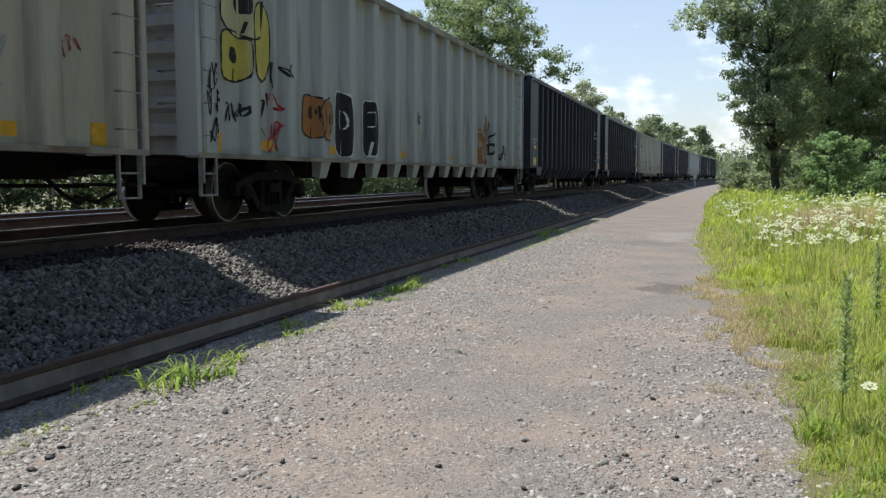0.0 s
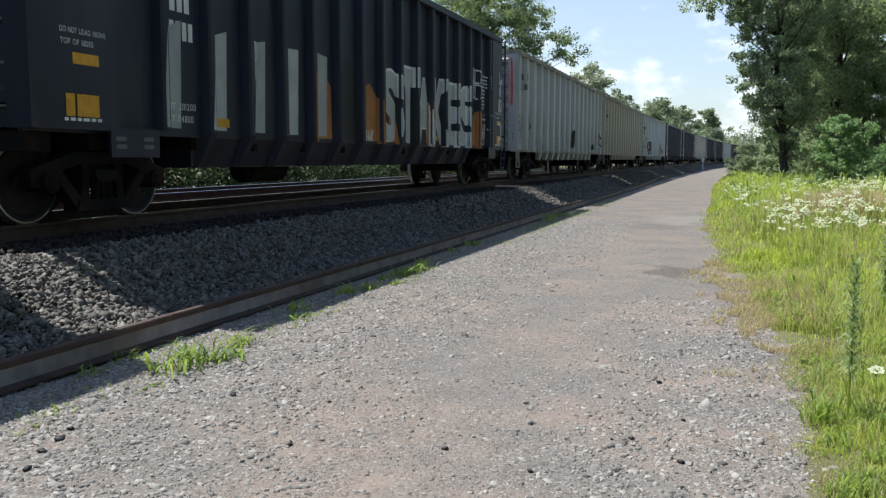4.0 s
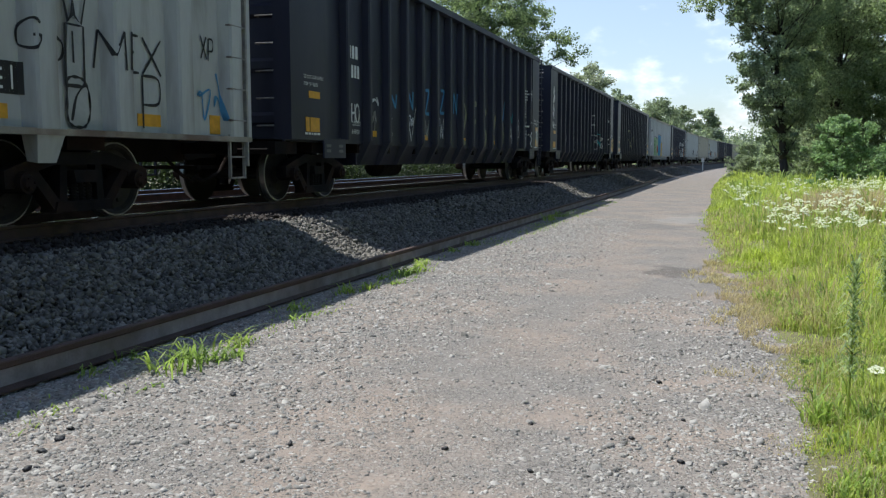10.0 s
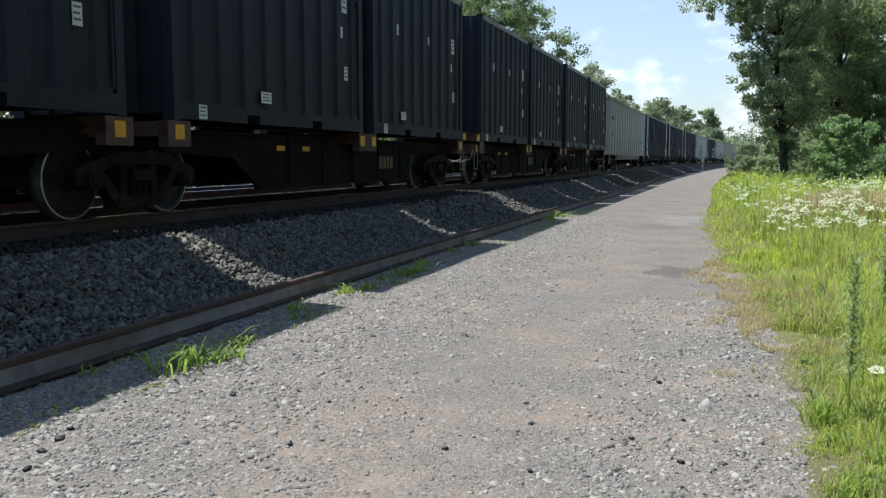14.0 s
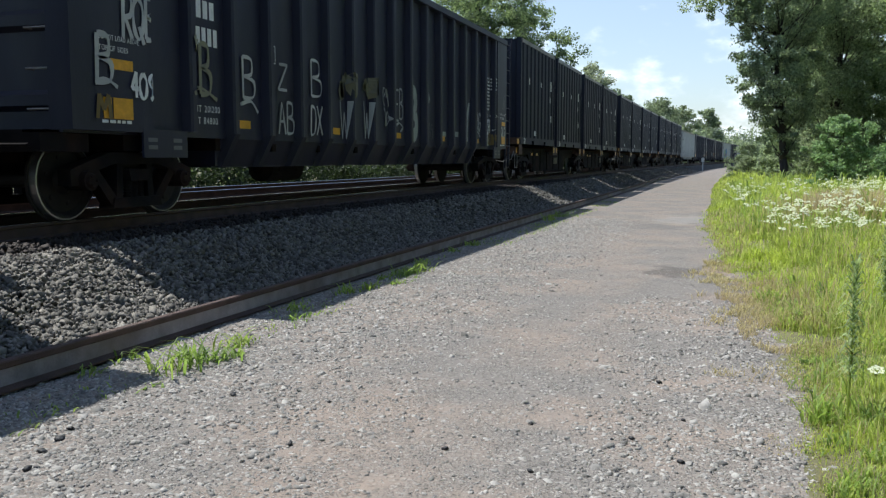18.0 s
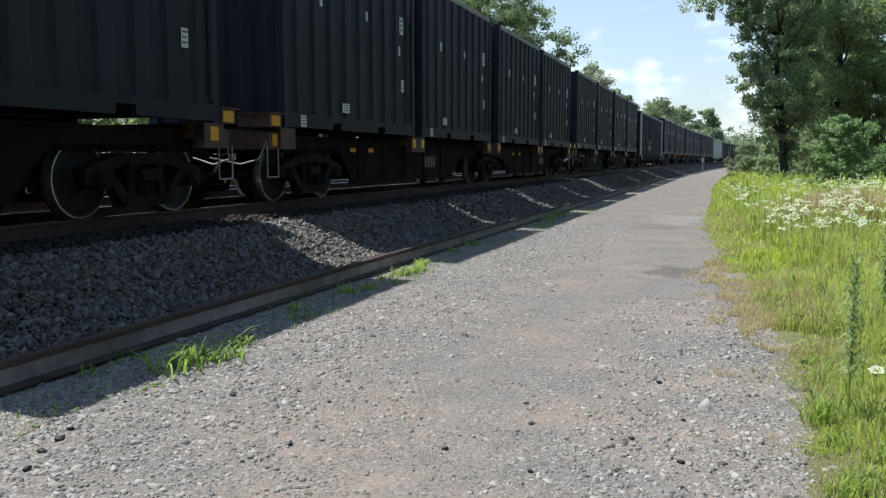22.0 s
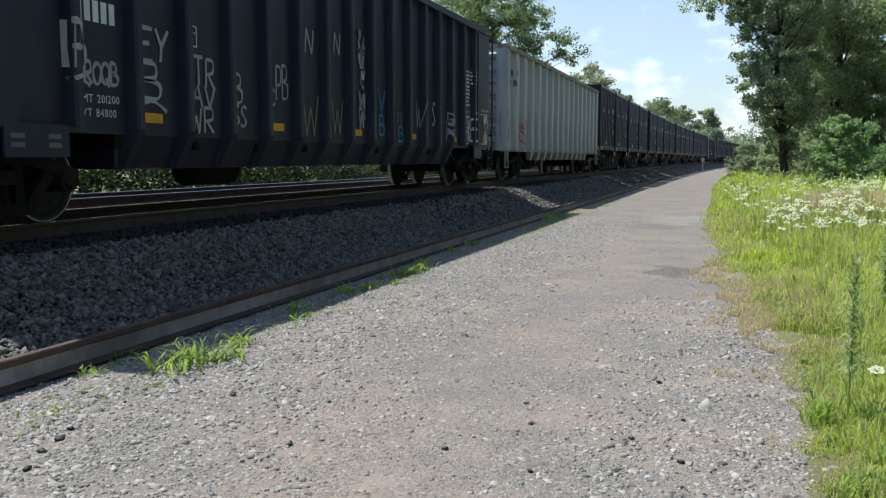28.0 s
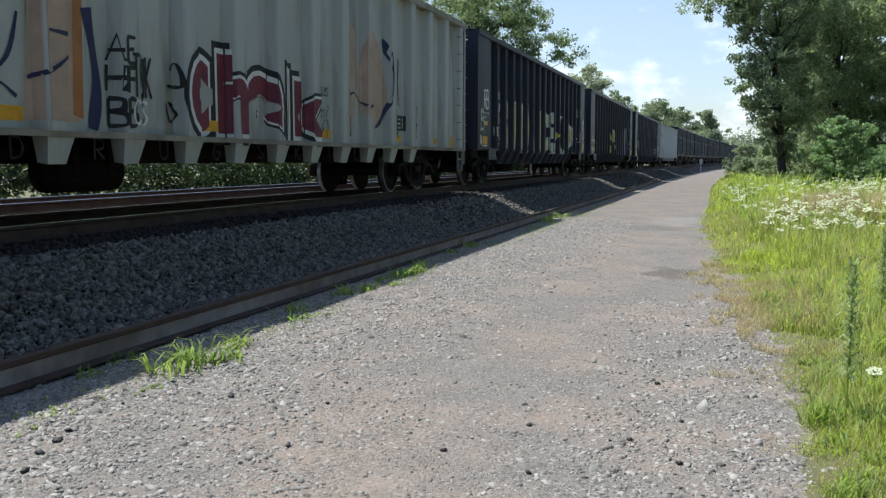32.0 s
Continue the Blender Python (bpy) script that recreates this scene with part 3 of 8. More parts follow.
def side_frame_mesh():
    """A cast truck side frame: bowed top, diagonal legs, spring seat, axle boxes at the ends."""
    g = Geo()
    g.prism([(-1.12, 0.40), (-1.12, 0.58), (-0.95, 0.64), (-0.45, 0.78), (0.45, 0.78), (0.95, 0.64), (1.12, 0.58), (1.12, 0.40), (0.80, 0.40), (0.76, 0.55), (0.42, 0.64), (-0.42, 0.64), (-0.76, 0.55), (-0.80, 0.40)], -0.09, 0.09, "x")
    for s in (-1, 1):
        g.prism([(s * 0.80, 0.56), (s * 0.66, 0.58), (s * 0.30, 0.18), (s * 0.44, 0.14)], -0.08, 0.08, "x")
        g.prism([(s * 0.32, 0.66), (s * 0.22, 0.66), (s * 0.24, 0.22), (s * 0.36, 0.22)], -0.07, 0.07, "x")
        g.tube((-0.14, s * 0.889, 0.457), (0.17, s * 0.889, 0.457), 0.115, 14)
        g.tube((0.17, s * 0.889, 0.457), (0.20, s * 0.889, 0.457), 0.09, 14, 0.07)
        for a in range(3):
            c = Vector((0.2, s * 0.889 + 0.055 * math.cos(a * 2.09), 0.457 + 0.055 * math.sin(a * 2.09)))
            g.tube(c, c + Vector((0.02, 0, 0)), 0.016, 6)
    g.prism([(-0.46, 0.12), (0.46, 0.12), (0.42, 0.24), (-0.42, 0.24)], -0.11, 0.11, "x")
    g.prism([(-0.17, 0.44), (0.17, 0.44), (0.2, 0.58), (-0.2, 0.58)], -0.14, 0.14, "x")
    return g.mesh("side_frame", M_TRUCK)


def spring_mesh():
    g = Geo()
    for i in range(5):
        z = 0.245 + i * 0.038
        g.tube((0, 0, z), (0, 0, z + 0.024), 0.058, 10)
    g.tube((0, 0, 0.24), (0, 0, 0.44), 0.04, 8)
    return g.mesh("spring", M_TRUCK)


WHEELSET, SIDE_FRAME, SPRING = wheelset_mesh(), side_frame_mesh(), spring_mesh()
WHEELS = []


def truck(parent, y):
    """A two-axle truck under a car."""
    g = Geo()
    g.box(-1.0, 1.0, -0.17, 0.17, 0.46, 0.68)
    g.box(-0.3, 0.3, -0.25, 0.25, 0.6, 0.78)
    for s in (-1, 1):
        g.box(-0.7, 0.7, s * 0.62 - 0.03, s * 0.62 + 0.03, 0.36, 0.44)
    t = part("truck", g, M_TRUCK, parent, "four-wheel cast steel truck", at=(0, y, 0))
    for s in (-1, 1):
        f = part("side_frame", SIDE_FRAME, None, t, at=(s * 1.0, 0, 0))
        f.rotation_euler = (0, 0, 0 if s > 0 else math.pi)
        for k in (-0.11, 0.0, 0.11):
            part("spring", SPRING, None, t, at=(s * 1.03, k, 0))
        w = part("wheelset", WHEELSET, None, t, "steel wheelset with bright worn rims")
        w.matrix_parent_inverse = Matrix.Translation((0, s * 0.889, WHEEL_R))
        WHEELS.append(w)
    return t


def coupler(parent, y, s):
    g = Geo()
    g.box(-0.10, 0.10, min(y, y + s * 0.75), max(y, y + s * 0.75), 0.72, 0.94)
    g.prism([(-0.16, y + s * 0.68), (0.17, y + s * 0.68), (0.17, y + s * 0.88), (0.05, y + s * 1.0), (-0.04, y + s * 0.9), (-0.16, y + s * 0.92)], 0.69, 0.98, "z")
    c = part("coupler", g, M_TRUCK, parent, "knuckle coupler")
    h = Geo()
    pts = [(0.30, y, 0.75), (0.34, y + s * 0.3, 0.50), (0.30, y + s * 0.65, 0.36), (0.2, y + s * 0.95, 0.44)]
    for a, b in zip(pts, pts[1:]):
        h.tube(a, b, 0.028, 7)
    part("air_hose", h, M_UNDER, c, "hanging brake hose")
    return c


def rib_mesh(pitch, base, top, depth, z0, z1, foot, material):
    """A pressed side stake, standing out from the sheet by depth."""
    g = Geo()
    k = HALF - depth
    c = 0.022
    prof = [(-base / 2, k), (-top / 2 - c * 0.4, HALF - c * 1.2), (-top / 2 + c, HALF), (top / 2 - c, HALF), (top / 2 + c * 0.4, HALF - c * 1.2), (base / 2, k)]
    g.add([(x, y, z) for z in (z0, z1) for y, x in prof], [(0, 1, 7, 6), (2, 3, 9, 8), (4, 5, 11, 10), (5, 4, 3, 2, 1, 0), (6, 7, 8, 9, 10, 11), (0, 6, 11, 5)])
    g.add([(x, y, z) for z in (z0, z1) for y, x in prof], [(1, 2, 8, 7), (3, 4, 10, 9)], 1)
    if foot == "tab":
        g.add([(k - 0.02, -base / 2, z0), (HALF + 0.012, -base / 2 + 0.02, z0), (HALF + 0.012, base / 2 - 0.02, z0), (k - 0.02, base / 2, z0),
               (k - 0.05, -base / 2 + 0.10, 0.68), (HALF - 0.08, -base / 2 + 0.10, 0.66), (HALF - 0.08, base / 2 - 0.10, 0.66), (k - 0.05, base / 2 - 0.10, 0.68)],
              [(0, 1, 5, 4), (1, 2, 6, 5), (2, 3, 7, 6), (0, 4, 7, 3), (4, 5, 6, 7), (0, 3, 2, 1)])
    if foot == "slope":
        g.add([(k - 0.02, -base / 2, z0), (HALF, -top / 2, z0), (HALF, top / 2, z0), (k - 0.02, base / 2, z0),
               (0.96, -base / 2, 0.58), (1.04, -top / 2, 0.58), (1.04, top / 2, 0.58), (0.96, base / 2, 0.58)],
              [(0, 1, 5, 4), (1, 2, 6, 5), (2, 3, 7, 6), (0, 4, 7, 3), (4, 5, 6, 7), (0, 3, 2, 1)])
    return g.mesh("rib", [material, M_STAKE_EDGE if material == M_BLACK else material])


def grab_mesh(w, reach, material):
    """A bent round bar held off the wall; it faces x."""
    g = Geo()
    g.tube((reach, -w / 2, 0), (reach, w / 2, 0), 0.014, 6)
    for q in (-w / 2, w / 2):
        g.tube((0, q, 0), (reach, q, 0), 0.014, 6)
    return g.mesh("grab_iron", material)


GRAB_SIDE, GRAB_END = grab_mesh(0.40, 0.09, M_GRAB), grab_mesh(0.46, 0.11, M_GRAB)


def ladder(parent, x, y, z0, z1, n, end=False, stile=0):
    """Grab irons up a corner, on a side (facing x) or on an end (facing y), with an upright stile on request."""
    s, d = (1 if x > 0 else -1), (1 if y > 0 else -1)
    for i in range(n):
        z = z0 + (z1 - z0) * i / max(1, n - 1)
        r = part("grab_iron", GRAB_END if end else GRAB_SIDE, None, parent, at=(x, y, z))
        r.rotation_euler = (0, 0, (d * math.pi / 2) if end else (0 if s > 0 else math.pi))
    if stile:
        g = Geo()
        g.box(min(x + s * 0.06, x + s * 0.11), max(x + s * 0.06, x + s * 0.11), y + stile * 0.2 - 0.02, y + stile * 0.2 + 0.02, 0.6, z1 + 0.2)
        part("ladder_stile", g, M_GRAB, parent, "upright ladder stile")


def side_ladder(parent, y0, y1, z0, z1):
    """A ladder that stands clear of the body's corner: two stiles and round rungs between them."""
    for y in (y0, y1):
        g = Geo()
        g.box(HALF - 0.05, HALF - 0.01, y - 0.02, y + 0.02, z0 - 0.5, z1)
        part("ladder_stile", g, M_BLACK, parent)
    for i in range(9):
        g = Geo()
        z = z0 + 0.12 + i * (z1 - z0 - 0.2) / 8
        g.tube((HALF - 0.03, y0, z), (HALF - 0.03, y1, z), 0.013, 6)
        part("grab_iron", g, M_BLACK, parent)
    for z in (z0 + 0.4, z1 - 0.2):
        g = Geo()
        g.box(0.5, HALF - 0.05, y1 - 0.03, y1 + 0.03, z - 0.03, z + 0.03)
        g.box(0.5, 0.56, y0 - 0.4, y1, z - 0.03, z + 0.03)
        part("ladder_brace", g, M_BLACK, parent)


def stirrup(parent, x, y, low=0.42, material=M_GRAB):
    g = Geo()
    s = 1 if x > 0 else -1
    for q in (-0.19, 0.19):
        g.box(x - 0.02, x + 0.02, y + q - 0.018, y + q + 0.018, low, 1.05)
    for z in (low, low + 0.3):
        g.box(x - 0.02, x + 0.02, y - 0.19, y + 0.19, z, z + 0.025)
    return part("stirrup_step", g, material, parent)


def reflector(parent, x, y, z, w=0.42, h=0.13):
    g = Geo()
    g.box(min(x, x + 0.006 * (1 if x > 0 else -1)), max(x, x + 0.006 * (1 if x > 0 else -1)), y - w / 2, y + w / 2, z - h / 2, z + h / 2)
    return part("reflector", g, M_YELLOW, parent, "yellow reflective strip")


PANEL_REAR, PANEL_FRONT = 1.38, 1.05
STYLE = {
    "white": dict(body=20.0, n=16, span=19.3, base=0.46, top=0.30, depth=0.17, z0=1.02, foot="tab", height=4.30, truck=7.155, deck=9.75),
    "black": dict(body=18.95, n=16, span=16.48, base=0.20, top=0.13, depth=0.15, z0=1.06, foot="slope", height=4.36, truck=8.184, deck=9.85),
}


def side_x(style, y):
    """How far out the side's skin stands at y along the car."""
    s = STYLE[style]
    pitch = s["span"] / s["n"]
    d = abs(y / pitch - round(y / pitch)) * pitch
    k = HALF - s["depth"]
    if style == "black" and (y < PANEL_REAR - s["body"] / 2 or y > s["body"] / 2 - PANEL_FRONT):
        return HALF
    if d < s["top"] / 2:
        return HALF
    if d < s["base"] / 2:
        return k + (HALF - k) * (s["base"] / 2 - d) / (s["base"] / 2 - s["top"] / 2)
    return k


def gondola(style, paint):
    """A high-sided waste gondola with pressed ribs, corrugated ends, ladders and two trucks."""
    st = STYLE[style]
    z0, z1, h, k = st["z0"], st["height"] - 0.14, st["body"] / 2, HALF - st["depth"]
    car = new("gondola_car")
    back = FORWARD_SET if style == "white" else 0.0
    for s in (-1, 1):
        g = Geo()
        a, b = sorted((s * k, s * (k - 0.07)))
        g.box(a, b, -h + 0.06, h - 0.06, z0, z1)
        part("side_wall", g, paint, car, "pressed steel side sheet")
    g = Geo()
    g.box(-k + 0.07, k - 0.07, -h + 0.3, h - 0.3, z0 - 0.02, z0 + 0.08)
    part("floor_plate", g, paint, car)
    if style == "black":
        for s in (-1, 1):
            g = Geo()
            g.prism([(s * k, z0), (s * 0.96, 0.60), (s * 0.90, 0.60), (s * (k - 0.06), z0)], -6.35, 6.35)
            part("slope_sheet", g, paint, car, "sloping lower side sheet")
        g = Geo()
        g.prism([(-0.95, 0.58), (0.95, 0.58), (0.95, 0.64), (-0.95, 0.64)], -6.35, 6.35)
        part("tub_bottom", g, paint, car)
        for e in (-1, 1):
            g = Geo()
            g.box(-1.05, 1.05, min(e * 6.35, e * 6.41), max(e * 6.35, e * 6.41), 0.6, z0)
            part("tub_end", g, paint, car)
    pitch = st["span"] / st["n"]
    tall = rib_mesh(pitch, st["base"], st["top"], st["depth"], z0, z1, st["foot"], paint)
    short = rib_mesh(pitch, st["base"], st["top"], st["depth"], z0, z1, "", paint)
    for s in (1, -1):
        for i in range(st["n"] + 1):
            y = -st["span"] / 2 + i * pitch
            r = part("rib", tall if abs(y) < 6.6 else short, None, car, at=(0, y, 0))
            r.rotation_euler = (0, 0, 0 if s > 0 else math.pi)
    g = Geo()
    for s in (-1, 1):
        a, b = sorted((s * (HALF + 0.03), s * (k - 0.10)))
        g.box(a, b, -h, h, z1, z1 + 0.14)
        a, b = sorted((s * (HALF + 0.01), s * (k - 0.04)) if style == "white" else (s * (k + 0.01), s * (k - 0.04)))
        g.box(a, b, -h + 0.01, h - 0.01, z0 - 0.07, z0)
    for e in (-1, 1):
        a, b = sorted((e * h, e * (h - 0.18)))
        g.box(-k, k, a, b, z1, z1 + 0.14)
    part("top_chord", g, M_CHORD if style == "white" else paint, car, "weathered top rail round the tub")
    for e in (-1, 1):
        g = Geo()
        a, b = sorted((e * (h - 0.32), e * (h - 0.38)))
        g.box(-k, k, a, b, z0, z1)
        end = part("end_wall", g, paint, car, "end wall with horizontal ribs")
        bars, deep = (8, 0.12) if style == "white" else (4, 0.07)
        for i in range(bars):
            z = z0 + 0.3 + i * (z1 - z0 - 0.5) / (bars - 1)
            g = Geo()
            g.prism([(e * (h - 0.32), z - 0.12), (e * (h - 0.32 + deep), z - 0.06), (e * (h - 0.32 + deep), z + 0.06), (e * (h - 0.32), z + 0.12)], -k + 0.02, k - 0.02, "x")
            part("end_rib", g, paint, end)
        for s in (-1, 1):
            g = Geo()
            a, b = sorted((s * HALF, s * (k - 0.16)))
            w = (PANEL_FRONT if e > 0 else PANEL_REAR) if style == "black" else 0.12
            g.prism([(a, e * h), (b, e * h), (b, e * (h - w)), (a, e * (h - w))] if style == "white" else
                    [(s * HALF, e * h), (s * HALF, e * (h - w)), (s * (k - 0.02), e * (h - w)), (s * (k - 0.02), e * (h - 0.14)), (s * (k - 0.16), e * (h - 0.14)), (s * (k - 0.16), e * h)], z0 - 0.04, z1, "z")
            part("corner_post", g, paint, car)
        ladder(car, 0.85, e * (h - 0.2), 1.25, 3.9, 7, end=True)
        if style == "white":
            ladder(car, HALF - 0.1, e * (h - 0.32), 1.25, 3.9, 7, stile=e)
        elif e > 0:
            side_ladder(car, h + 0.05, h + 0.52, 1.0, st["height"])
        for s in (-1, 1) if style == "white" or e > 0 else (-1,):
            stirrup(car, s * 1.24, e * (h - 0.32) if style == "white" else e * (h + 0.30), material=M_GRAB if style == "white" else M_BLACK)
        d = st["deck"]
        g = Geo()
        g.box(-1.2, 1.2, min(e * (h - 0.35), e * d), max(e * (h - 0.35), e * d), 0.78, z0 - 0.08)
        g.box(-0.9, 0.5, min(e * (d + 0.02), e * (d + 0.12)), max(e * (d + 0.02), e * (d + 0.12)), 0.55, 0.60)
        g.tube((-0.9, e * (d + 0.05), 0.85), (1.1, e * (d + 0.05), 0.85), 0.02, 6)
        part("end_sill", g, M_UNDER if style == "black" else M_TRUCK, car)
        coupler(car, e * (st["deck"] - 0.05) - back, e)
        truck(car, e * st["truck"] - back)
    g = Geo()
    g.box(-0.32, 0.32, -h + 0.3, h - 0.3, 0.66, z0 - 0.02)
    for i in range(9):
        y = -6.4 + i * 1.6
        g.box(-1.1, 1.1, y - 0.06, y + 0.06, 0.82, z0 - 0.02)
    for e in (-1, 1):
        g.box(-1.15, 1.15, e * st["truck"] - back - 0.3, e * st["truck"] - back + 0.3, 0.8, z0 - 0.02)
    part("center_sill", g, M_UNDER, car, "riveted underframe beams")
    g = Geo()
    g.tube((0.55, -4.3, 0.56), (0.55, -3.2, 0.56), 0.24, 14)
    g.tube((0.55, -4.4, 0.56), (0.55, -4.3, 0.56), 0.12, 14, 0.24)
    g.tube((0.55, -3.2, 0.56), (0.55, -3.1, 0.56), 0.24, 14, 0.12)
    g.box(0.3, 0.8, -4.1, -4.0, 0.5, z0)
    g.box(0.3, 0.8, -3.5, -3.4, 0.5, z0)
    part("air_tank", g, M_UNDER, car, "brake air reservoir")
    if style == "white":
        for y, w in ((-9.45, 0.36), (-7.85, 0.45), (-5.4, 0.45), (-1.8, 0.5), (1.8, 0.5), (5.4, 0.45), (7.85, 0.45), (9.35, 0.36)):
            reflector(car, side_x("white", y) + 0.001, y, z0 + 0.16, w, 0.15 if abs(y) < 9 else 0.26)
    else:
        for e in (-1, 1):
            g = Geo()
            g.box(HALF - 0.03, HALF + 0.004, *((8.0, 8.75) if e > 0 else (-8.30, -7.42)), 0.72, z0)
            part("jacking_plate", g, paint, car, "jacking plate under the corner panel")
        for y in (-5.80, -2.65, 0.47, 3.55, 6.65):
            reflector(car, side_x("black", y) + 0.001, y, z0 + 0.15, 0.40, 0.12)
        for e in (-1, 1):
            for q, w in (((0.05, 0.40),) if e > 0 else ((-0.20, 0.13), (0.07, 0.34))):
                reflector(car, HALF + 0.002, (9.06 if e > 0 else -8.72) + q, z0 + 0.22, w, 0.24)
            reflector(car, HALF + 0.002, (9.06 if e > 0 else -8.72) + 0.06, z0 + 0.72, 0.40, 0.12)
    return car


FLAT_PITCH, BOX_L, BOX_STEP, DECK = 13.39, 5.97, 3.25, 1.20


def flat_car():
    """An articulated two-platform container flat: fish-belly sills, pedestals, three trucks, the middle one shared."""
    car = new("container_flat_car")
    for m in (-FLAT_PITCH / 2, FLAT_PITCH / 2):
        for s in (-1, 1):
            g = Geo()
            a, b = sorted((s * 0.92, s * 0.86))
            out = [(-6.0, 1.07), (6.0, 1.07), (6.0, 0.90), (3.45, 0.86), (2.9, 0.27), (-3.6, 0.27), (-4.3, 0.72), (-6.0, 0.80)]
            g.prism([(m + math.copysign(1, m) * y, z) for y, z in (out if m > 0 else out[::-1])], a, b, "x")
            a, b = sorted((s * 1.0, s * 0.84))
            g.box(a, b, m - 6.0, m + 6.0, 1.06, 1.10)
            g.box(a, b, m - (2.9 if m < 0 else 3.6), m + (2.9 if m > 0 else 3.6), 0.23, 0.27)
            for k in range(5):
                g.box(*sorted((s * 0.94, s * 0.90)), m - 2.6 + k * 1.3 - 0.02, m - 2.6 + k * 1.3 + 0.02, 0.27, 1.06)
            sill = part("side_sill", g, M_UNDER, car, "deep dark steel fish-belly sill")
            if s > 0:
                g = Geo()
                for k in range(4):
                    g.box(0.942, 0.946, m + 1.36 + k * 0.20, m + 1.50 + k * 0.20, 0.50, 0.76)
                part("worn_mark", g, M_FADED, sill, "worn painted mark")
                for y in (-2.9, -2.0):
                    reflector(sill, 0.943, m + y, 0.88, 0.26, 0.08)
        g = Geo()
        g.box(-0.84, 0.84, m - 6.25, m + 6.25, 0.80, 0.94)
        part("deck_plate", g, M_UNDER, car)
        for y in (-6.12, 0.0, 6.12):
            g = Geo()
            w = 0.42 if y == 0 else 0.24
            g.box(-1.26, 1.26, m + y - w, m + y + w, 0.99, DECK - 0.02)
            for s in (-1, 1):
                a, b = sorted((s * 1.27, s * 1.12))
                g.box(a, b, m + y - w, m + y + w, 0.86, DECK - 0.004)
            ped = part("pedestal", g, M_RUSTY, car, "cross beam that carries the box corners")
            for q in ((-0.28, 0.28) if y == 0 else () if m < 0 and y < 0 else (0.0,)):
                reflector(ped, 1.272, m + y + q, 1.05, 0.19, 0.19)
    for e in (-1, 1):
        y = e * (FLAT_PITCH / 2 + 6.5)
        g = Geo()
        g.prism([(-1.2, y - e * 0.3), (-1.2, y + e * 0.1), (1.2, y + e * 0.1), (1.2, y - e * 0.3)], 0.86, 1.12, "z")
        es = part("end_sill", g, M_RUSTY, car, "end platform")
        if e < 0:
            reflector(es, 1.202, y - e * 0.10, 1.0, 0.22, 0.18)
        g = Geo()
        g.box(0.70, 1.27, y - 0.20, y + 0.16, 1.20, 1.40)
        g.box(0.62, 1.34, y - 0.24, y + 0.20, 1.40, 1.42)
        sb = part("step_board", g, M_RUSTY, car, "rusty corner step")
        reflector(sb, 1.272, y - 0.02, 1.30, 0.27, 0.16)
        for s in (-1, 1):
            g = Geo()
            for q in (-0.17, 0.17):
                g.tube((s * 1.2, y + q, 0.42), (s * 1.2, y + q, 0.9), 0.012, 6)
            g.tube((s * 1.2, y - 0.17, 0.42), (s * 1.2, y + 0.17, 0.42), 0.012, 6)
            part("stirrup_step", g, M_GRAB, car)
        g = Geo()
        pts = [(1.15, y + e * 0.1, 0.98), (1.1, y + e * 0.25, 0.7), (0.8, y + e * 0.3, 0.62), (0.35, y + e * 0.45, 0.72)]
        for a, b in zip(pts, pts[1:]):
            g.tube(a, b, 0.014, 6)
        part("uncoupling_lever", g, M_GRAB, car, "bent uncoupling lever")
        coupler(car, y, e)
        truck(car, e * 11.605)
    truck(car, 0.0)
    return car


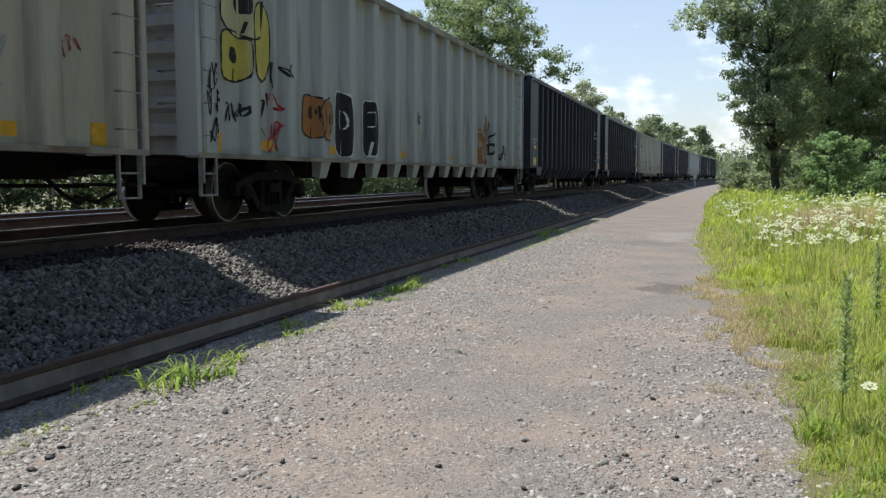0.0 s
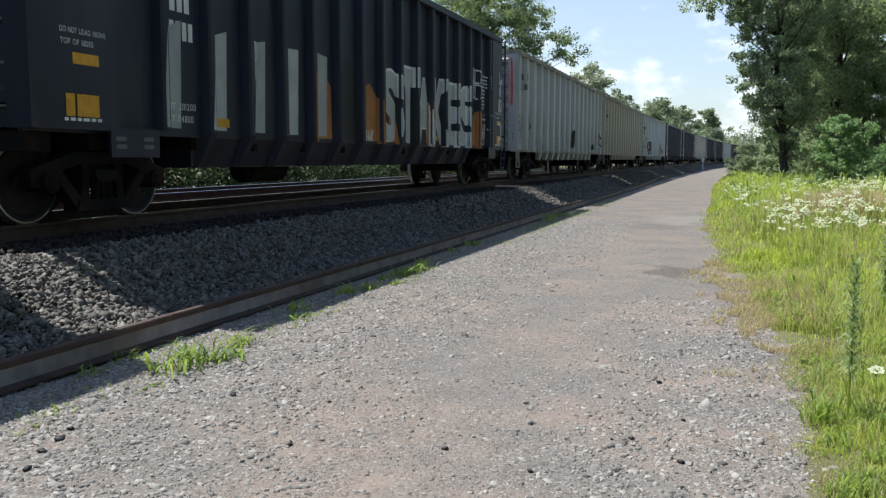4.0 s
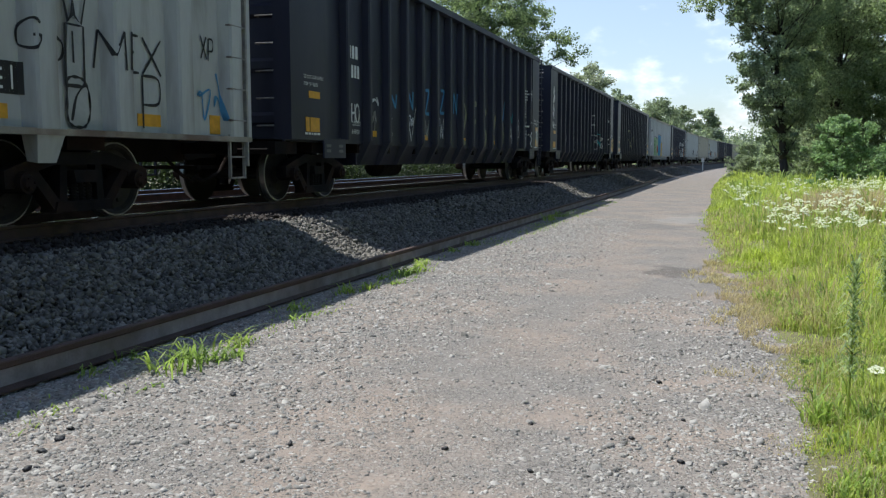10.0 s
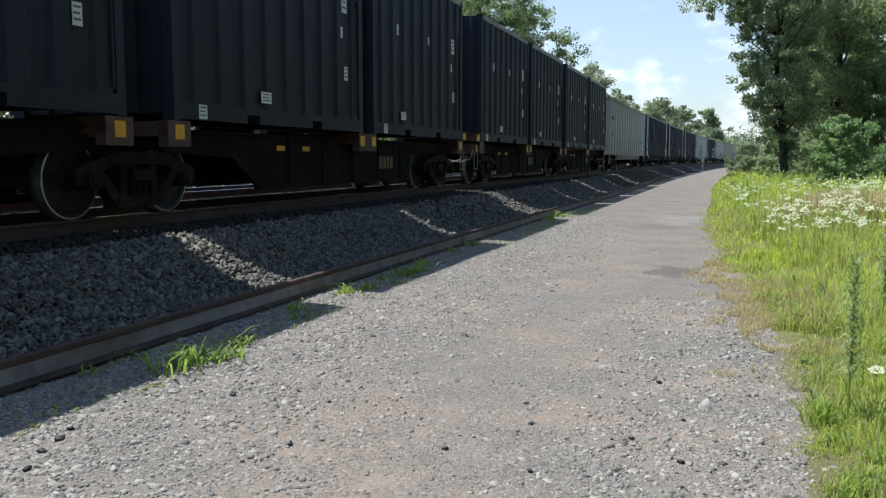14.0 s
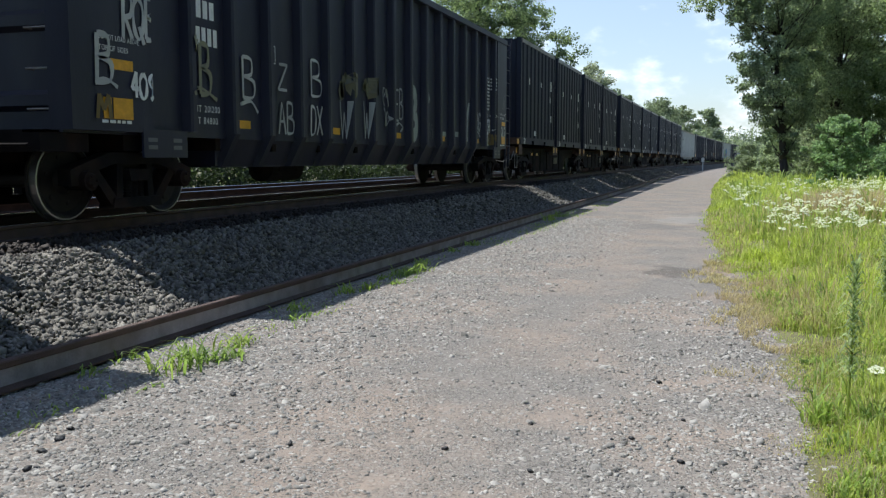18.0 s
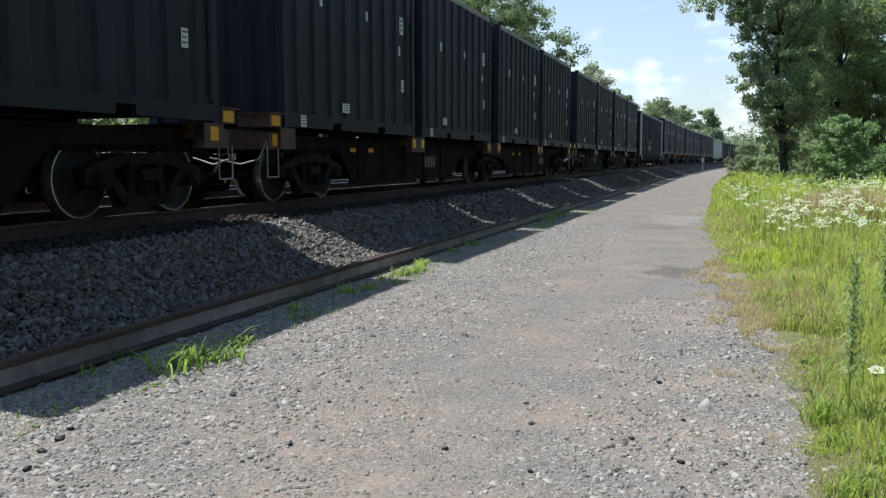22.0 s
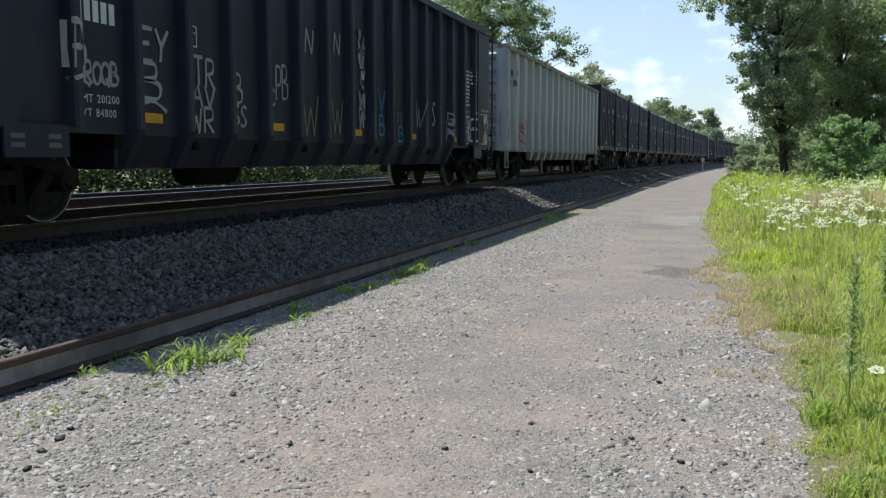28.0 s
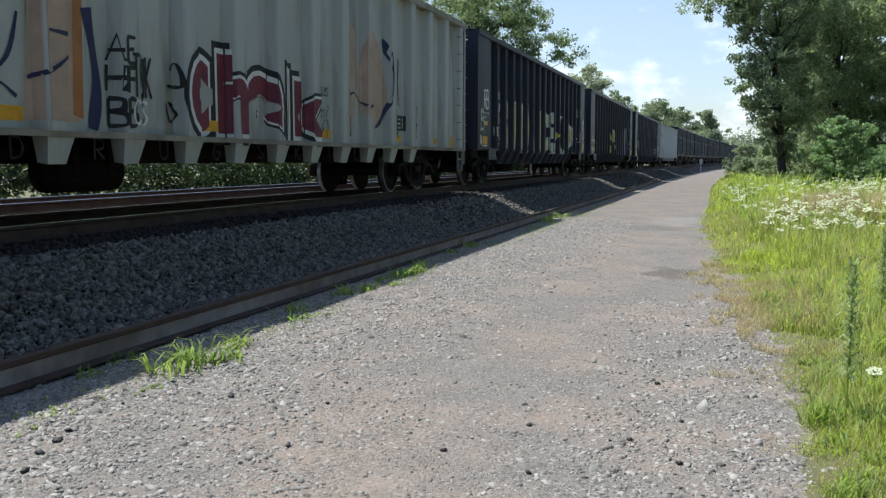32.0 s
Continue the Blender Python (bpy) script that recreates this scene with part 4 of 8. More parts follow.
def container(turned):
    """A tall waste container with pressed side panels, posts and a bottom rail with fork pockets."""
    L, W, H = BOX_L / 2, 1.28, 3.56
    c = new("waste_container")
    for s in (-1, 1):
        g = Geo()
        pts = []
        n = 9
        p = (2 * L - 0.3) / n
        for i in range(n):
            y = -L + 0.15 + i * p
            pts += [(s * (W - 0.055), y), (s * (W - 0.055), y + p * 0.40), (s * (W - 0.012), y + p * 0.50), (s * (W - 0.012), y + p * 0.90)]
        pts += [(s * (W - 0.055), L - 0.15), (s * (W - 0.12), L - 0.15), (s * (W - 0.12), -L + 0.15)]
        g.prism(pts, 0.2, H - 0.1, "z")
        part("side_wall", g, M_BOX, c, "pressed steel side wall")
    for e in (-1, 1):
        g = Geo()
        n = 5
        p = (2 * W - 0.3) / n
        pts = []
        for i in range(n):
            x = -W + 0.15 + i * p
            pts += [(x, e * (L - 0.07)), (x + p * 0.5, e * (L - 0.07)), (x + p * 0.6, e * (L - 0.03)), (x + p * 0.9, e * (L - 0.03))]
        pts += [(W - 0.15, e * (L - 0.07)), (W - 0.15, e * (L - 0.12)), (-W + 0.15, e * (L - 0.12))]
        g.prism(pts, 0.1, H - 0.05, "z")
        part("end_wall", g, M_BOX, c, "ribbed end wall")
    g = Geo()
    g.box(-W + 0.1, W - 0.1, -L + 0.12, L - 0.12, 0.08, 0.16)
    part("floor_plate", g, M_UNDER, c)
    for s in (-1, 1):
        for e in (-1, 1):
            g = Geo()
            a, b = sorted((s * W, s * (W - 0.16)))
            d, f = sorted((e * L, e * (L - 0.15)))
            g.box(a, b, d, f, 0.13, H - 0.13)
            g.box(a - 0.004, b + 0.004, d - 0.004, f + 0.004, 0.0, 0.13)
            g.box(a - 0.004, b + 0.004, d - 0.004, f + 0.004, H - 0.13, H + 0.01)
            part("corner_post", g, M_BOX, c)
        g = Geo()
        a, b = sorted((s * W, s * (W - 0.09)))
        g.prism([(-L + 0.15, 0.02), (-1.22, 0.02), (-1.22, 0.15), (-0.86, 0.15), (-0.86, 0.02), (0.86, 0.02), (0.86, 0.15), (1.22, 0.15), (1.22, 0.02), (L - 0.15, 0.02), (L - 0.15, 0.25), (-L + 0.15, 0.25)], a, b, "x")
        part("bottom_rail", g, M_BOX, c, "bottom rail with two fork pockets")
        g = Geo()
        g.box(a, b, -L + 0.15, L - 0.15, H - 0.12, H)
        part("top_rail", g, M_GRAB if s > 0 else M_BOX, c)
    g = Geo()
    g.prism([(-W + 0.05, H - 0.04), (0, H + 0.05), (W - 0.05, H - 0.04), (0, H - 0.06)], -L + 0.1, L - 0.1, "y")
    part("lid", g, M_BOX, c, "hinged steel lid")
    g = Geo()
    g.tube((W + 0.012, L - 0.22, 0.3), (W + 0.012, L - 0.22, 2.6), 0.018, 6)
    g.box(W - 0.01, W + 0.04, L - 0.28, L - 0.16, 2.3, 2.42)
    part("lock_bar", g, M_BOX, c)
    for y, z, w, h in ((2.25, 1.06, 0.15, 0.25), (2.2, 2.32, 0.21, 0.36), (2.08, 1.78, 0.08, 0.20), (-1.62, 2.22, 0.10, 0.22), (0.35, 2.24, 0.09, 0.18), (-1.3 if turned else -0.65, 0.43, 0.30, 0.17), (-2.35, 0.13, 0.19, 0.19)):
        g = Geo()
        x = W - 0.012 if z > 0.3 else W
        g.box(x, x + 0.004, y - w / 2, y + w / 2, z - h / 2, z + h / 2)
        p = part("placard", g, M_LABEL, c, "small white placard")
        if w > 0.12:
            g = Geo()
            for i in range(3):
                g.box(x + 0.004, x + 0.006, y - w * 0.38, y + w * (0.38 - 0.15 * (i % 2)), z + h * (0.26 - i * 0.27), z + h * (0.36 - i * 0.27))
            part("print_bar", g, M_FADED, p)
    return c


# ---- the train, front to back: kind, and where its front end stands at 0 s ----
SPEED = 15.083


def travelled(t):
    """How far the train has rolled after t seconds, at a nearly steady speed."""
    return SPEED * t + 0.5 * (((t - 16) / 16) ** 2 - 1)


CREAM_CAR, WHITE_CAR, BLACK_CAR = gondola("white", M_CREAM), gondola("white", M_WHITE), gondola("black", M_BLACK)
FLAT, CRATES = flat_car(), [container(False), container(True)]
TEMPLATE = {"cream": CREAM_CAR, "white": WHITE_CAR, "black": BLACK_CAR}
LABELS = {
    "cream": "tall cream-grey steel gondola with pressed ribs",
    "white": "tall grey-white steel gondola with graffiti",
    "black": "tall black ribbed steel gondola with graffiti",
}
KINDS = ["black", "black", "white", "black", "black", "cream", "black", "black", "white", "cream", "white", "black", "white", "black", "black", "black", "white"] + ["flat"] * 3 + ["black"] + ["flat"] * 4 + \
        ["white", "black", "black", "black", "white", "black"]
# half of each kind's length over the couplers; the ninth car's front coupler stands at FIRST at 0 s
REACH = {"black": 10.63, "white": 10.52, "cream": 10.52, "flat": 13.865}
FIRST = 30.116
ROLLING = []
used = set()


def spot(s):
    """Pose on the rails of a thing whose middle has gone s metres along the line."""
    return pose(TRACK_X + bend(s), s, RAIL_Z, 0, 0, -math.degrees(math.atan(bend_slope(s))))


CARS = []
front = FIRST + sum(2 * REACH[k] for k in KINDS[:8])
for number, kind in enumerate(KINDS):
    mid = front - REACH[kind]
    front -= 2 * REACH[kind]
    if kind == "flat":
        thing = FLAT if "flat" not in used else copy_thing(FLAT, Matrix())
        tagged(thing, "dark articulated container flat car with fish-belly sills", "flat car", "cars of the train")
        for k, e in enumerate((-FLAT_PITCH / 2 - BOX_STEP, -FLAT_PITCH / 2 + BOX_STEP, FLAT_PITCH / 2 - BOX_STEP, FLAT_PITCH / 2 + BOX_STEP)):
            box = CRATES[k % 2] if k % 2 not in used else copy_thing(CRATES[k % 2], Matrix())
            used.add(k % 2)
            tagged(box, "tall dark blue-green steel waste container on a flat car", "container", "waste containers on the flat cars")
            ROLLING.append((box, mid + e, DECK))
    else:
        thing = TEMPLATE[kind] if kind not in used else copy_thing(TEMPLATE[kind], Matrix())
        tagged(thing, LABELS[kind], "gondola car", "cars of the train")
    used.add(kind)
    mid += FORWARD_SET if kind in ("white", "cream") else 0.0
    ROLLING.append((thing, mid, 0.0))
    CARS.append((kind, thing, mid))

# ---- paint on the car sides: stencils, tags and graffiti ----
def spray(name, color):
    return mat(name, color, 0.6, vary=0.15, scale=3, grain=25, bump=0.02)


INK = {
    "black": spray("black spray", (0.012, 0.012, 0.014)), "white": spray("white spray", (0.78, 0.79, 0.78)), "silver": spray("silver spray", (0.48, 0.49, 0.48)),
    "yellow": spray("yellow spray", (0.60, 0.50, 0.10)), "gold": spray("gold spray", (0.62, 0.40, 0.03)), "cream": spray("cream spray", (0.55, 0.52, 0.30)),
    "red": spray("red spray", (0.45, 0.04, 0.05)), "maroon": spray("maroon spray", (0.17, 0.025, 0.05)), "orange": spray("orange spray", (0.42, 0.17, 0.05)),
    "blue": spray("blue spray", (0.03, 0.07, 0.32)), "sky": spray("light blue spray", (0.07, 0.26, 0.48)), "teal": spray("teal spray", (0.03, 0.30, 0.33)),
    "green": spray("green spray", (0.15, 0.36, 0.13)), "lime": spray("pale green spray", (0.30, 0.48, 0.22)), "purple": spray("violet spray", (0.27, 0.28, 0.50)),
    "navy": spray("navy spray", (0.02, 0.025, 0.09)), "peach": spray("peach spray", (0.50, 0.36, 0.28)), "olive": spray("olive spray", (0.15, 0.145, 0.09)), "pale": spray("faded spray", (0.40, 0.41, 0.40)),
    "faded": spray("thin cream spray", (0.23, 0.225, 0.15)), "faint": spray("grey-green spray", (0.33, 0.36, 0.33)), "smoke": spray("thin grey spray", (0.13, 0.135, 0.14)), "slate": spray("thin blue-grey spray", (0.14, 0.17, 0.21)),
    "brownish": spray("dull gold spray", (0.16, 0.11, 0.03)), "wall": spray("buffed grey patch", (0.42, 0.43, 0.42)),
}


# hand letters as strokes in a unit box
ROUND = [(0.5, 1), (0.05, 0.75), (0.05, 0.25), (0.5, 0), (0.95, 0.25), (0.95, 0.75), (0.5, 1)]
STROKES = {
    "A": [[(0, 0), (0.5, 1), (1, 0)], [(0.2, 0.4), (0.85, 0.42)]], "B": [[(0.05, 0), (0.05, 1)], [(0.05, 1), (0.75, 0.95), (0.75, 0.6), (0.1, 0.52), (0.95, 0.42), (0.9, 0.05), (0.05, 0)]],
    "C": [[(0.95, 0.85), (0.5, 1), (0.05, 0.6), (0.1, 0.15), (0.55, 0), (0.95, 0.18)]], "D": [[(0.05, 0), (0.05, 1)], [(0.05, 1), (0.7, 0.9), (0.95, 0.5), (0.7, 0.08), (0.05, 0)]],
    "E": [[(0.95, 1), (0.05, 1)], [(0.05, 1), (0.05, 0)], [(0.05, 0), (1, 0)], [(0.05, 0.52), (0.75, 0.55)]], "F": [[(0.95, 1), (0.1, 0.97)], [(0.1, 1), (0.05, 0)], [(0.05, 0.52), (0.75, 0.55)]],
    "G": [[(0.95, 0.85), (0.5, 1), (0.05, 0.6), (0.1, 0.15), (0.55, 0), (0.95, 0.25), (0.95, 0.48)], [(0.95, 0.45), (0.55, 0.45)]], "H": [[(0.05, 0), (0.05, 1)], [(0.95, 0), (0.95, 1)], [(0.05, 0.5), (0.95, 0.52)]],
    "I": [[(0.5, 0), (0.5, 1)]], "J": [[(0.8, 1), (0.8, 0.3), (0.5, 0), (0.1, 0.2)]], "K": [[(0.05, 0), (0.05, 1)], [(0.95, 1), (0.1, 0.48)], [(0.1, 0.5), (1, 0)]], "L": [[(0.1, 1), (0.1, 0)], [(0.1, 0), (0.95, 0)]],
    "M": [[(0, 0), (0.15, 1)], [(0.15, 1), (0.5, 0.35)], [(0.5, 0.35), (0.85, 1)], [(0.85, 1), (1, 0)]], "N": [[(0.05, 0), (0.1, 1)], [(0.1, 1), (0.85, 0)], [(0.85, 0), (0.95, 1)]], "O": [ROUND],
    "P": [[(0.1, 0), (0.1, 1)], [(0.1, 1), (0.85, 0.95), (0.85, 0.5), (0.1, 0.45)]], "Q": [ROUND, [(0.55, 0.3), (1, -0.1)]], "R": [[(0.1, 0), (0.1, 1)], [(0.1, 1), (0.85, 0.95), (0.85, 0.55), (0.15, 0.48)], [(0.3, 0.48), (1, 0)]],
    "S": [[(0.92, 0.88), (0.5, 1), (0.1, 0.78), (0.5, 0.52), (0.92, 0.25), (0.5, 0), (0.05, 0.12)]], "T": [[(0, 1), (1, 1)], [(0.5, 1), (0.5, 0)]], "U": [[(0.05, 1), (0.08, 0.25), (0.5, 0), (0.92, 0.25), (0.95, 1)]],
    "V": [[(0.02, 1), (0.5, 0)], [(0.5, 0), (0.98, 1)]], "W": [[(0, 1), (0.25, 0)], [(0.25, 0), (0.5, 0.7)], [(0.5, 0.7), (0.75, 0)], [(0.75, 0), (1, 1)]], "X": [[(0, 0), (1, 1)], [(0, 1), (1, 0)]],
    "Y": [[(0, 1), (0.5, 0.48)], [(1, 1), (0.5, 0.48)], [(0.5, 0.5), (0.45, 0)]], "Z": [[(0.05, 1), (0.95, 1)], [(0.95, 1), (0.05, 0)], [(0.05, 0), (1, 0)]],
    "0": [ROUND], "2": [[(0.08, 0.8), (0.5, 1), (0.92, 0.75), (0.6, 0.4), (0.05, 0)], [(0.05, 0), (0.95, 0)]], "4": [[(0.7, 0), (0.7, 1)], [(0.7, 1), (0.05, 0.35)], [(0.05, 0.35), (1, 0.35)]], "7": [[(0, 1), (0.95, 1)], [(0.95, 1), (0.35, 0)]],
    "8": [[(0.5, 0.52), (0.12, 0.76), (0.5, 1), (0.88, 0.76), (0.5, 0.52), (0.05, 0.25), (0.5, 0), (0.95, 0.25), (0.5, 0.52)]], "9": [[(0.85, 0.7), (0.45, 0.5), (0.12, 0.75), (0.5, 1), (0.88, 0.75), (0.75, 0.2), (0.4, 0)]],
}


class Paint:
    """Thin paint laid on a car's side; it follows the ribs."""

    def __init__(self, car, style, seed=0):
        self.car, self.style, self.r = car, style, random.Random(seed)
        self.g, self.inks, self.pieces = Geo(), [], []
        self.layer = 0
        self.back = 0.0

    def fresh(self):
        """Begins another tag; the paint laid so far stays one piece."""
        if self.g.v:
            self.pieces.append((self.g, self.inks))
            self.g, self.inks = Geo(), []

    def slot(self, ink):
        if ink not in self.inks:
            self.inks.append(ink)
        return self.inks.index(ink)

    def at(self, y, z, lift):
        y -= self.back
        return (side_x(self.style, y) + 0.003 + lift + self.layer * 0.00025, y, z)

    def stroke(self, pts, width, ink, lift=0.004, round_off=True):
        if round_off and len(pts) > 2:
            out = []
            for i in range(len(pts) - 1):
                p0, p1, p2, p3 = pts[max(0, i - 1)], pts[i], pts[i + 1], pts[min(len(pts) - 1, i + 2)]
                for k in range(5):
                    t = k / 5
                    out.append(tuple(0.5 * (2 * p1[j] + (p2[j] - p0[j]) * t + (2 * p0[j] - 5 * p1[j] + 4 * p2[j] - p3[j]) * t * t + (3 * p1[j] - p0[j] - 3 * p2[j] + p3[j]) * t ** 3) for j in (0, 1)))
            pts = out + [pts[-1]]
        fine = [pts[0]]
        for a, b in zip(pts, pts[1:]):
            n = max(1, int(abs(b[0] - a[0]) / 0.06))
            fine += [(a[0] + (b[0] - a[0]) * i / n, a[1] + (b[1] - a[1]) * i / n) for i in range(1, n + 1)]
        mi = self.slot(ink)
        self.layer += 1
        vs, fs = [], []
        for i, (y, z) in enumerate(fine):
            a, b = fine[max(0, i - 1)], fine[min(len(fine) - 1, i + 1)]
            d = Vector((b[0] - a[0], b[1] - a[1]))
            d = d.normalized() if d.length else Vector((0, 1))
            w = width * 0.5 * (0.75 + 0.25 * math.sin(i * 0.7))
            vs += [self.at(y - d.y * w, z + d.x * w, lift), self.at(y + d.y * w, z - d.x * w, lift)]
            if i:
                fs.append((2 * i - 2, 2 * i - 1, 2 * i + 1, 2 * i))
        self.g.add(vs, fs, mi)
        return self

    def fill(self, poly, ink, lift=0.0, step=0.05):
        """Fills a closed outline by narrow upright strips."""
        mi = self.slot(ink)
        self.layer += 1
        y0, y1 = min(p[0] for p in poly), max(p[0] for p in poly)
        n = max(4, int((y1 - y0) / step))

        def cuts(y):
            zs = []
            for a, b in zip(poly, poly[1:] + poly[:1]):
                if (a[0] <= y) != (b[0] <= y):
                    zs.append(a[1] + (b[1] - a[1]) * (y - a[0]) / (b[0] - a[0]))
            return sorted(zs)
        for i in range(n):
            a, b = y0 + (y1 - y0) * i / n + 1e-4, y0 + (y1 - y0) * (i + 1) / n - 1e-4
            ca, cb = cuts(a), cuts(b)
            if len(ca) != len(cb):
                ca = cb = cuts((a + b) / 2)
            for k in range(0, len(ca) - 1, 2):
                self.g.add([self.at(a, ca[k], lift), self.at(b, cb[k], lift), self.at(b, cb[k + 1], lift), self.at(a, ca[k + 1], lift)], [(0, 1, 2, 3)], mi)
        return self

    def scrawl(self, y0, y1, z0, z1, ink, width=0.035, letters=None):
        """An unreadable tag: looping strokes, letter by letter, stacked in rows when tall."""
        self.fresh()
        r = self.r
        w, h = y1 - y0, z1 - z0
        rows = max(1, round(h / max(0.38, w * 0.9)))
        for q in range(rows):
            zb = z0 + h * q / rows
            hh = h / rows * 0.9
            n = letters or max(1, round(w / (hh * 0.55)))
            for i in range(n):
                yb, ww = y0 + w * i / n, w / n
                pts = [(yb + ww * r.uniform(-0.1, 1.05), zb + hh * (r.random() if k % 2 else r.choice((0.0, 0.5, 1.0)))) for k in range(r.randint(5, 8))]
                self.stroke(pts, width * (1.3 if self.style == "black" else 0.9), ink)
        return self

    def ring(self, cy, cz, ry, rz, n=22, wob=0.08):
        r = self.r
        ph = r.uniform(0, 6)
        return [(cy + ry * math.copysign(abs(math.cos(a)) ** 0.75, math.cos(a)) * (1 + wob * math.sin(3 * a + ph)), cz + rz * math.copysign(abs(math.sin(a)) ** 0.75, math.sin(a)) * (1 + wob * math.sin(2 * a + ph)))
                for a in (2 * math.pi * i / n for i in range(n))]

    def bubble(self, y0, y1, z0, z1, ink, line="black", halo=None, width=0.04, hole=True):
        """One fat throw-up letter: filled, outlined, with a small counter."""
        p = self.ring((y0 + y1) / 2, (z0 + z1) / 2, (y1 - y0) / 2, (z1 - z0) / 2)
        if halo:
            self.fill(self.ring((y0 + y1) / 2, (z0 + z1) / 2, (y1 - y0) / 2 + 0.09, (z1 - z0) / 2 + 0.07), halo)
        self.fill(p, ink, 0.003)
        self.stroke(p + p[:2], width, line, 0.006)
        if hole:
            c = self.ring((y0 + y1) / 2 + self.r.uniform(-0.03, 0.03), (z0 + z1) / 2 + (z1 - z0) * self.r.uniform(-0.05, 0.2), (y1 - y0) * 0.14, (z1 - z0) * 0.13)
            self.fill(c, halo or "black", 0.006, 0.03)
            self.stroke(c + c[:2], width * 0.7, line, 0.008)
            self.stroke([((y0 + y1) / 2, z0 + 0.05), ((y0 + y1) / 2 + 0.03, z0 + (z1 - z0) * 0.28)], width * 0.8, line, 0.008)
        return self

    def letters(self, text, y0, y1, z0, z1, ink, lift=0.003, bold=0.0):
        """Readable writing, set to fill its box."""
        co, faces, x = [], [], 0.0
        for ch in text:
            if ch == " ":
                x += 0.4
                continue
            pts, polys, wide = glyph(ch, bold)
            k = len(co)
            co += [(x + q[0], q[1]) for q in pts]
            faces += [tuple(i + k for i in f) for f in polys]
            x += wide + 0.13
        by = max(c[1] for c in co)
        bx = x - 0.13
        vs = [self.at(y0 + c[0] / bx * (y1 - y0), z0 + c[1] / by * (z1 - z0), lift) for c in co]
        self.g.add(vs, faces, self.slot(ink))
        return self

    def hand(self, text, y0, y1, z0, z1, ink, width=0.05):
        """Hand-sprayed letters drawn in round strokes, a little uneven."""
        self.fresh()
        n = len(text)
        w = (y1 - y0) / n
        for i, ch in enumerate(text):
            lean, drop = self.r.uniform(-0.05, 0.12), self.r.uniform(-0.04, 0.05) * (z1 - z0)
            for line in STROKES[ch]:
                pts = [(y0 + w * (i + 0.06 + 0.84 * (x + lean * z)), z0 + drop + (z1 - z0) * z) for x, z in line]
                self.stroke(pts, width, ink, 0.004, len(pts) > 3)
        return self

    def block(self, ch, y0, y1, z0, z1, ink, edge, m, rim=None):
        """A fat block letter with an edge round it."""
        return self.blocks([(ch, y0, y1, z0, z1)], ink, edge, m, rim)

    def blocks(self, rows, ink, edge, m, rim=None):
        """Block letters that overlap: all rims first, then the edges, then the fill, in narrow strips that follow the ribs."""
        self.fresh()
        for colour, grow, lift in ([(rim, 2.2 * m, 0.0)] if rim else []) + [(edge, m, 0.002), (ink, 0.0, 0.004)]:
            for ch, y0, y1, z0, z1 in rows:
                pts, polys, wide = glyph(ch, 0.05)
                high = max(q[1] for q in pts)
                count = collections.Counter(tuple(sorted((f[k], f[(k + 1) % len(f)]))) for f in polys for k in range(len(f)))
                ky, kz = (y1 - y0 + 2 * grow) / wide, (z1 - z0 + 2 * grow) / high
                spot_at = [(y0 - grow + q[0] * ky, z0 - grow + q[1] * kz) for q in pts]
                self.strips([(spot_at[a], spot_at[b]) for (a, b), c in count.items() if c == 1], colour, lift, grow)
        return self

    def strips(self, edges, ink, lift, grow=0.0, step=0.025):
        """Fills a closed set of edges by narrow upright strips, each made a little taller by grow."""
        mi = self.slot(ink)
        self.layer += 1
        ys = [q[0] for e in edges for q in e]
        y0, y1 = min(ys), max(ys)
        n = max(4, int((y1 - y0) / step))

        def cuts(y):
            return sorted(a[1] + (b[1] - a[1]) * (y - a[0]) / (b[0] - a[0]) for a, b in edges if (a[0] <= y) != (b[0] <= y))
        for i in range(n):
            a, b = y0 + (y1 - y0) * i / n + 1e-4, y0 + (y1 - y0) * (i + 1) / n - 1e-4
            ca, cb = cuts(a), cuts(b)
            if len(ca) != len(cb):
                ca = cb = cuts((a + b) / 2)
            for k in range(0, len(ca) - 1, 2):
                self.g.add([self.at(a, ca[k] - grow * 0.5, lift), self.at(b, cb[k] - grow * 0.5, lift), self.at(b, cb[k + 1] + grow * 0.5, lift), self.at(a, ca[k + 1] + grow * 0.5, lift)], [(0, 1, 2, 3)], mi)

    def bars(self, y, z, w, h, rows, ink="white"):
        """Small stencil writing that cannot be read."""
        for i in range(rows):
            zz = z - i * h * 2.0
            x = y
            while x < y + w * self.r.uniform(0.75, 1.0):
                d = self.r.uniform(0.05, 0.14) * (h / 0.04)
                e = min(x + d, y + w)
                self.g.add([self.at(x, zz, 0.002), self.at(e, zz, 0.002), self.at(e, zz + h, 0.002), self.at(x, zz + h, 0.002)], [(0, 1, 2, 3)], self.slot(ink))
                x += d + 0.03 * (h / 0.04)
        return self

    def done(self, name="graffiti", label=""):
        self.fresh()
        for geo, inks in self.pieces:
            me = bpy.data.meshes.new(name)
            me.from_pydata(geo.v, [], geo.f)
            for ink in inks:
                me.materials.append(INK[ink])
            me.polygons.foreach_set("material_index", geo.m)
            joined = bmesh.new()
            joined.from_mesh(me)
            bmesh.ops.remove_doubles(joined, verts=joined.verts, dist=1e-5)
            joined.to_mesh(me)
            joined.free()
            part(name, me, None, self.car, label)


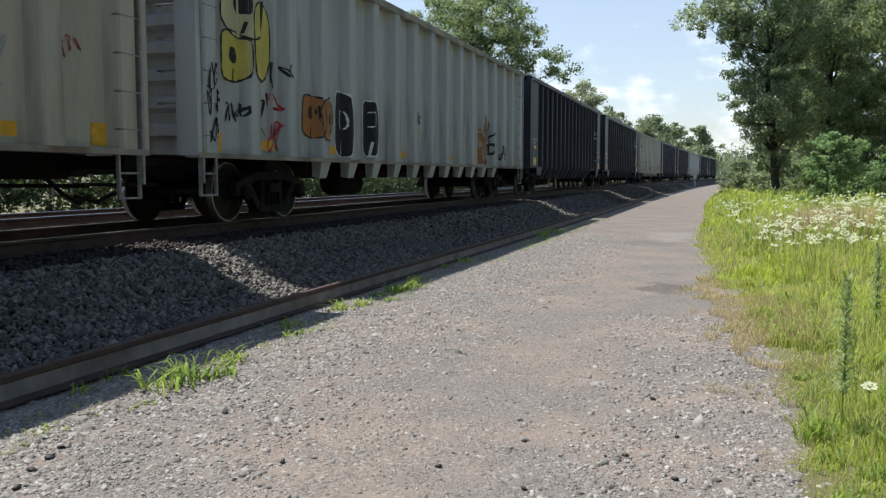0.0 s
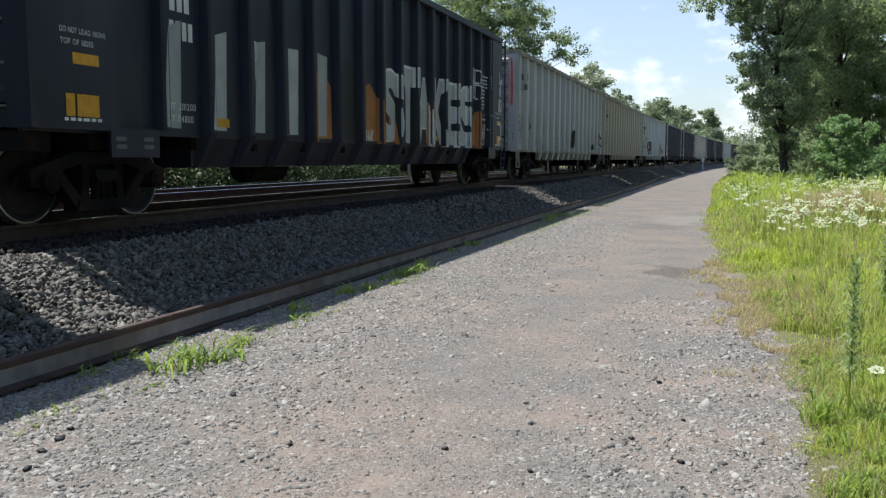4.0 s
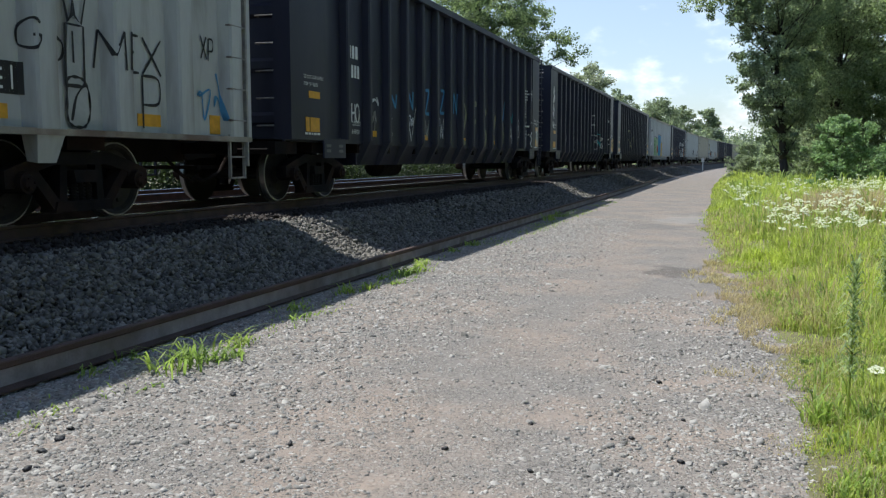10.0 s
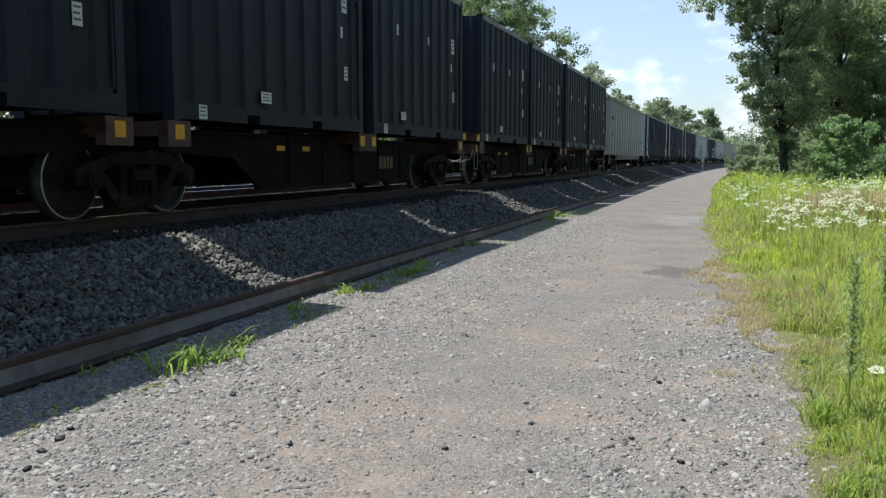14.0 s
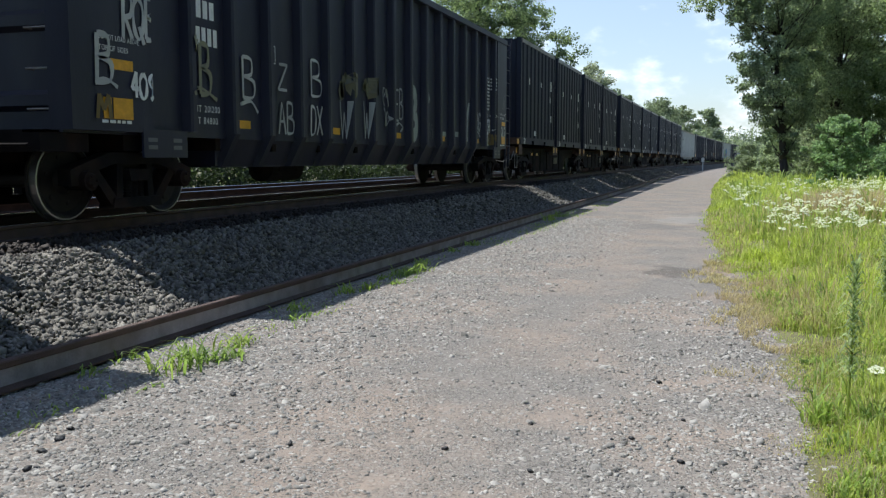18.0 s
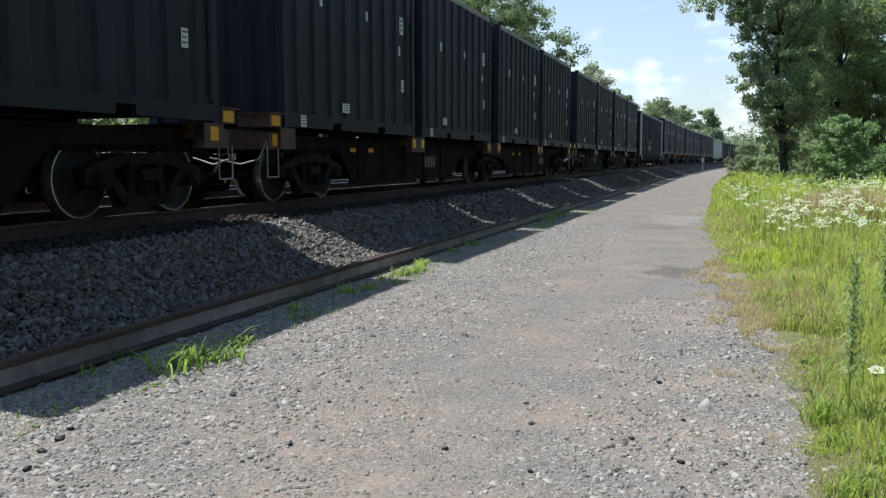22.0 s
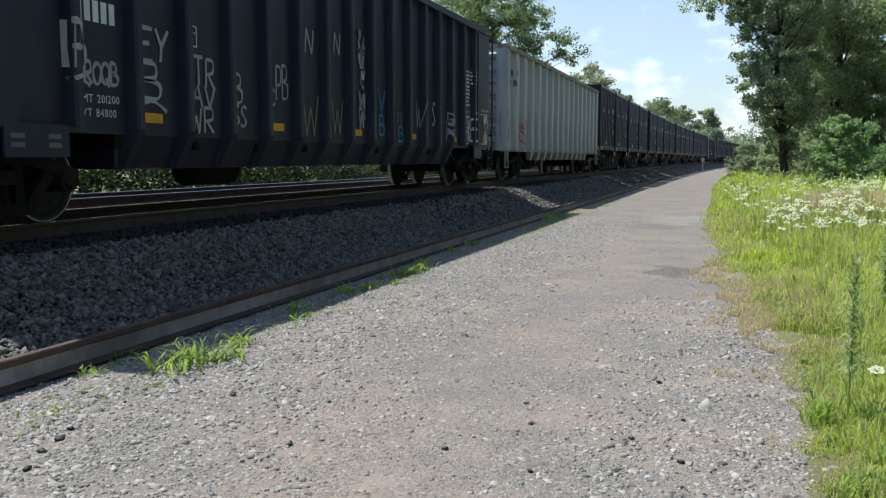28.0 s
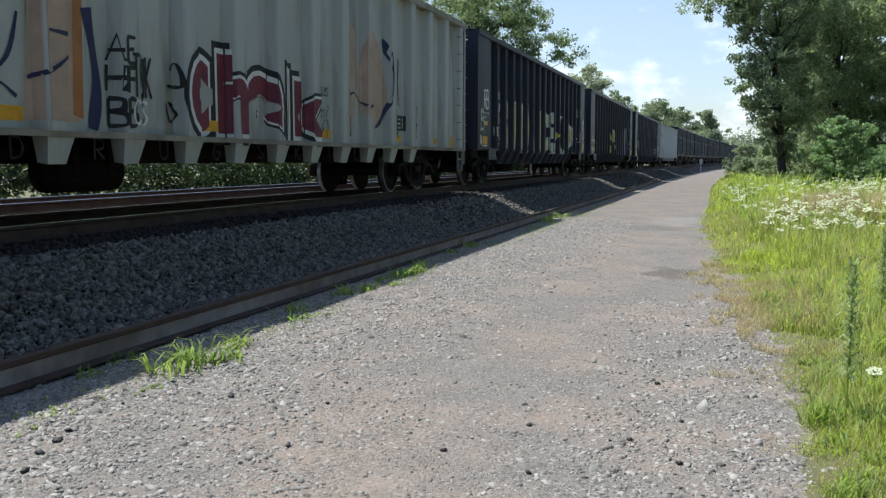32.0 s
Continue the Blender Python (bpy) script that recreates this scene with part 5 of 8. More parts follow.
def stencils(i, kind, car):
    """Car marks, weights and consolidated panels that every gondola carries."""
    style = "black" if kind == "black" else "white"
    ink = "white" if kind == "black" else "black"
    p = Paint(car, style, 100 + i)
    if style == "black":
        for k in range(4):
            p.fill([(-7.08 + k * 0.155, 2.60), (-6.97 + k * 0.155, 2.60), (-6.97 + k * 0.155, 2.84), (-7.08 + k * 0.155, 2.84)], ink)
        for k in range(5):
            p.fill([(-7.08 + k * 0.135, 2.24), (-6.985 + k * 0.135, 2.24), (-6.985 + k * 0.135, 2.48), (-7.08 + k * 0.135, 2.48)], ink)
        p.fresh()
        for a, b in (((-5.0, 2.20), (-4.82, 2.20)), ((-4.82, 2.20), (-4.82, 2.46)), ((-4.82, 2.46), (-5.0, 2.46)), ((-5.0, 2.46), (-5.0, 2.20))):
            p.stroke([a, b], 0.02, ink, 0.003, False)
        p.bars(-4.97, 2.36, 0.12, 0.03, 1, ink).bars(-4.96, 2.27, 0.10, 0.04, 1, ink)
        for e in (-8.72, 9.02):
            p.fresh()
            p.letters("DO NOT LOAD ABOVE", e - 0.32, e + 0.38, 2.04, 2.10, ink).letters("TOP OF SIDES", e - 0.32, e + 0.18, 1.92, 1.98, ink)
            p.bars(e - 0.30, 1.11, 0.62, 0.035, 1, ink)
        p.fresh()
        p.letters("LMT 201200", -7.10, -6.42, 1.34, 1.43, ink).letters("WT 84800", -7.10, -6.48, 1.18, 1.27, ink)
        p.fresh()
        p.bars(7.68, 3.05, 0.36, 0.05, 10, ink).bars(8.12, 3.05, 0.30, 0.05, 4, ink)
        p.fresh()
        p.letters("CAPY CG W COVER", 7.66, 8.44, 1.94, 2.01, ink).bars(7.66, 1.82, 0.5, 0.06, 1, ink).letters("EMPTY LOAD", 7.66, 8.12, 1.66, 1.72, ink).letters("ADJ BLOCK", 7.72, 8.2, 1.54, 1.60, ink)
        for e in (-8.22, -7.72, 8.12, 8.5):
            p.fresh()
            for z in (0.91, 0.82):
                p.g.add([(HALF + 0.008, e + dy, zz) for dy, zz in ((0, z), (0.18, z), (0.18, z + 0.05), (0, z + 0.05))], [(0, 1, 2, 3)], p.slot("smoke"))
        p.fresh()
        for a, b in (((7.66, 1.12), (7.94, 1.12)), ((7.94, 1.12), (7.94, 1.45)), ((7.94, 1.45), (7.66, 1.45)), ((7.66, 1.45), (7.66, 1.12)), ((7.80, 1.12), (7.80, 1.45))):
            p.stroke([a, b], 0.025, ink, 0.003, False)
    else:
        for k in range(4):
            p.fill([(-9.1 + k * 0.17, 3.40), (-8.99 + k * 0.17, 3.40), (-8.99 + k * 0.17, 3.62), (-9.1 + k * 0.17, 3.62)], "smoke")
            p.fresh()
        for k in range(4):
            p.fill([(-9.1 + k * 0.15, 3.08), (-9.0 + k * 0.15, 3.08), (-9.0 + k * 0.15, 3.28), (-9.1 + k * 0.15, 3.28)], "smoke")
        p.fresh()
        p.bars(-9.5, 1.86, 0.35, 0.05, 2, ink)
    p.done("stencils", "stencilled car marks and weights")
    if style == "white":
        q = Paint(car, style, 200 + i)
        q.fill([(5.36, 1.35), (5.82, 1.35), (5.82, 1.68), (5.36, 1.68)], "black", 0.0)
        for k in range(3):
            q.g.add([q.at(5.41, 1.58 - k * 0.09, 0.002), q.at(5.58, 1.58 - k * 0.09, 0.002), q.at(5.58, 1.61 - k * 0.09, 0.002), q.at(5.41, 1.61 - k * 0.09, 0.002)], [(0, 1, 2, 3)], q.slot("white"))
        q.stroke([(5.70, 1.40), (5.70, 1.64)], 0.03, "white", 0.003, False)
        q.done("data_panel", "small black and white data panel")


GRAFFITI = {}


def piece(n):
    def keep(fn):
        GRAFFITI[n] = fn
        return fn
    return keep


@piece(8)
def _(P):
    p = P("yellow rounded shapes outlined in black")
    p.bubble(-9.15, -8.55, 2.05, 2.85, "yellow").bubble(-9.1, -8.2, 2.75, 3.55, "cream").bubble(-8.5, -7.75, 2.1, 3.4, "yellow", hole=False)
    p.stroke([(-8.3, 3.5), (-8.2, 2.9), (-7.95, 3.4), (-8.1, 2.6)], 0.08, "black")
    p.done()
    p = P("orange and black throw-up letters")
    p.bubble(-6.65, -6.05, 1.35, 2.12, "orange").bubble(-6.2, -5.45, 1.33, 2.1, "orange").bubble(-5.35, -4.85, 1.03, 2.3, "black", "white").bubble(-4.05, -3.6, 1.05, 2.25, "black", "white")
    p.done()
    p = P("red and black tags")
    p.scrawl(-7.85, -7.4, 1.1, 2.05, "red", 0.05).scrawl(-9.75, -9.4, 1.15, 2.3, "black", 0.04).scrawl(-9.1, -8.6, 1.5, 1.8, "black").scrawl(-7.75, -7.25, 2.1, 2.55, "black", 0.04).scrawl(-8.15, -7.9, 1.15, 1.9, "black", 0.04)
    p.scrawl(4.6, 5.2, 1.05, 2.5, "orange", 0.12).scrawl(5.3, 6.0, 1.1, 2.4, "black", 0.08).scrawl(-1.2, -0.9, 1.9, 2.3, "black").scrawl(1.4, 1.8, 1.1, 1.9, "pale", 0.04).scrawl(7.0, 7.4, 1.2, 1.7, "black")
    p.done()


@piece(9)
def _(P):
    p = P("faint grey tags")
    p.scrawl(6.52, 6.92, 1.25, 2.3, "olive", 0.05).scrawl(7.78, 8.5, 1.2, 2.15, "pale", 0.045).scrawl(9.05, 9.5, 2.0, 2.25, "red", 0.02).scrawl(-9.5, -8.9, 1.6, 2.4, "navy", 0.05).scrawl(-8.0, -7.6, 1.2, 1.6, "pale").scrawl(-4.0, -3.3, 1.2, 1.9, "pale", 0.04)
    p.done()


@piece(10)
def _(P):
    p = P("dark blue throw-up letters edged white")
    p.bubble(8.1, 8.62, 2.2, 3.3, "navy", "white", width=0.05).bubble(9.41, 9.83, 2.26, 3.3, "navy", "white", width=0.05)
    p.done()
    p = P("black and red hand tags")
    p.hand("BB", -9.56, -9.22, 1.67, 2.18, "black", 0.05).hand("HN", -9.59, -9.29, 1.32, 1.56, "black", 0.04).hand("BB", -9.05, -8.8, 1.38, 1.79, "black", 0.045).hand("BOQB", -7.7, -7.0, 1.75, 2.12, "black", 0.04)
    p.hand("IZ", -7.97, -7.74, 1.11, 1.36, "black", 0.03).hand("BB", -6.72, -6.45, 1.18, 1.45, "black", 0.04).hand("BB", -6.3, -5.94, 1.2, 1.56, "black", 0.045).scrawl(-5.46, -4.64, 1.07, 1.32, "black", 0.035).hand("N", -3.88, -3.5, 1.45, 1.78, "pale", 0.03).hand("NE", -2.6, -2.14, 1.2, 1.53, "black", 0.03)
    p.stroke([(-5.15, 2.28), (-5.1, 1.95), (-4.7, 1.84)], 0.05, "black").stroke([(-5.17, 2.1), (-5.1, 1.93), (-4.95, 1.97)], 0.05, "black")
    p.fill(p.ring(-8.45, 1.95, 0.2, 0.27), "red", -0.002).fill(p.ring(-8.45, 1.95, 0.15, 0.22), "wall", 0.003).hand("SO", -9.03, -8.6, 1.75, 2.2, "red", 0.04).hand("KOR", -6.46, -5.95, 1.6, 2.0, "red", 0.03).scrawl(-6.4, -6.1, 2.1, 2.6, "pale", 0.02)
    p.scrawl(4.23, 4.76, 1.17, 2.13, "black", 0.04).hand("A", 5.52, 5.9, 1.8, 2.26, "black", 0.04).hand("BELIEVE", 7.35, 8.29, 1.18, 1.45, "black", 0.06).hand("EVE", 5.51, 6.08, 1.05, 1.34, "black", 0.05).scrawl(6.81, 7.35, 1.55, 2.17, "red", 0.025)
    p.stroke([(5.5, 1.4), (5.9, 1.4), (5.9, 1.7), (5.5, 1.7), (5.5, 1.4)], 0.04, "black", 0.004, False).stroke([(5.7, 1.4), (5.7, 1.7)], 0.03, "black", 0.004, False)
    p.hand("OYO", 8.84, 9.5, 1.5, 1.95, "red", 0.035).scrawl(7.63, 8.53, 1.5, 1.9, "red", 0.025).hand("KA", 8.9, 9.28, 1.32, 1.54, "white", 0.04).hand("B", 9.78, 9.95, 1.71, 2.06, "black", 0.04).hand("IN", 9.73, 9.98, 1.34, 1.62, "black", 0.04)
    p.hand("AA", -0.71, -0.27, 1.46, 1.76, "black", 0.07).stroke([(1.45, 1.2), (1.5, 2.0), (1.72, 1.2), (1.78, 2.0)], 0.09, "black").scrawl(0.3, 0.9, 1.5, 2.1, "cream", 0.05).scrawl(2.3, 3.2, 1.5, 2.3, "pale", 0.025)
    p.fill([(-10.0, 2.5), (-9.7, 2.45), (-9.66, 3.1), (-9.74, 3.95), (-10.0, 4.0)], "red")
    p.done()
    p = P("letters brushed on the rib feet")
    for k, ch in enumerate("DRUNKSKILL"):
        p.hand(ch, -4.93 + k * 1.206, -4.72 + k * 1.206, 0.72, 0.95, "black", 0.035)
    p.done()


@piece(11)
def _(P):
    p = P("brown and black ground of a large piece")
    for y0, y1, z1, ink in ((-3.1, -2.2, 2.3, "orange"), (-2.1, -1.1, 2.6, "black"), (-0.95, 0.0, 2.2, "orange"), (0.1, 1.0, 2.3, "black"), (0.55, 0.95, 1.9, "orange"), (1.2, 2.1, 2.4, "black"), (2.25, 3.15, 2.0, "black"), (2.9, 3.2, 2.1, "orange"), (3.4, 4.2, 2.0, "black"), (6.8, 7.5, 2.05, "orange")):
        p.fill([(y0, 1.0), (y1, 1.02), (y1 - 0.05, z1 - 0.3), ((y0 + y1) / 2, z1), (y0, z1 - 0.15)], ink, 0.0 if ink == "black" else 0.002)
    p.done()
    p = P("big silver letters edged in white")
    for ch, y0, y1, z1 in (("S", 0.16, 1.04, 2.55), ("T", 1.22, 2.14, 2.70), ("A", 2.28, 3.22, 2.54), ("K", 3.38, 4.28, 2.62), ("E", 4.45, 5.36, 2.60), ("S", 5.58, 6.66, 2.62)):
        p.block(ch, y0, y1, 1.06, z1, "silver", "white", 0.04)
    for k in range(5):
        p.fill([(-7.3 + k * 1.08, 1.1), (-6.75 + k * 1.08, 1.1), (-6.7 + k * 1.08, 2.5), (-7.2 + k * 1.08, 2.3 + 0.06 * k)], "silver" if k % 2 else "pale")
    p.done()
    p = P("white hand tags")
    p.hand("HAK", -0.66, -0.3, 1.0, 1.28, "white", 0.03).hand("I7", 7.79, 8.1, 1.3, 1.65, "white", 0.05).hand("BB", 6.85, 7.2, 2.4, 3.2, "white", 0.045).hand("8O", 9.05, 9.42, 2.13, 2.5, "white", 0.06).scrawl(9.0, 9.35, 1.3, 1.8, "white", 0.05).scrawl(9.1, 9.42, 2.6, 3.3, "white", 0.06)
    p.done()


@piece(12)
def _(P):
    p = P("blue throw-up letters edged in white")
    p.block("B", -8.78, -8.22, 1.72, 2.95, "blue", "white", 0.06).block("B", -7.62, -7.2, 1.78, 2.95, "blue", "white", 0.06)
    p.fill([(-7.8, 1.76), (-7.6, 1.76), (-7.6, 2.06), (-7.8, 2.06)], "blue").fill([(-6.5, 1.76), (-6.3, 1.76), (-6.3, 2.1), (-6.5, 2.1)], "blue")
    p.letters("LD LMT", -8.9, -8.35, 1.52, 1.60, "smoke").letters("LT WT", -8.9, -8.4, 1.36, 1.44, "smoke")
    p.done()
    p = P("green, brown, blue and yellow block letters edged in black")
    for y0, y1, z1, ink in ((-6.3, -4.95, 2.66, "lime"), (-4.93, -4.46, 2.66, "lime"), (-4.44, -3.72, 2.62, "lime"), (-3.7, -3.05, 2.62, "lime"), (-3.03, -2.42, 2.68, "lime"), (-2.36, -1.12, 2.96, "sky"), (-1.08, 0.24, 2.94, "sky"), (0.26, 1.45, 2.28, "gold")):
        p.fill([(y0, 1.04), (y1, 1.04), (y1, z1 - 0.06), ((y0 + y1) / 2, z1), (y0, z1 - 0.05)], ink)
        p.stroke([(y0, z1 - 0.02), ((y0 + y1) / 2, z1 + 0.05), (y1, z1 - 0.03)], 0.09, "black", 0.005)
        p.stroke([(y1, 1.05), (y1, z1 - 0.05)], 0.035, "black", 0.005, False)
    p.stroke([(-1.7, 1.2), (-1.75, 2.0), (-1.5, 2.8)], 0.16, "blue", 0.004).stroke([(-0.45, 1.3), (-0.5, 2.2), (-0.3, 2.7)], 0.14, "blue", 0.004).stroke([(-3.4, 1.2), (-3.35, 1.8), (-3.5, 2.5)], 0.10, "red", 0.004).stroke([(-4.7, 1.3), (-4.7, 2.4)], 0.06, "red", 0.004)
    for k, word in enumerate(("WISH", "YOU", "WERE", "HERE")):
        p.hand(word, -6.25, -5.55, 2.2 - k * 0.32, 2.42 - k * 0.32, "black", 0.025)
    p.done()
    p = P("small tags")
    p.hand("B", -9.5, -9.28, 1.85, 2.13, "black", 0.04).hand("X", -9.5, -9.3, 1.6, 1.75, "black", 0.03).hand("N", -9.5, -9.27, 1.21, 1.5, "black", 0.04).scrawl(1.7, 2.1, 1.2, 1.9, "black").scrawl(3.0, 3.4, 1.3, 2.0, "pale").hand("IZ", -7.75, -7.5, 1.05, 1.3, "black", 0.03).scrawl(-6.5, -6.35, 1.1, 1.5, "black", 0.03)
    p.done()


@piece(13)
def _(P):
    p = P("grey hand tags in the bays")
    p.scrawl(3.22, 3.48, 1.25, 1.97, "pale", 0.03).hand("PB", 3.48, 3.8, 1.55, 1.94, "pale", 0.055).hand("OOB", 3.46, 3.88, 1.15, 1.42, "pale", 0.05).stroke([(3.46, 1.45), (3.65, 1.55), (3.9, 1.42)], 0.045, "pale")
    p.hand("R", 4.26, 4.5, 1.55, 1.86, "pale", 0.04).scrawl(4.26, 4.5, 1.26, 1.55, "pale", 0.03).hand("PB", 4.54, 4.85, 1.58, 2.0, "pale", 0.055).hand("OOB", 4.57, 4.95, 1.12, 1.42, "pale", 0.05).stroke([(4.54, 1.5), (4.7, 1.57), (4.95, 1.45)], 0.045, "pale")
    p.hand("RB", 5.36, 5.8, 1.9, 2.4, "white", 0.06).stroke([(5.5, 1.88), (5.85, 1.84)], 0.05, "white", 0.004, False).scrawl(5.32, 5.76, 1.1, 1.8, "pale", 0.045).hand("PB", 6.44, 6.9, 1.95, 2.47, "white", 0.06).stroke([(6.6, 1.93), (7.0, 1.86)], 0.05, "white", 0.004, False).scrawl(6.4, 6.75, 1.26, 1.83, "pale", 0.045)
    p.hand("A", 7.85, 8.1, 1.45, 1.75, "white", 0.05).hand("PONY", 8.85, 9.3, 1.38, 1.68, "silver", 0.05).hand("PZ", 9.35, 9.6, 1.5, 1.99, "pale", 0.045).hand("H", 9.4, 9.62, 1.1, 1.4, "pale", 0.045)
    p.hand("B", -9.19, -8.95, 1.5, 2.1, "pale", 0.07).hand("N", -9.21, -9.0, 1.1, 1.44, "white", 0.05).hand("IZ", -8.38, -8.12, 1.17, 1.45, "silver", 0.045).hand("PB", -7.0, -6.42, 1.65, 2.19, "pale", 0.06).stroke([(-7.1, 1.6), (-6.8, 1.66), (-6.4, 1.55)], 0.045, "pale").scrawl(-5.83, -5.5, 1.31, 1.96, "olive", 0.05)
    p.done()
    p = P("dull cream sprayed letters fading out")
    for ch, y0, y1, z0, z1 in (("S", -3.5, -2.75, 1.1, 2.6), ("K", -2.45, -1.6, 1.12, 2.36), ("T", -1.5, -0.55, 1.25, 2.26)):
        p.hand(ch, y0, y1, z0, z1, "faded", 0.15).hand(ch, y0 + 0.05, y1 - 0.05, z0 + 0.08, z1 - 0.06, "olive", 0.09)
    p.done()


@piece(14)
def _(P):
    p = P("grey and white hand tags in the bays")
    p.hand("OQB", 8.86, 9.29, 1.39, 1.64, "gold", 0.05).hand("OB", 9.38, 9.6, 1.5, 1.95, "gold", 0.045).hand("IN", 9.38, 9.6, 1.12, 1.45, "gold", 0.045)
    p.scrawl(-6.05, -5.52, 1.26, 2.05, "pale", 0.045).scrawl(-5.57, -5.35, 1.15, 1.66, "pale", 0.03).stroke([(-5.28, 1.45), (-5.28, 1.75)], 0.04, "white", 0.004, False).scrawl(-5.0, -4.45, 1.08, 1.6, "slate", 0.04).scrawl(-4.95, -4.45, 1.6, 2.1, "smoke", 0.05)
    p.hand("WS", -3.92, -3.2, 1.55, 2.05, "pale", 0.06).hand("OR", -3.9, -3.2, 1.1, 1.55, "pale", 0.05).scrawl(-3.9, -3.3, 1.9, 2.25, "smoke", 0.09).hand("OQB", -2.85, -2.35, 1.3, 1.6, "white", 0.04).hand("Z", -2.85, -2.6, 1.6, 1.87, "white", 0.04).stroke([(-2.75, 2.45), (-2.6, 2.0), (-2.3, 2.15), (-2.45, 2.48)], 0.06, "pale")
    p.hand("OB", 0.46, 0.9, 1.6, 2.2, "lime", 0.04).hand("KE", 0.46, 0.9, 1.27, 1.6, "pale", 0.04).hand("RB", 1.68, 2.1, 1.9, 2.9, "pale", 0.05).hand("B", 2.7, 3.15, 1.2, 1.95, "pale", 0.05).scrawl(3.85, 4.15, 1.4, 2.15, "teal", 0.03).scrawl(4.85, 5.15, 1.3, 1.9, "pale", 0.03).scrawl(-9.15, -8.9, 1.9, 2.6, "white", 0.05).scrawl(-9.1, -8.8, 2.6, 3.6, "white", 0.06)
    p.done()
    p = P("yellow half letters beside the ribs")
    for y0, y1, z1 in ((-1.72, -1.18, 2.38), (-0.64, -0.22, 2.34)):
        p.fill(p.ring((y0 + y1) / 2 - 0.1, 1.46, (y1 - y0) / 2 + 0.06, 0.33), "gold").fill(p.ring((y0 + y1) / 2 - 0.08, z1 - 0.34, (y1 - y0) / 2 + 0.02, 0.36), "gold", 0.001)
    p.hand("OB", -1.62, -1.3, 1.58, 1.8, "black", 0.03).fill(p.ring(-1.58, 2.05, 0.07, 0.16), "black", 0.004)
    p.done()


@piece(15)
def _(P):
    p = P("faded cream sprayed letters")
    for ch, y0, y1, z0, z1 in (("2", 0.22, 0.74, 1.18, 2.2), ("F", 1.28, 1.85, 1.1, 2.2), ("S", 2.32, 2.85, 1.1, 2.15), ("Y", 3.42, 3.86, 1.2, 2.0)):
        p.hand(ch, y0, y1, z0, z1, "faded", 0.17)
    p.done()
    p = P("light blue, teal and white hand tags")
    p.hand("V", 4.5, 5.0, 1.9, 2.5, "sky", 0.07).hand("W", 5.56, 6.1, 1.85, 2.18, "teal", 0.06).hand("A", 5.6, 6.0, 1.22, 1.79, "white", 0.045).hand("B", 6.6, 7.0, 1.4, 2.0, "white", 0.055).hand("I8", 7.9, 8.4, 1.15, 1.65, "white", 0.06).scrawl(4.52, 4.9, 1.2, 1.85, "faded", 0.07).scrawl(9.0, 9.3, 1.2, 1.9, "white", 0.05)
    p.hand("SHO", -7.04, -6.46, 1.4, 1.75, "white", 0.05).stroke([(-6.05, 1.75), (-5.7, 1.9), (-5.52, 1.8), (-5.6, 1.95)], 0.07, "white").scrawl(-6.0, -5.6, 1.25, 1.7, "pale", 0.035).hand("S", -5.02, -4.72, 1.1, 1.6, "pale", 0.035).hand("N", -4.9, -4.45, 1.78, 2.07, "sky", 0.08)
    p.hand("N", -3.83, -3.4, 1.8, 2.19, "sky", 0.08).stroke([(-3.85, 1.75), (-3.6, 1.1), (-3.3, 1.85)], 0.04, "white", 0.004, False).scrawl(-3.85, -3.4, 1.45, 1.7, "white", 0.03).hand("Z", -2.68, -2.35, 1.75, 2.3, "sky", 0.08).hand("Z", -1.6, -1.2, 1.85, 2.4, "sky", 0.08).hand("N", -0.5, -0.1, 1.87, 2.4, "sky", 0.07).hand("W", -1.6, -1.25, 1.2, 1.7, "white", 0.03).hand("W", -2.68, -2.4, 1.2, 1.6, "pale", 0.03)
    p.done()


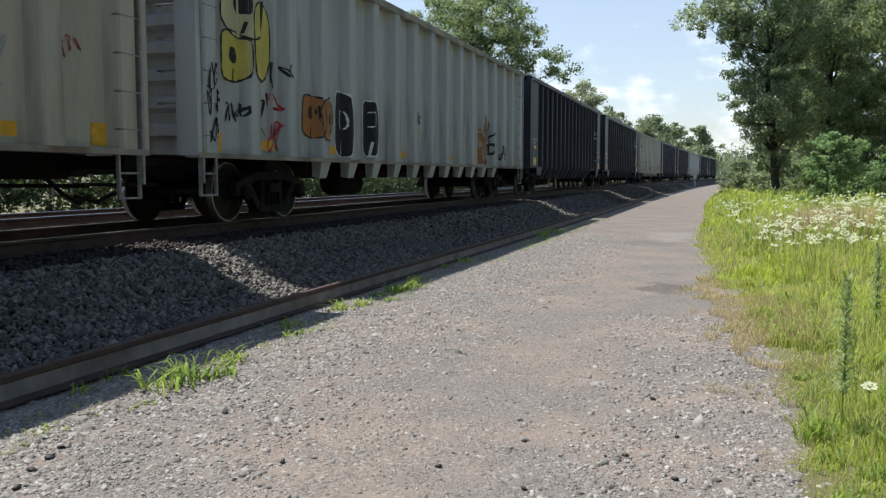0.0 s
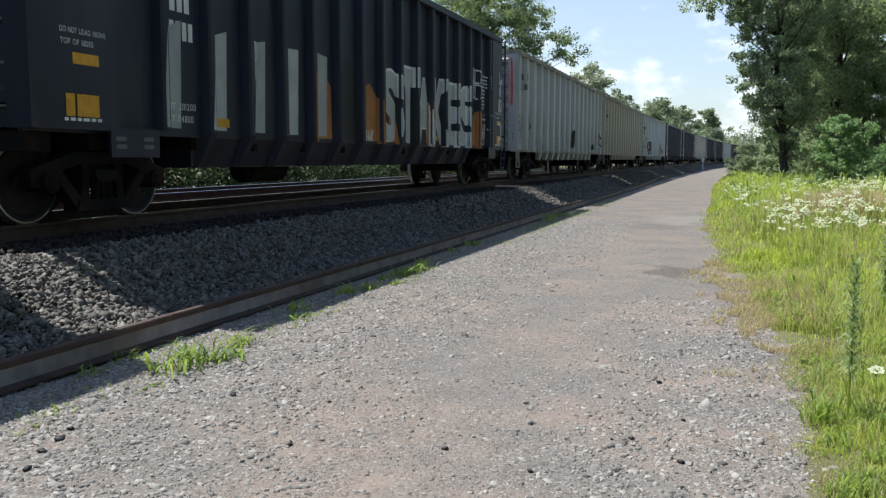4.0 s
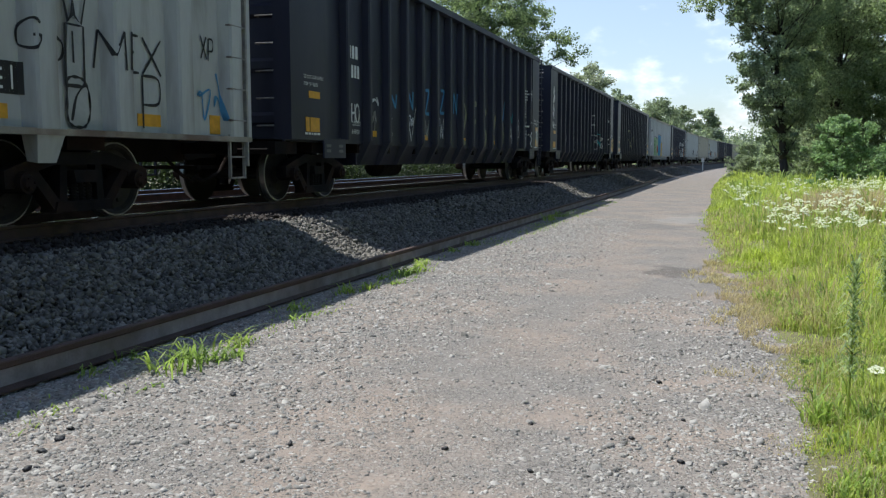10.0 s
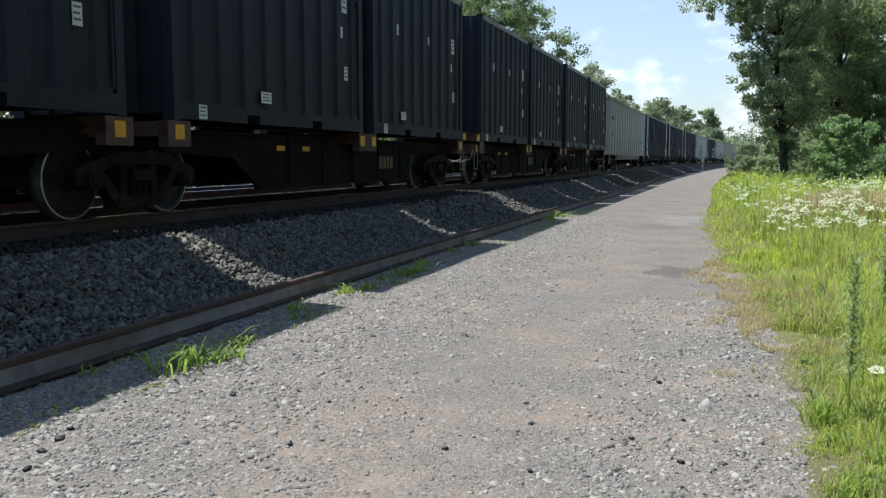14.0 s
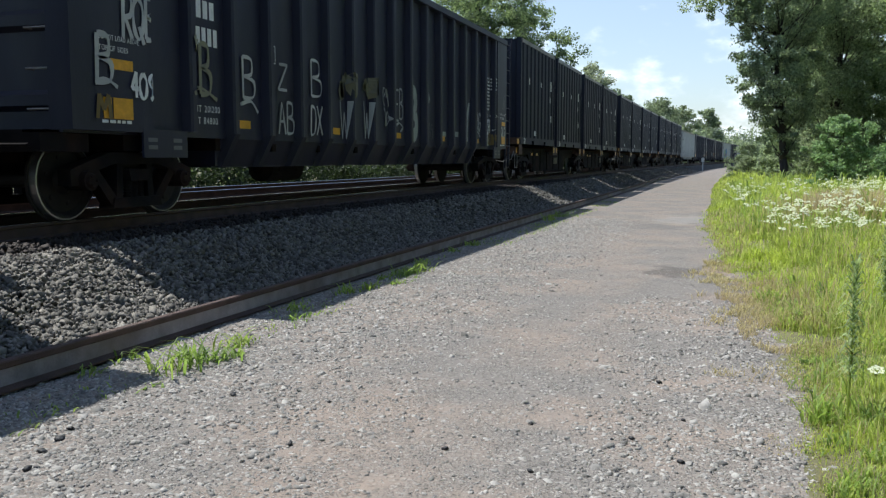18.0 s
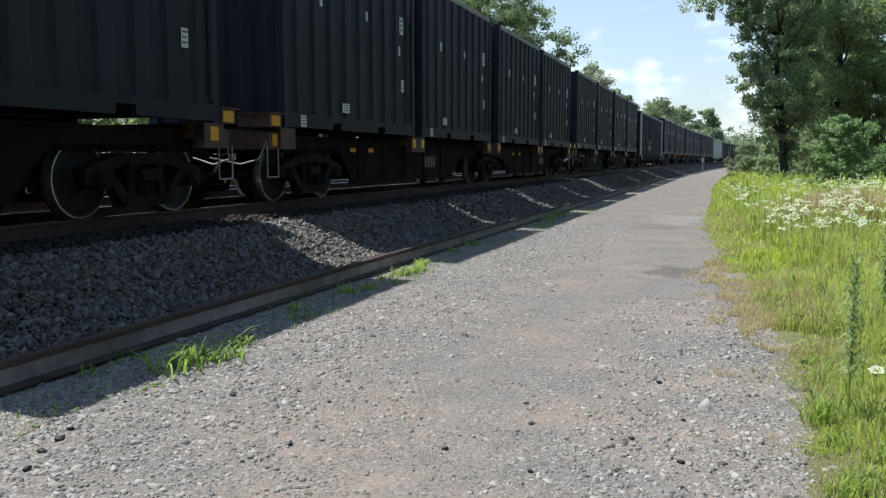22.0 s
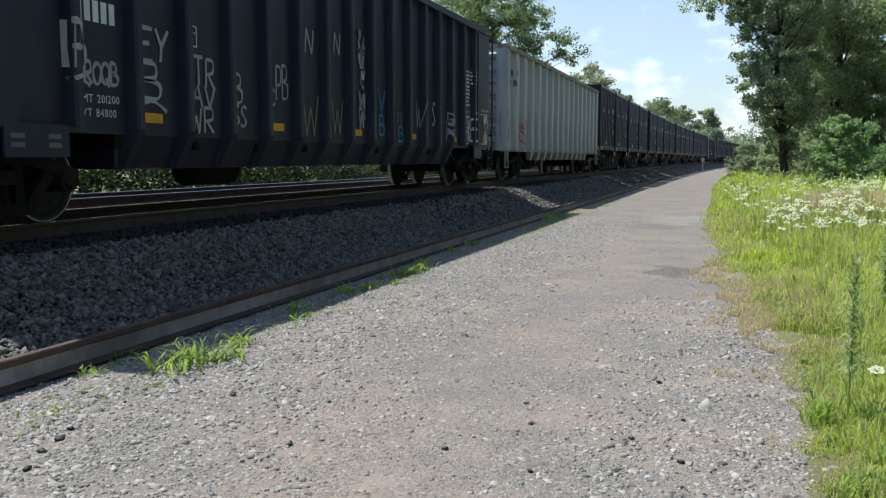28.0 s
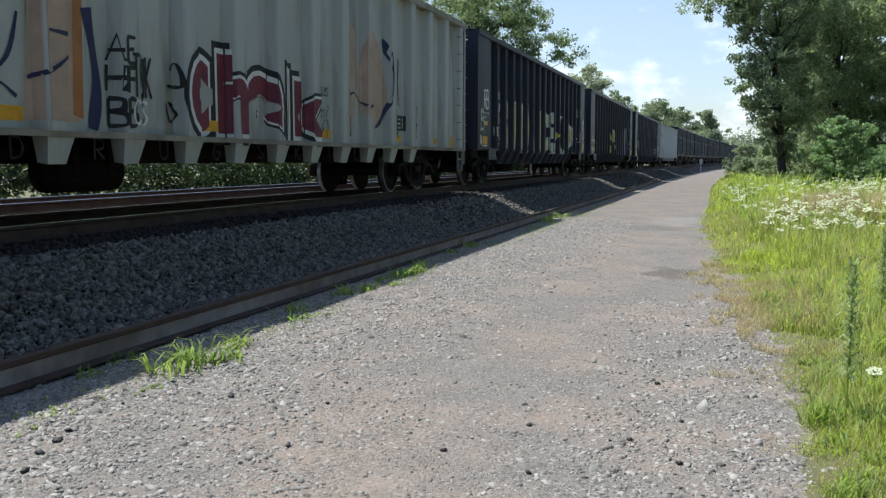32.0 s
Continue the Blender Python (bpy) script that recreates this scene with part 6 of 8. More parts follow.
@piece(16)
def _(P):
    p = P("violet forked shapes outlined in black")
    for y0, y1, zt in ((-6.6, -6.1, 2.6), (-5.38, -4.9, 2.55), (-4.1, -3.62, 2.6), (-2.84, -2.32, 2.57), (-1.5, -1.1, 2.52), (-0.25, 0.15, 2.53), (0.6, 1.1, 2.5), (1.82, 2.35, 2.57), (3.03, 3.55, 2.51), (4.3, 4.8, 2.58), (6.82, 7.22, 2.51)):
        w, m = y1 - y0, (y0 + y1) / 2
        inner = "purple" if y0 < 4 else "pale"
        y0 += w * 0.12
        p.bubble(y0, y1, 1.03, 1.62, inner, hole=False)
        body = [(y0 + w * 0.02, 1.5), (y1 - w * 0.15, 1.5), (y1 - w * 0.12, zt - 0.35), (y0 + w * 0.05, zt - 0.35)]
        p.fill(body, inner, 0.004)
        p.stroke(body + body[:1], 0.045, "black", 0.007, False)
        p.stroke([(m - w * 0.05, zt - 0.42), (m - w * 0.05, 1.75)], 0.035, "black", 0.008, False)
        p.stroke([(m - w * 0.2, 1.12), (m, 1.38), (m + w * 0.32, 1.52)], 0.045, "black", 0.008)
        p.stroke([(y0 - w * 0.02, zt), (y0 + w * 0.18, zt - 0.33), (m - w * 0.05, zt - 0.25), (m, zt), (m + w * 0.05, zt - 0.25), (y1 - w * 0.2, zt - 0.33), (y1 + w * 0.02, zt)], 0.045, "black", 0.007, False)
    p.done()
    p = P("black hand tags and a sketched outline")
    for k, ch in enumerate("ACG"):
        p.hand(ch, 4.85 + k * 0.68, 5.05 + k * 0.68, 1.82, 2.12, "black", 0.035)
    p.hand("O", 6.65, 6.88, 1.75, 2.0, "black", 0.04).hand("MEX", 7.31, 8.6, 1.74, 2.18, "black", 0.04).hand("P", 8.11, 8.6, 1.06, 1.7, "black", 0.04).scrawl(9.32, 9.95, 1.24, 1.96, "sky", 0.045).hand("XP", 9.43, 9.75, 2.05, 2.35, "black", 0.03)
    p.stroke([(0.1, 1.15), (0.12, 1.95), (0.5, 1.9), (0.62, 1.35), (0.7, 1.95), (0.95, 1.85), (1.1, 1.6)], 0.10, "black", 0.009).fill(p.ring(1.22, 1.42, 0.09, 0.13), "black", 0.009).stroke([(0.55, 1.2), (0.85, 1.3), (1.1, 1.2)], 0.07, "black", 0.009)
    p.stroke([(-9.2, 2.3), (-8.95, 2.0), (-8.7, 2.12), (-8.45, 1.98), (-8.1, 2.25)], 0.06, "black").stroke([(-8.75, 2.0), (-8.9, 1.7), (-8.78, 1.55), (-8.6, 1.7), (-8.72, 2.0)], 0.05, "black").stroke([(-9.1, 2.0), (-9.0, 1.75), (-8.95, 2.0)], 0.06, "black").hand("VENOS", -9.15, -8.5, 1.32, 1.5, "black", 0.05)
    p.hand("SB", -7.88, -7.3, 1.85, 2.2, "black", 0.06).hand("ERR", -7.9, -7.2, 1.55, 1.85, "black", 0.05).hand("WO", -7.85, -7.35, 1.3, 1.52, "black", 0.05).stroke([(-6.0, 1.5), (-5.8, 1.62), (-5.66, 1.78)], 0.04, "black").stroke([(-6.0, 1.72), (-5.85, 1.6)], 0.04, "black", 0.004, False)
    p.done()


@piece(20)
def _(P):
    p = P("tall pale letters, one to each bay")
    p.block("B", 1.22, 1.76, 1.1, 2.36, "faint", "faint", 0.01).block("I", 2.3, 2.48, 1.08, 1.9, "faint", "faint", 0.01).fill(p.ring(2.42, 2.14, 0.16, 0.17), "faint").block("L", 3.34, 3.82, 1.28, 1.72, "faint", "faint", 0.01).block("L", 4.4, 4.88, 1.30, 1.78, "faint", "faint", 0.01).block("Y", 5.40, 5.94, 1.18, 2.22, "faint", "faint", 0.01)
    p.done()
    p = P("white hand tags and yellow scrawl")
    p.hand("RG", 6.50, 7.05, 1.52, 2.0, "silver", 0.08).stroke([(6.45, 1.44), (6.75, 1.47), (7.0, 1.33)], 0.07, "silver").hand("CH", 7.66, 8.05, 1.45, 1.85, "white", 0.07).hand("OXEM", 7.62, 8.3, 1.14, 1.45, "brownish", 0.06).hand("OLO", 8.82, 9.3, 1.40, 1.68, "silver", 0.06).scrawl(2.5, 2.8, 1.18, 1.58, "smoke", 0.02).scrawl(5.62, 5.95, 1.3, 1.85, "smoke", 0.02)
    p.hand("EB", 0.3, 0.78, 1.55, 2.2, "pale", 0.05).stroke([(0.3, 1.4), (0.55, 1.48), (0.76, 1.38), (0.6, 1.3)], 0.06, "pale").scrawl(8.9, 9.3, 2.2, 2.7, "smoke", 0.02)
    p.hand("RQB", -8.65, -8.02, 2.12, 2.62, "silver", 0.07).hand("B", -9.12, -8.82, 1.55, 2.08, "pale", 0.08).stroke([(-9.12, 1.54), (-8.95, 1.6), (-8.75, 1.52)], 0.06, "pale").hand("409", -8.52, -8.06, 1.42, 1.72, "white", 0.06).hand("M", -9.12, -8.86, 1.15, 1.42, "brownish", 0.07)
    p.hand("YB", -7.22, -6.62, 1.6, 2.28, "faded", 0.08).stroke([(-7.25, 1.56), (-6.9, 1.66), (-6.5, 1.52)], 0.07, "faded").hand("B", -5.85, -5.45, 1.6, 2.2, "silver", 0.06).stroke([(-5.9, 1.5), (-5.6, 1.56), (-5.4, 1.4)], 0.06, "silver").hand("Z", -4.8, -4.45, 1.8, 2.2, "pale", 0.05).hand("AB", -4.78, -4.25, 1.1, 1.6, "pale", 0.05)
    p.hand("B", -3.66, -3.2, 1.75, 2.36, "silver", 0.05).hand("DX", -3.68, -3.2, 1.12, 1.62, "silver", 0.05).scrawl(-2.5, -1.95, 1.85, 2.3, "olive", 0.12).scrawl(-1.4, -0.8, 1.93, 2.3, "olive", 0.11).hand("W", -2.5, -2.1, 1.1, 1.8, "pale", 0.035).hand("W", -1.42, -1.08, 1.08, 1.8, "pale", 0.035).scrawl(-0.4, -0.1, 1.4, 2.2, "pale", 0.03)
    p.done()


@piece(26)
def _(P):
    p = P("grey and white hand tags in the bays")
    p.hand("PB", -7.32, -6.95, 1.7, 2.2, "pale", 0.08).hand("ROQB", -7.0, -6.42, 1.55, 1.8, "pale", 0.05).stroke([(-7.3, 1.56), (-7.1, 1.62), (-6.9, 1.52)], 0.05, "pale").hand("EY", -6.05, -5.45, 1.9, 2.3, "pale", 0.06).hand("B", -6.05, -5.6, 1.42, 1.87, "pale", 0.07).stroke([(-6.1, 1.36), (-5.8, 1.42), (-5.52, 1.3)], 0.07, "pale")
    p.hand("TR", -4.92, -4.42, 1.68, 2.06, "pale", 0.05).hand("AV", -5.0, -4.4, 1.4, 1.7, "pale", 0.05).hand("WR", -5.02, -4.45, 1.06, 1.4, "pale", 0.045).hand("B", -3.96, -3.7, 1.5, 1.92, "pale", 0.05).hand("SS", -3.98, -3.6, 1.18, 1.48, "pale", 0.05).hand("C", -2.9, -2.72, 1.54, 1.78, "pale", 0.035).hand("PB", -2.74, -2.32, 1.65, 2.18, "pale", 0.045)
    p.hand("N", -1.74, -1.38, 2.5, 2.9, "pale", 0.05).hand("W", -1.86, -1.2, 1.1, 1.8, "faded", 0.045).hand("N", -0.62, -0.3, 2.58, 2.96, "pale", 0.045).hand("W", -0.74, -0.2, 1.14, 1.75, "faded", 0.04).scrawl(0.5, 0.8, 1.31, 3.2, "silver", 0.05).hand("V", 1.42, 1.9, 1.7, 2.1, "sky", 0.05).hand("B", 1.5, 1.8, 1.2, 1.6, "sky", 0.05).hand("B", 2.55, 2.9, 1.08, 1.4, "sky", 0.05).scrawl(2.5, 2.9, 1.45, 1.9, "smoke", 0.04)
    p.hand("W", 3.65, 4.1, 1.4, 2.0, "pale", 0.045).hand("S", 4.8, 5.05, 1.5, 2.06, "white", 0.04).scrawl(5.9, 6.2, 1.2, 1.9, "pale", 0.03).hand("KE", 7.8, 8.3, 1.2, 1.8, "white", 0.05).scrawl(8.9, 9.3, 1.15, 2.0, "white", 0.05)
    p.done()


@piece(27)
def _(P):
    p = P("tall yellow half letters between the ribs")
    for y0, y1, z1 in ((-4.88, -4.32, 2.3), (-3.8, -3.26, 2.42), (-2.68, -2.2, 2.5), (-1.6, -1.05, 2.6)):
        p.fill(p.ring((y0 + y1) / 2 - 0.08, 1.42, (y1 - y0) / 2 + 0.06, 0.34), "yellow").fill(p.ring((y0 + y1) / 2 - 0.08, z1 - 0.42, (y1 - y0) / 2 + 0.03, 0.44), "yellow", 0.001)
        p.stroke([(y0 + 0.1, 1.3), (y0 + 0.22, 1.5), (y0 + 0.1, 1.7)], 0.035, "black", 0.006).stroke([(y0 + 0.08, 1.9), (y0 + 0.2, 2.05), (y0 + 0.1, 2.25)], 0.03, "black", 0.006)
    p.fill([(-0.6, 1.08), (-0.38, 1.08), (-0.36, 1.75), (0.05, 1.85), (0.1, 2.3), (-0.1, 2.62), (-0.6, 2.5)], "cream").hand("S", -0.3, -0.05, 1.85, 2.0, "black", 0.025)
    p.done()
    p = P("green cloud with black writing")
    p.fill([(-6.1, 1.06), (-5.3, 1.06), (-5.26, 2.1), (-5.35, 2.6), (-5.7, 2.78), (-6.1, 2.6)], "lime")
    for k, word in enumerate(("WISH", "YOU", "WERE", "HERE")):
        p.hand(word, -6.05, -5.42, 2.12 - k * 0.30, 2.34 - k * 0.30, "black", 0.04)
    p.fill(p.ring(0.55, 1.55, 0.38, 0.48), "lime").fill(p.ring(0.6, 2.15, 0.3, 0.4), "lime", 0.001)
    for k, word in enumerate(("AND", "THEM")):
        p.hand(word, 0.22, 0.72, 1.72 - k * 0.34, 1.95 - k * 0.34, "black", 0.045)
    p.done()
    p = P("white and violet piece")
    for y0, y1, z1 in ((2.2, 3.1, 2.7), (3.36, 4.18, 2.85), (4.44, 5.3, 2.9), (5.6, 6.45, 2.95)):
        p.fill([(y0, 1.06), (y1, 1.06), (y1 - 0.02, 1.75), ((y0 + y1) / 2, 1.95), (y0, 1.8)], "purple", 0.002)
        p.fill([(y0, 1.7), (y1, 1.7), (y1 - 0.06, z1 - 0.3), ((y0 + y1) / 2, z1), (y0 + 0.04, z1 - 0.1)], "pale", 0.0)
        p.stroke([(y0 + 0.03, 1.1), (y0 + 0.02, z1 - 0.15)], 0.035, "white", 0.004)
        p.stroke([((y0 + y1) / 2 + 0.15, 1.15), ((y0 + y1) / 2 + 0.1, 1.9), ((y0 + y1) / 2 + 0.25, 2.5)], 0.03, "maroon", 0.004)
    p.done()
    p = P("white hand tags")
    p.hand("7", -9.15, -8.92, 1.25, 1.75, "white", 0.06).hand("IZ", -8.34, -8.12, 1.57, 1.8, "white", 0.045).hand("HN", -8.36, -8.1, 1.2, 1.44, "white", 0.06).scrawl(-7.2, -6.5, 1.5, 2.1, "slate", 0.05).hand("KB", -7.72, -7.45, 0.78, 1.0, "silver", 0.05).hand("IZ", -0.46, -0.22, 1.08, 1.32, "white", 0.035)
    p.hand("RE", 1.32, 1.8, 1.72, 2.02, "white", 0.06).hand("NCE", 1.28, 1.8, 1.08, 1.45, "white", 0.06).hand("CT", 1.3, 1.8, 2.15, 2.5, "white", 0.05).hand("PB", 8.85, 9.35, 2.25, 2.75, "pale", 0.06).hand("A", 9.2, 9.42, 1.2, 1.7, "silver", 0.05).scrawl(8.85, 9.2, 1.35, 1.62, "slate", 0.04)
    p.done()


@piece(28)
def _(P):
    p = P("tall yellow block letters edged in white")
    for ch, y0, y1, z1 in (("S", -6.0, -5.45, 2.6), ("U", -5.0, -4.34, 2.58), ("N", -4.0, -3.30, 2.55), ("D", -3.0, -2.26, 2.60), ("A", -1.88, -1.30, 2.52), ("N", -0.84, -0.20, 2.50), ("C", 0.28, 0.90, 2.55), ("E", 1.34, 1.95, 2.55), ("K", 3.48, 4.05, 2.50), ("I", 4.42, 4.85, 2.45), ("D", 5.40, 6.12, 2.50)):
        p.block(ch, y0, y1, 1.06, z1, "yellow", "white", 0.06)
    star = [(2.45, 1.06), (2.75, 1.08), (2.8, 1.5), (3.12, 1.75), (2.8, 1.9), (2.55, 2.3), (2.42, 1.8)]
    p.fill(star, "yellow", 0.004).stroke(star + star[:1], 0.05, "white", 0.006, False)
    p.fill(p.ring(4.66, 2.86, 0.2, 0.26), "white", 0.002).fill(p.ring(4.66, 2.86, 0.14, 0.2), "yellow", 0.006)
    p.fill(p.ring(6.78, 2.2, 0.22, 0.5), "white", 0.002).fill(p.ring(6.78, 2.2, 0.16, 0.43), "yellow", 0.006).fill(p.ring(6.68, 1.45, 0.2, 0.2), "white", 0.002).fill(p.ring(6.68, 1.45, 0.15, 0.15), "yellow", 0.006)
    p.done()
    p = P("white hand tags")
    p.hand("RB", -8.86, -8.3, 2.2, 2.72, "white", 0.07).hand("B", -9.22, -8.8, 1.6, 2.15, "silver", 0.08).stroke([(-9.24, 1.54), (-9.0, 1.62), (-8.75, 1.5)], 0.06, "silver").hand("N", -9.25, -9.08, 1.15, 1.42, "white", 0.05).hand("QB", -7.26, -6.52, 1.78, 2.3, "silver", 0.08).hand("LLYCRG", -7.30, -6.52, 1.45, 1.72, "white", 0.05)
    p.hand("CH", 7.66, 8.25, 1.5, 1.92, "white", 0.07).hand("JEL", 8.82, 9.3, 2.2, 2.6, "white", 0.06).hand("GS", 8.82, 9.15, 1.42, 1.66, "silver", 0.05).hand("8", 9.2, 9.42, 1.75, 2.15, "white", 0.06).hand("H", 9.2, 9.42, 1.22, 1.65, "white", 0.06).scrawl(0.35, 0.75, 1.5, 2.1, "smoke", 0.02)
    p.done()


@piece(29)
def _(P):
    p = P("maroon throw-up letters with a white edge and a black rim")
    p.blocks([("C", -2.02, -1.38, 1.08, 2.08), ("h", -1.16, -0.58, 1.08, 2.2), ("e", -0.42, 0.42, 1.08, 2.0), ("l", 0.62, 0.92, 1.10, 2.12), ("k", 1.12, 1.92, 1.10, 2.02)], "maroon", "white", 0.05, "black")
    p.done()
    p = P("peach rounded shapes outlined in blue-black")
    p.fill([(2.95, 1.2), (3.3, 1.1), (3.6, 1.7), (3.65, 3.2), (3.1, 3.3)], "peach").fill(p.ring(4.4, 2.3, 0.65, 0.95), "peach", 0.001).stroke([(3.05, 1.65), (3.5, 2.0), (4.0, 1.75), (4.5, 2.1)], 0.06, "navy", 0.006).stroke([(5.0, 3.2), (5.22, 2.4), (4.95, 1.6), (4.4, 1.3)], 0.12, "navy", 0.006)
    p.fill([(-4.7, 1.12), (-3.9, 1.12), (-3.85, 2.3), (-4.2, 2.7), (-4.6, 2.6)], "peach").fill([(-4.0, 1.2), (-3.82, 1.15), (-3.8, 2.7), (-3.98, 2.6)], "orange", 0.002).stroke([(-3.7, 1.05), (-3.62, 1.6), (-3.75, 2.4)], 0.2, "navy", 0.003)
    p.stroke([(-4.65, 1.55), (-4.3, 1.75), (-4.1, 2.0), (-4.5, 2.05)], 0.05, "navy", 0.006).stroke([(-5.35, 1.9), (-5.2, 1.55), (-4.9, 1.75), (-4.75, 2.2)], 0.06, "navy").stroke([(-5.4, 1.3), (-5.1, 1.5), (-4.8, 1.35)], 0.05, "navy").bubble(-7.4, -6.6, 1.2, 2.4, "peach", "navy", hole=False)
    p.done()
    p = P("black, grey and white hand tags")
    p.hand("AE", -3.46, -3.1, 1.85, 2.15, "black", 0.05).hand("HF", -3.48, -3.1, 1.5, 1.8, "black", 0.06).hand("BB", -3.46, -3.12, 1.1, 1.42, "black", 0.06).hand("TUUK", -3.2, -2.62, 1.45, 1.95, "black", 0.045).hand("COS", -3.2, -2.72, 1.14, 1.42, "white", 0.04).scrawl(-2.35, -2.15, 1.2, 2.1, "black", 0.04)
    p.hand("ZUS", 2.0, 2.4, 1.85, 2.0, "black", 0.03).scrawl(2.05, 2.4, 1.1, 1.8, "smoke", 0.03).hand("B", 3.0, 3.3, 1.15, 1.5, "black", 0.04).hand("MIK", 5.55, 5.95, 1.9, 2.9, "black", 0.035).scrawl(5.5, 5.9, 1.2, 1.8, "black", 0.03).scrawl(6.75, 7.1, 1.2, 2.0, "black", 0.03).hand("OB", 7.95, 8.3, 1.2, 1.7, "olive", 0.03).scrawl(9.2, 9.5, 1.2, 1.8, "black", 0.02).scrawl(8.0, 8.3, 1.9, 2.1, "red", 0.03)
    p.done()
    p = P("letters brushed on the rib feet")
    for k, ch in enumerate("DRUGSKILL"):
        p.hand(ch, -4.93 + k * 1.206, -4.72 + k * 1.206, 0.72, 0.95, "black", 0.035)
    p.done()


def plain_tags(P, style, seed):
    """A few small tags on a car that is only seen far off or in passing."""
    r = random.Random(seed)
    p = P("small tags along the side")
    for k in range(7):
        y = -9.6 + k * 2.75 + r.uniform(-0.5, 0.5)
        if style == "black":
            y = (round(y / 1.05) + 0.5) * 1.05 - 0.3
        p.scrawl(y, y + 0.55, 1.2, r.uniform(1.6, 2.4), r.choice(("white", "pale", "teal") if style == "black" else ("black", "pale", "red")), 0.035)
    p.done()


for number, (kind, car, mid) in enumerate(CARS):
    if kind == "flat":
        continue
    style = "black" if kind == "black" else "white"
    stencils(number, kind, car)
    count = [0]

    def P(label, car=car, style=style, number=number, count=count):
        count[0] += 1
        paint = Paint(car, style, number * 31 + count[0])
        paint.back = FORWARD_SET if style == "white" and number != 8 else 0.0
        finish = paint.done
        paint.done = lambda name="graffiti": finish(name, label)
        return paint
    if number in GRAFFITI:
        GRAFFITI[number](P)
    else:
        plain_tags(P, style, number)

# ---- plants ----
def leaf_cloud(centres, radii, per, size, squash=0.7):
    """Leaf quads filling loose lumps: one small bent blade each."""
    c = np.repeat(np.asarray(centres, float), per, axis=0)
    r = np.repeat(np.asarray(radii, float), per)
    n = len(c)
    d = np.clip(rng.normal(size=(n, 3)), -1.6, 1.6) * 0.46
    d[:, 2] *= squash
    p = c + d * r[:, None]
    s = size * rng.uniform(0.55, 1.35, n)
    rot = rotations(n, 1.2)
    base = np.array([(-0.5, 0, 0), (0, -0.34, 0.12), (0.58, 0, -0.08), (0, 0.34, 0.12)])
    v = np.einsum("nij,kj->nki", rot, base) * s[:, None, None] + p[:, None, :]
    f = np.array([(0, 1, 2), (0, 2, 3)])[None] + (np.arange(n) * 4)[:, None, None]
    return v.reshape(-1, 3), f.reshape(-1, 3)


def tree(x, y, z, outline, material, leaves, label, size=0.2, seed=1, trunk_r=0.28, lumps=150, category="tree", lump=0.55, lean=(0, 0), name="tree", extra=()):
    """A tapered trunk, limbs, and a crown of many small lumps; outline gives the crown's reach at each height."""
    r = random.Random(seed)
    t = tagged(new(name), label, category, "bushes" if category == "bush" else "trees")
    t.location = (x, y, z)
    height = outline[-1][0]
    zs, rs = [p[0] for p in outline], [p[1] for p in outline]
    g = Geo()
    prev, pr = Vector((0, 0, -0.3)), trunk_r * 1.25
    joints = []
    for i in range(1, 11):
        f = i / 10
        q = Vector((lean[0] * f + r.uniform(-0.15, 0.15), lean[1] * f + r.uniform(-0.15, 0.15), height * 0.92 * f))
        qr = trunk_r * (1 - 0.88 * f)
        g.tube(prev, q, pr, 9, qr)
        prev, pr = q, qr
        joints.append((q, qr))
    centres, radii = [], []
    area = np.cumsum([max(0.05, np.interp(h, zs, rs)) for h in np.linspace(zs[0], height, 200)])
    for i in range(lumps):
        h = zs[0] + (height - zs[0]) * np.searchsorted(area, r.random() * area[-1]) / 200
        reach = float(np.interp(h, zs, rs))
        a = r.uniform(0, 2 * math.pi)
        wob = 1 + 0.35 * math.sin(3 * a + seed) * math.sin(h * 0.9 + seed * 2)
        out = reach * r.random() ** 0.55 * wob
        j = joints[max(0, min(9, int(h / height * 10)))][0]
        centres.append(Vector((j.x + math.cos(a) * out, j.y + math.sin(a) * out, h)))
        radii.append(r.uniform(0.6, 1.3) * lump * (0.6 + 0.4 * min(1.0, reach / 2)))
    for c, rad in extra:
        for i in range(14):
            centres.append(Vector(c) + Vector((r.gauss(0, 1), r.gauss(0, 1), r.gauss(0, 0.6))) * rad * 0.5)
            radii.append(lump * r.uniform(0.6, 1.2))
    for i, c in enumerate(centres):
        if i % 7 == 0:
            root = joints[max(0, min(9, int(c.z / height * 10) - 2))]
            mid = (root[0] + c) / 2 + Vector((0, 0, -0.25))
            g.tube(root[0], mid, root[1] * 0.3 + 0.01, 6, 0.022 * trunk_r / 0.28)
            g.tube(mid, c, 0.022 * trunk_r / 0.28, 5, 0.006)
    part("trunk", g, M_BARK, t, "grey-brown trunk with limbs", smooth=True)
    v, fa = leaf_cloud(centres, radii, max(1, leaves // len(centres)), size)
    part("crown", mesh_np("crown", v, fa, material), None, t, "leafy crown with gaps")
    return t


# woods right of the path
tree(2.75, 46, 0.3, [(1.2, 0.7), (3, 1.3), (5, 1.9), (6.5, 1.8), (8.5, 2.4), (10.2, 3.4), (11.5, 3.2), (13, 0.8)], M_LEAF_A, 56000, "tall slender poplar at the edge of the woods", 0.125, 3, 0.20, 520, lump=0.45, lean=(-1.2, 0),
     extra=[((-3.9, 0, 9.2), 1.2), ((-2.9, -0.5, 8.9), 1.2), ((-2.2, -1, 8.2), 0.9), ((-1.9, 0, 5.6), 0.8), ((-1.6, 0, 4.0), 0.6)])
tree(5.3, 50, 0.3, [(0.4, 2.4), (6, 2.8), (9, 2.9), (12.5, 0.8)], M_LEAF_A, 64000, "dense green tree in the woods", 0.125, 4, 0.2, 520)
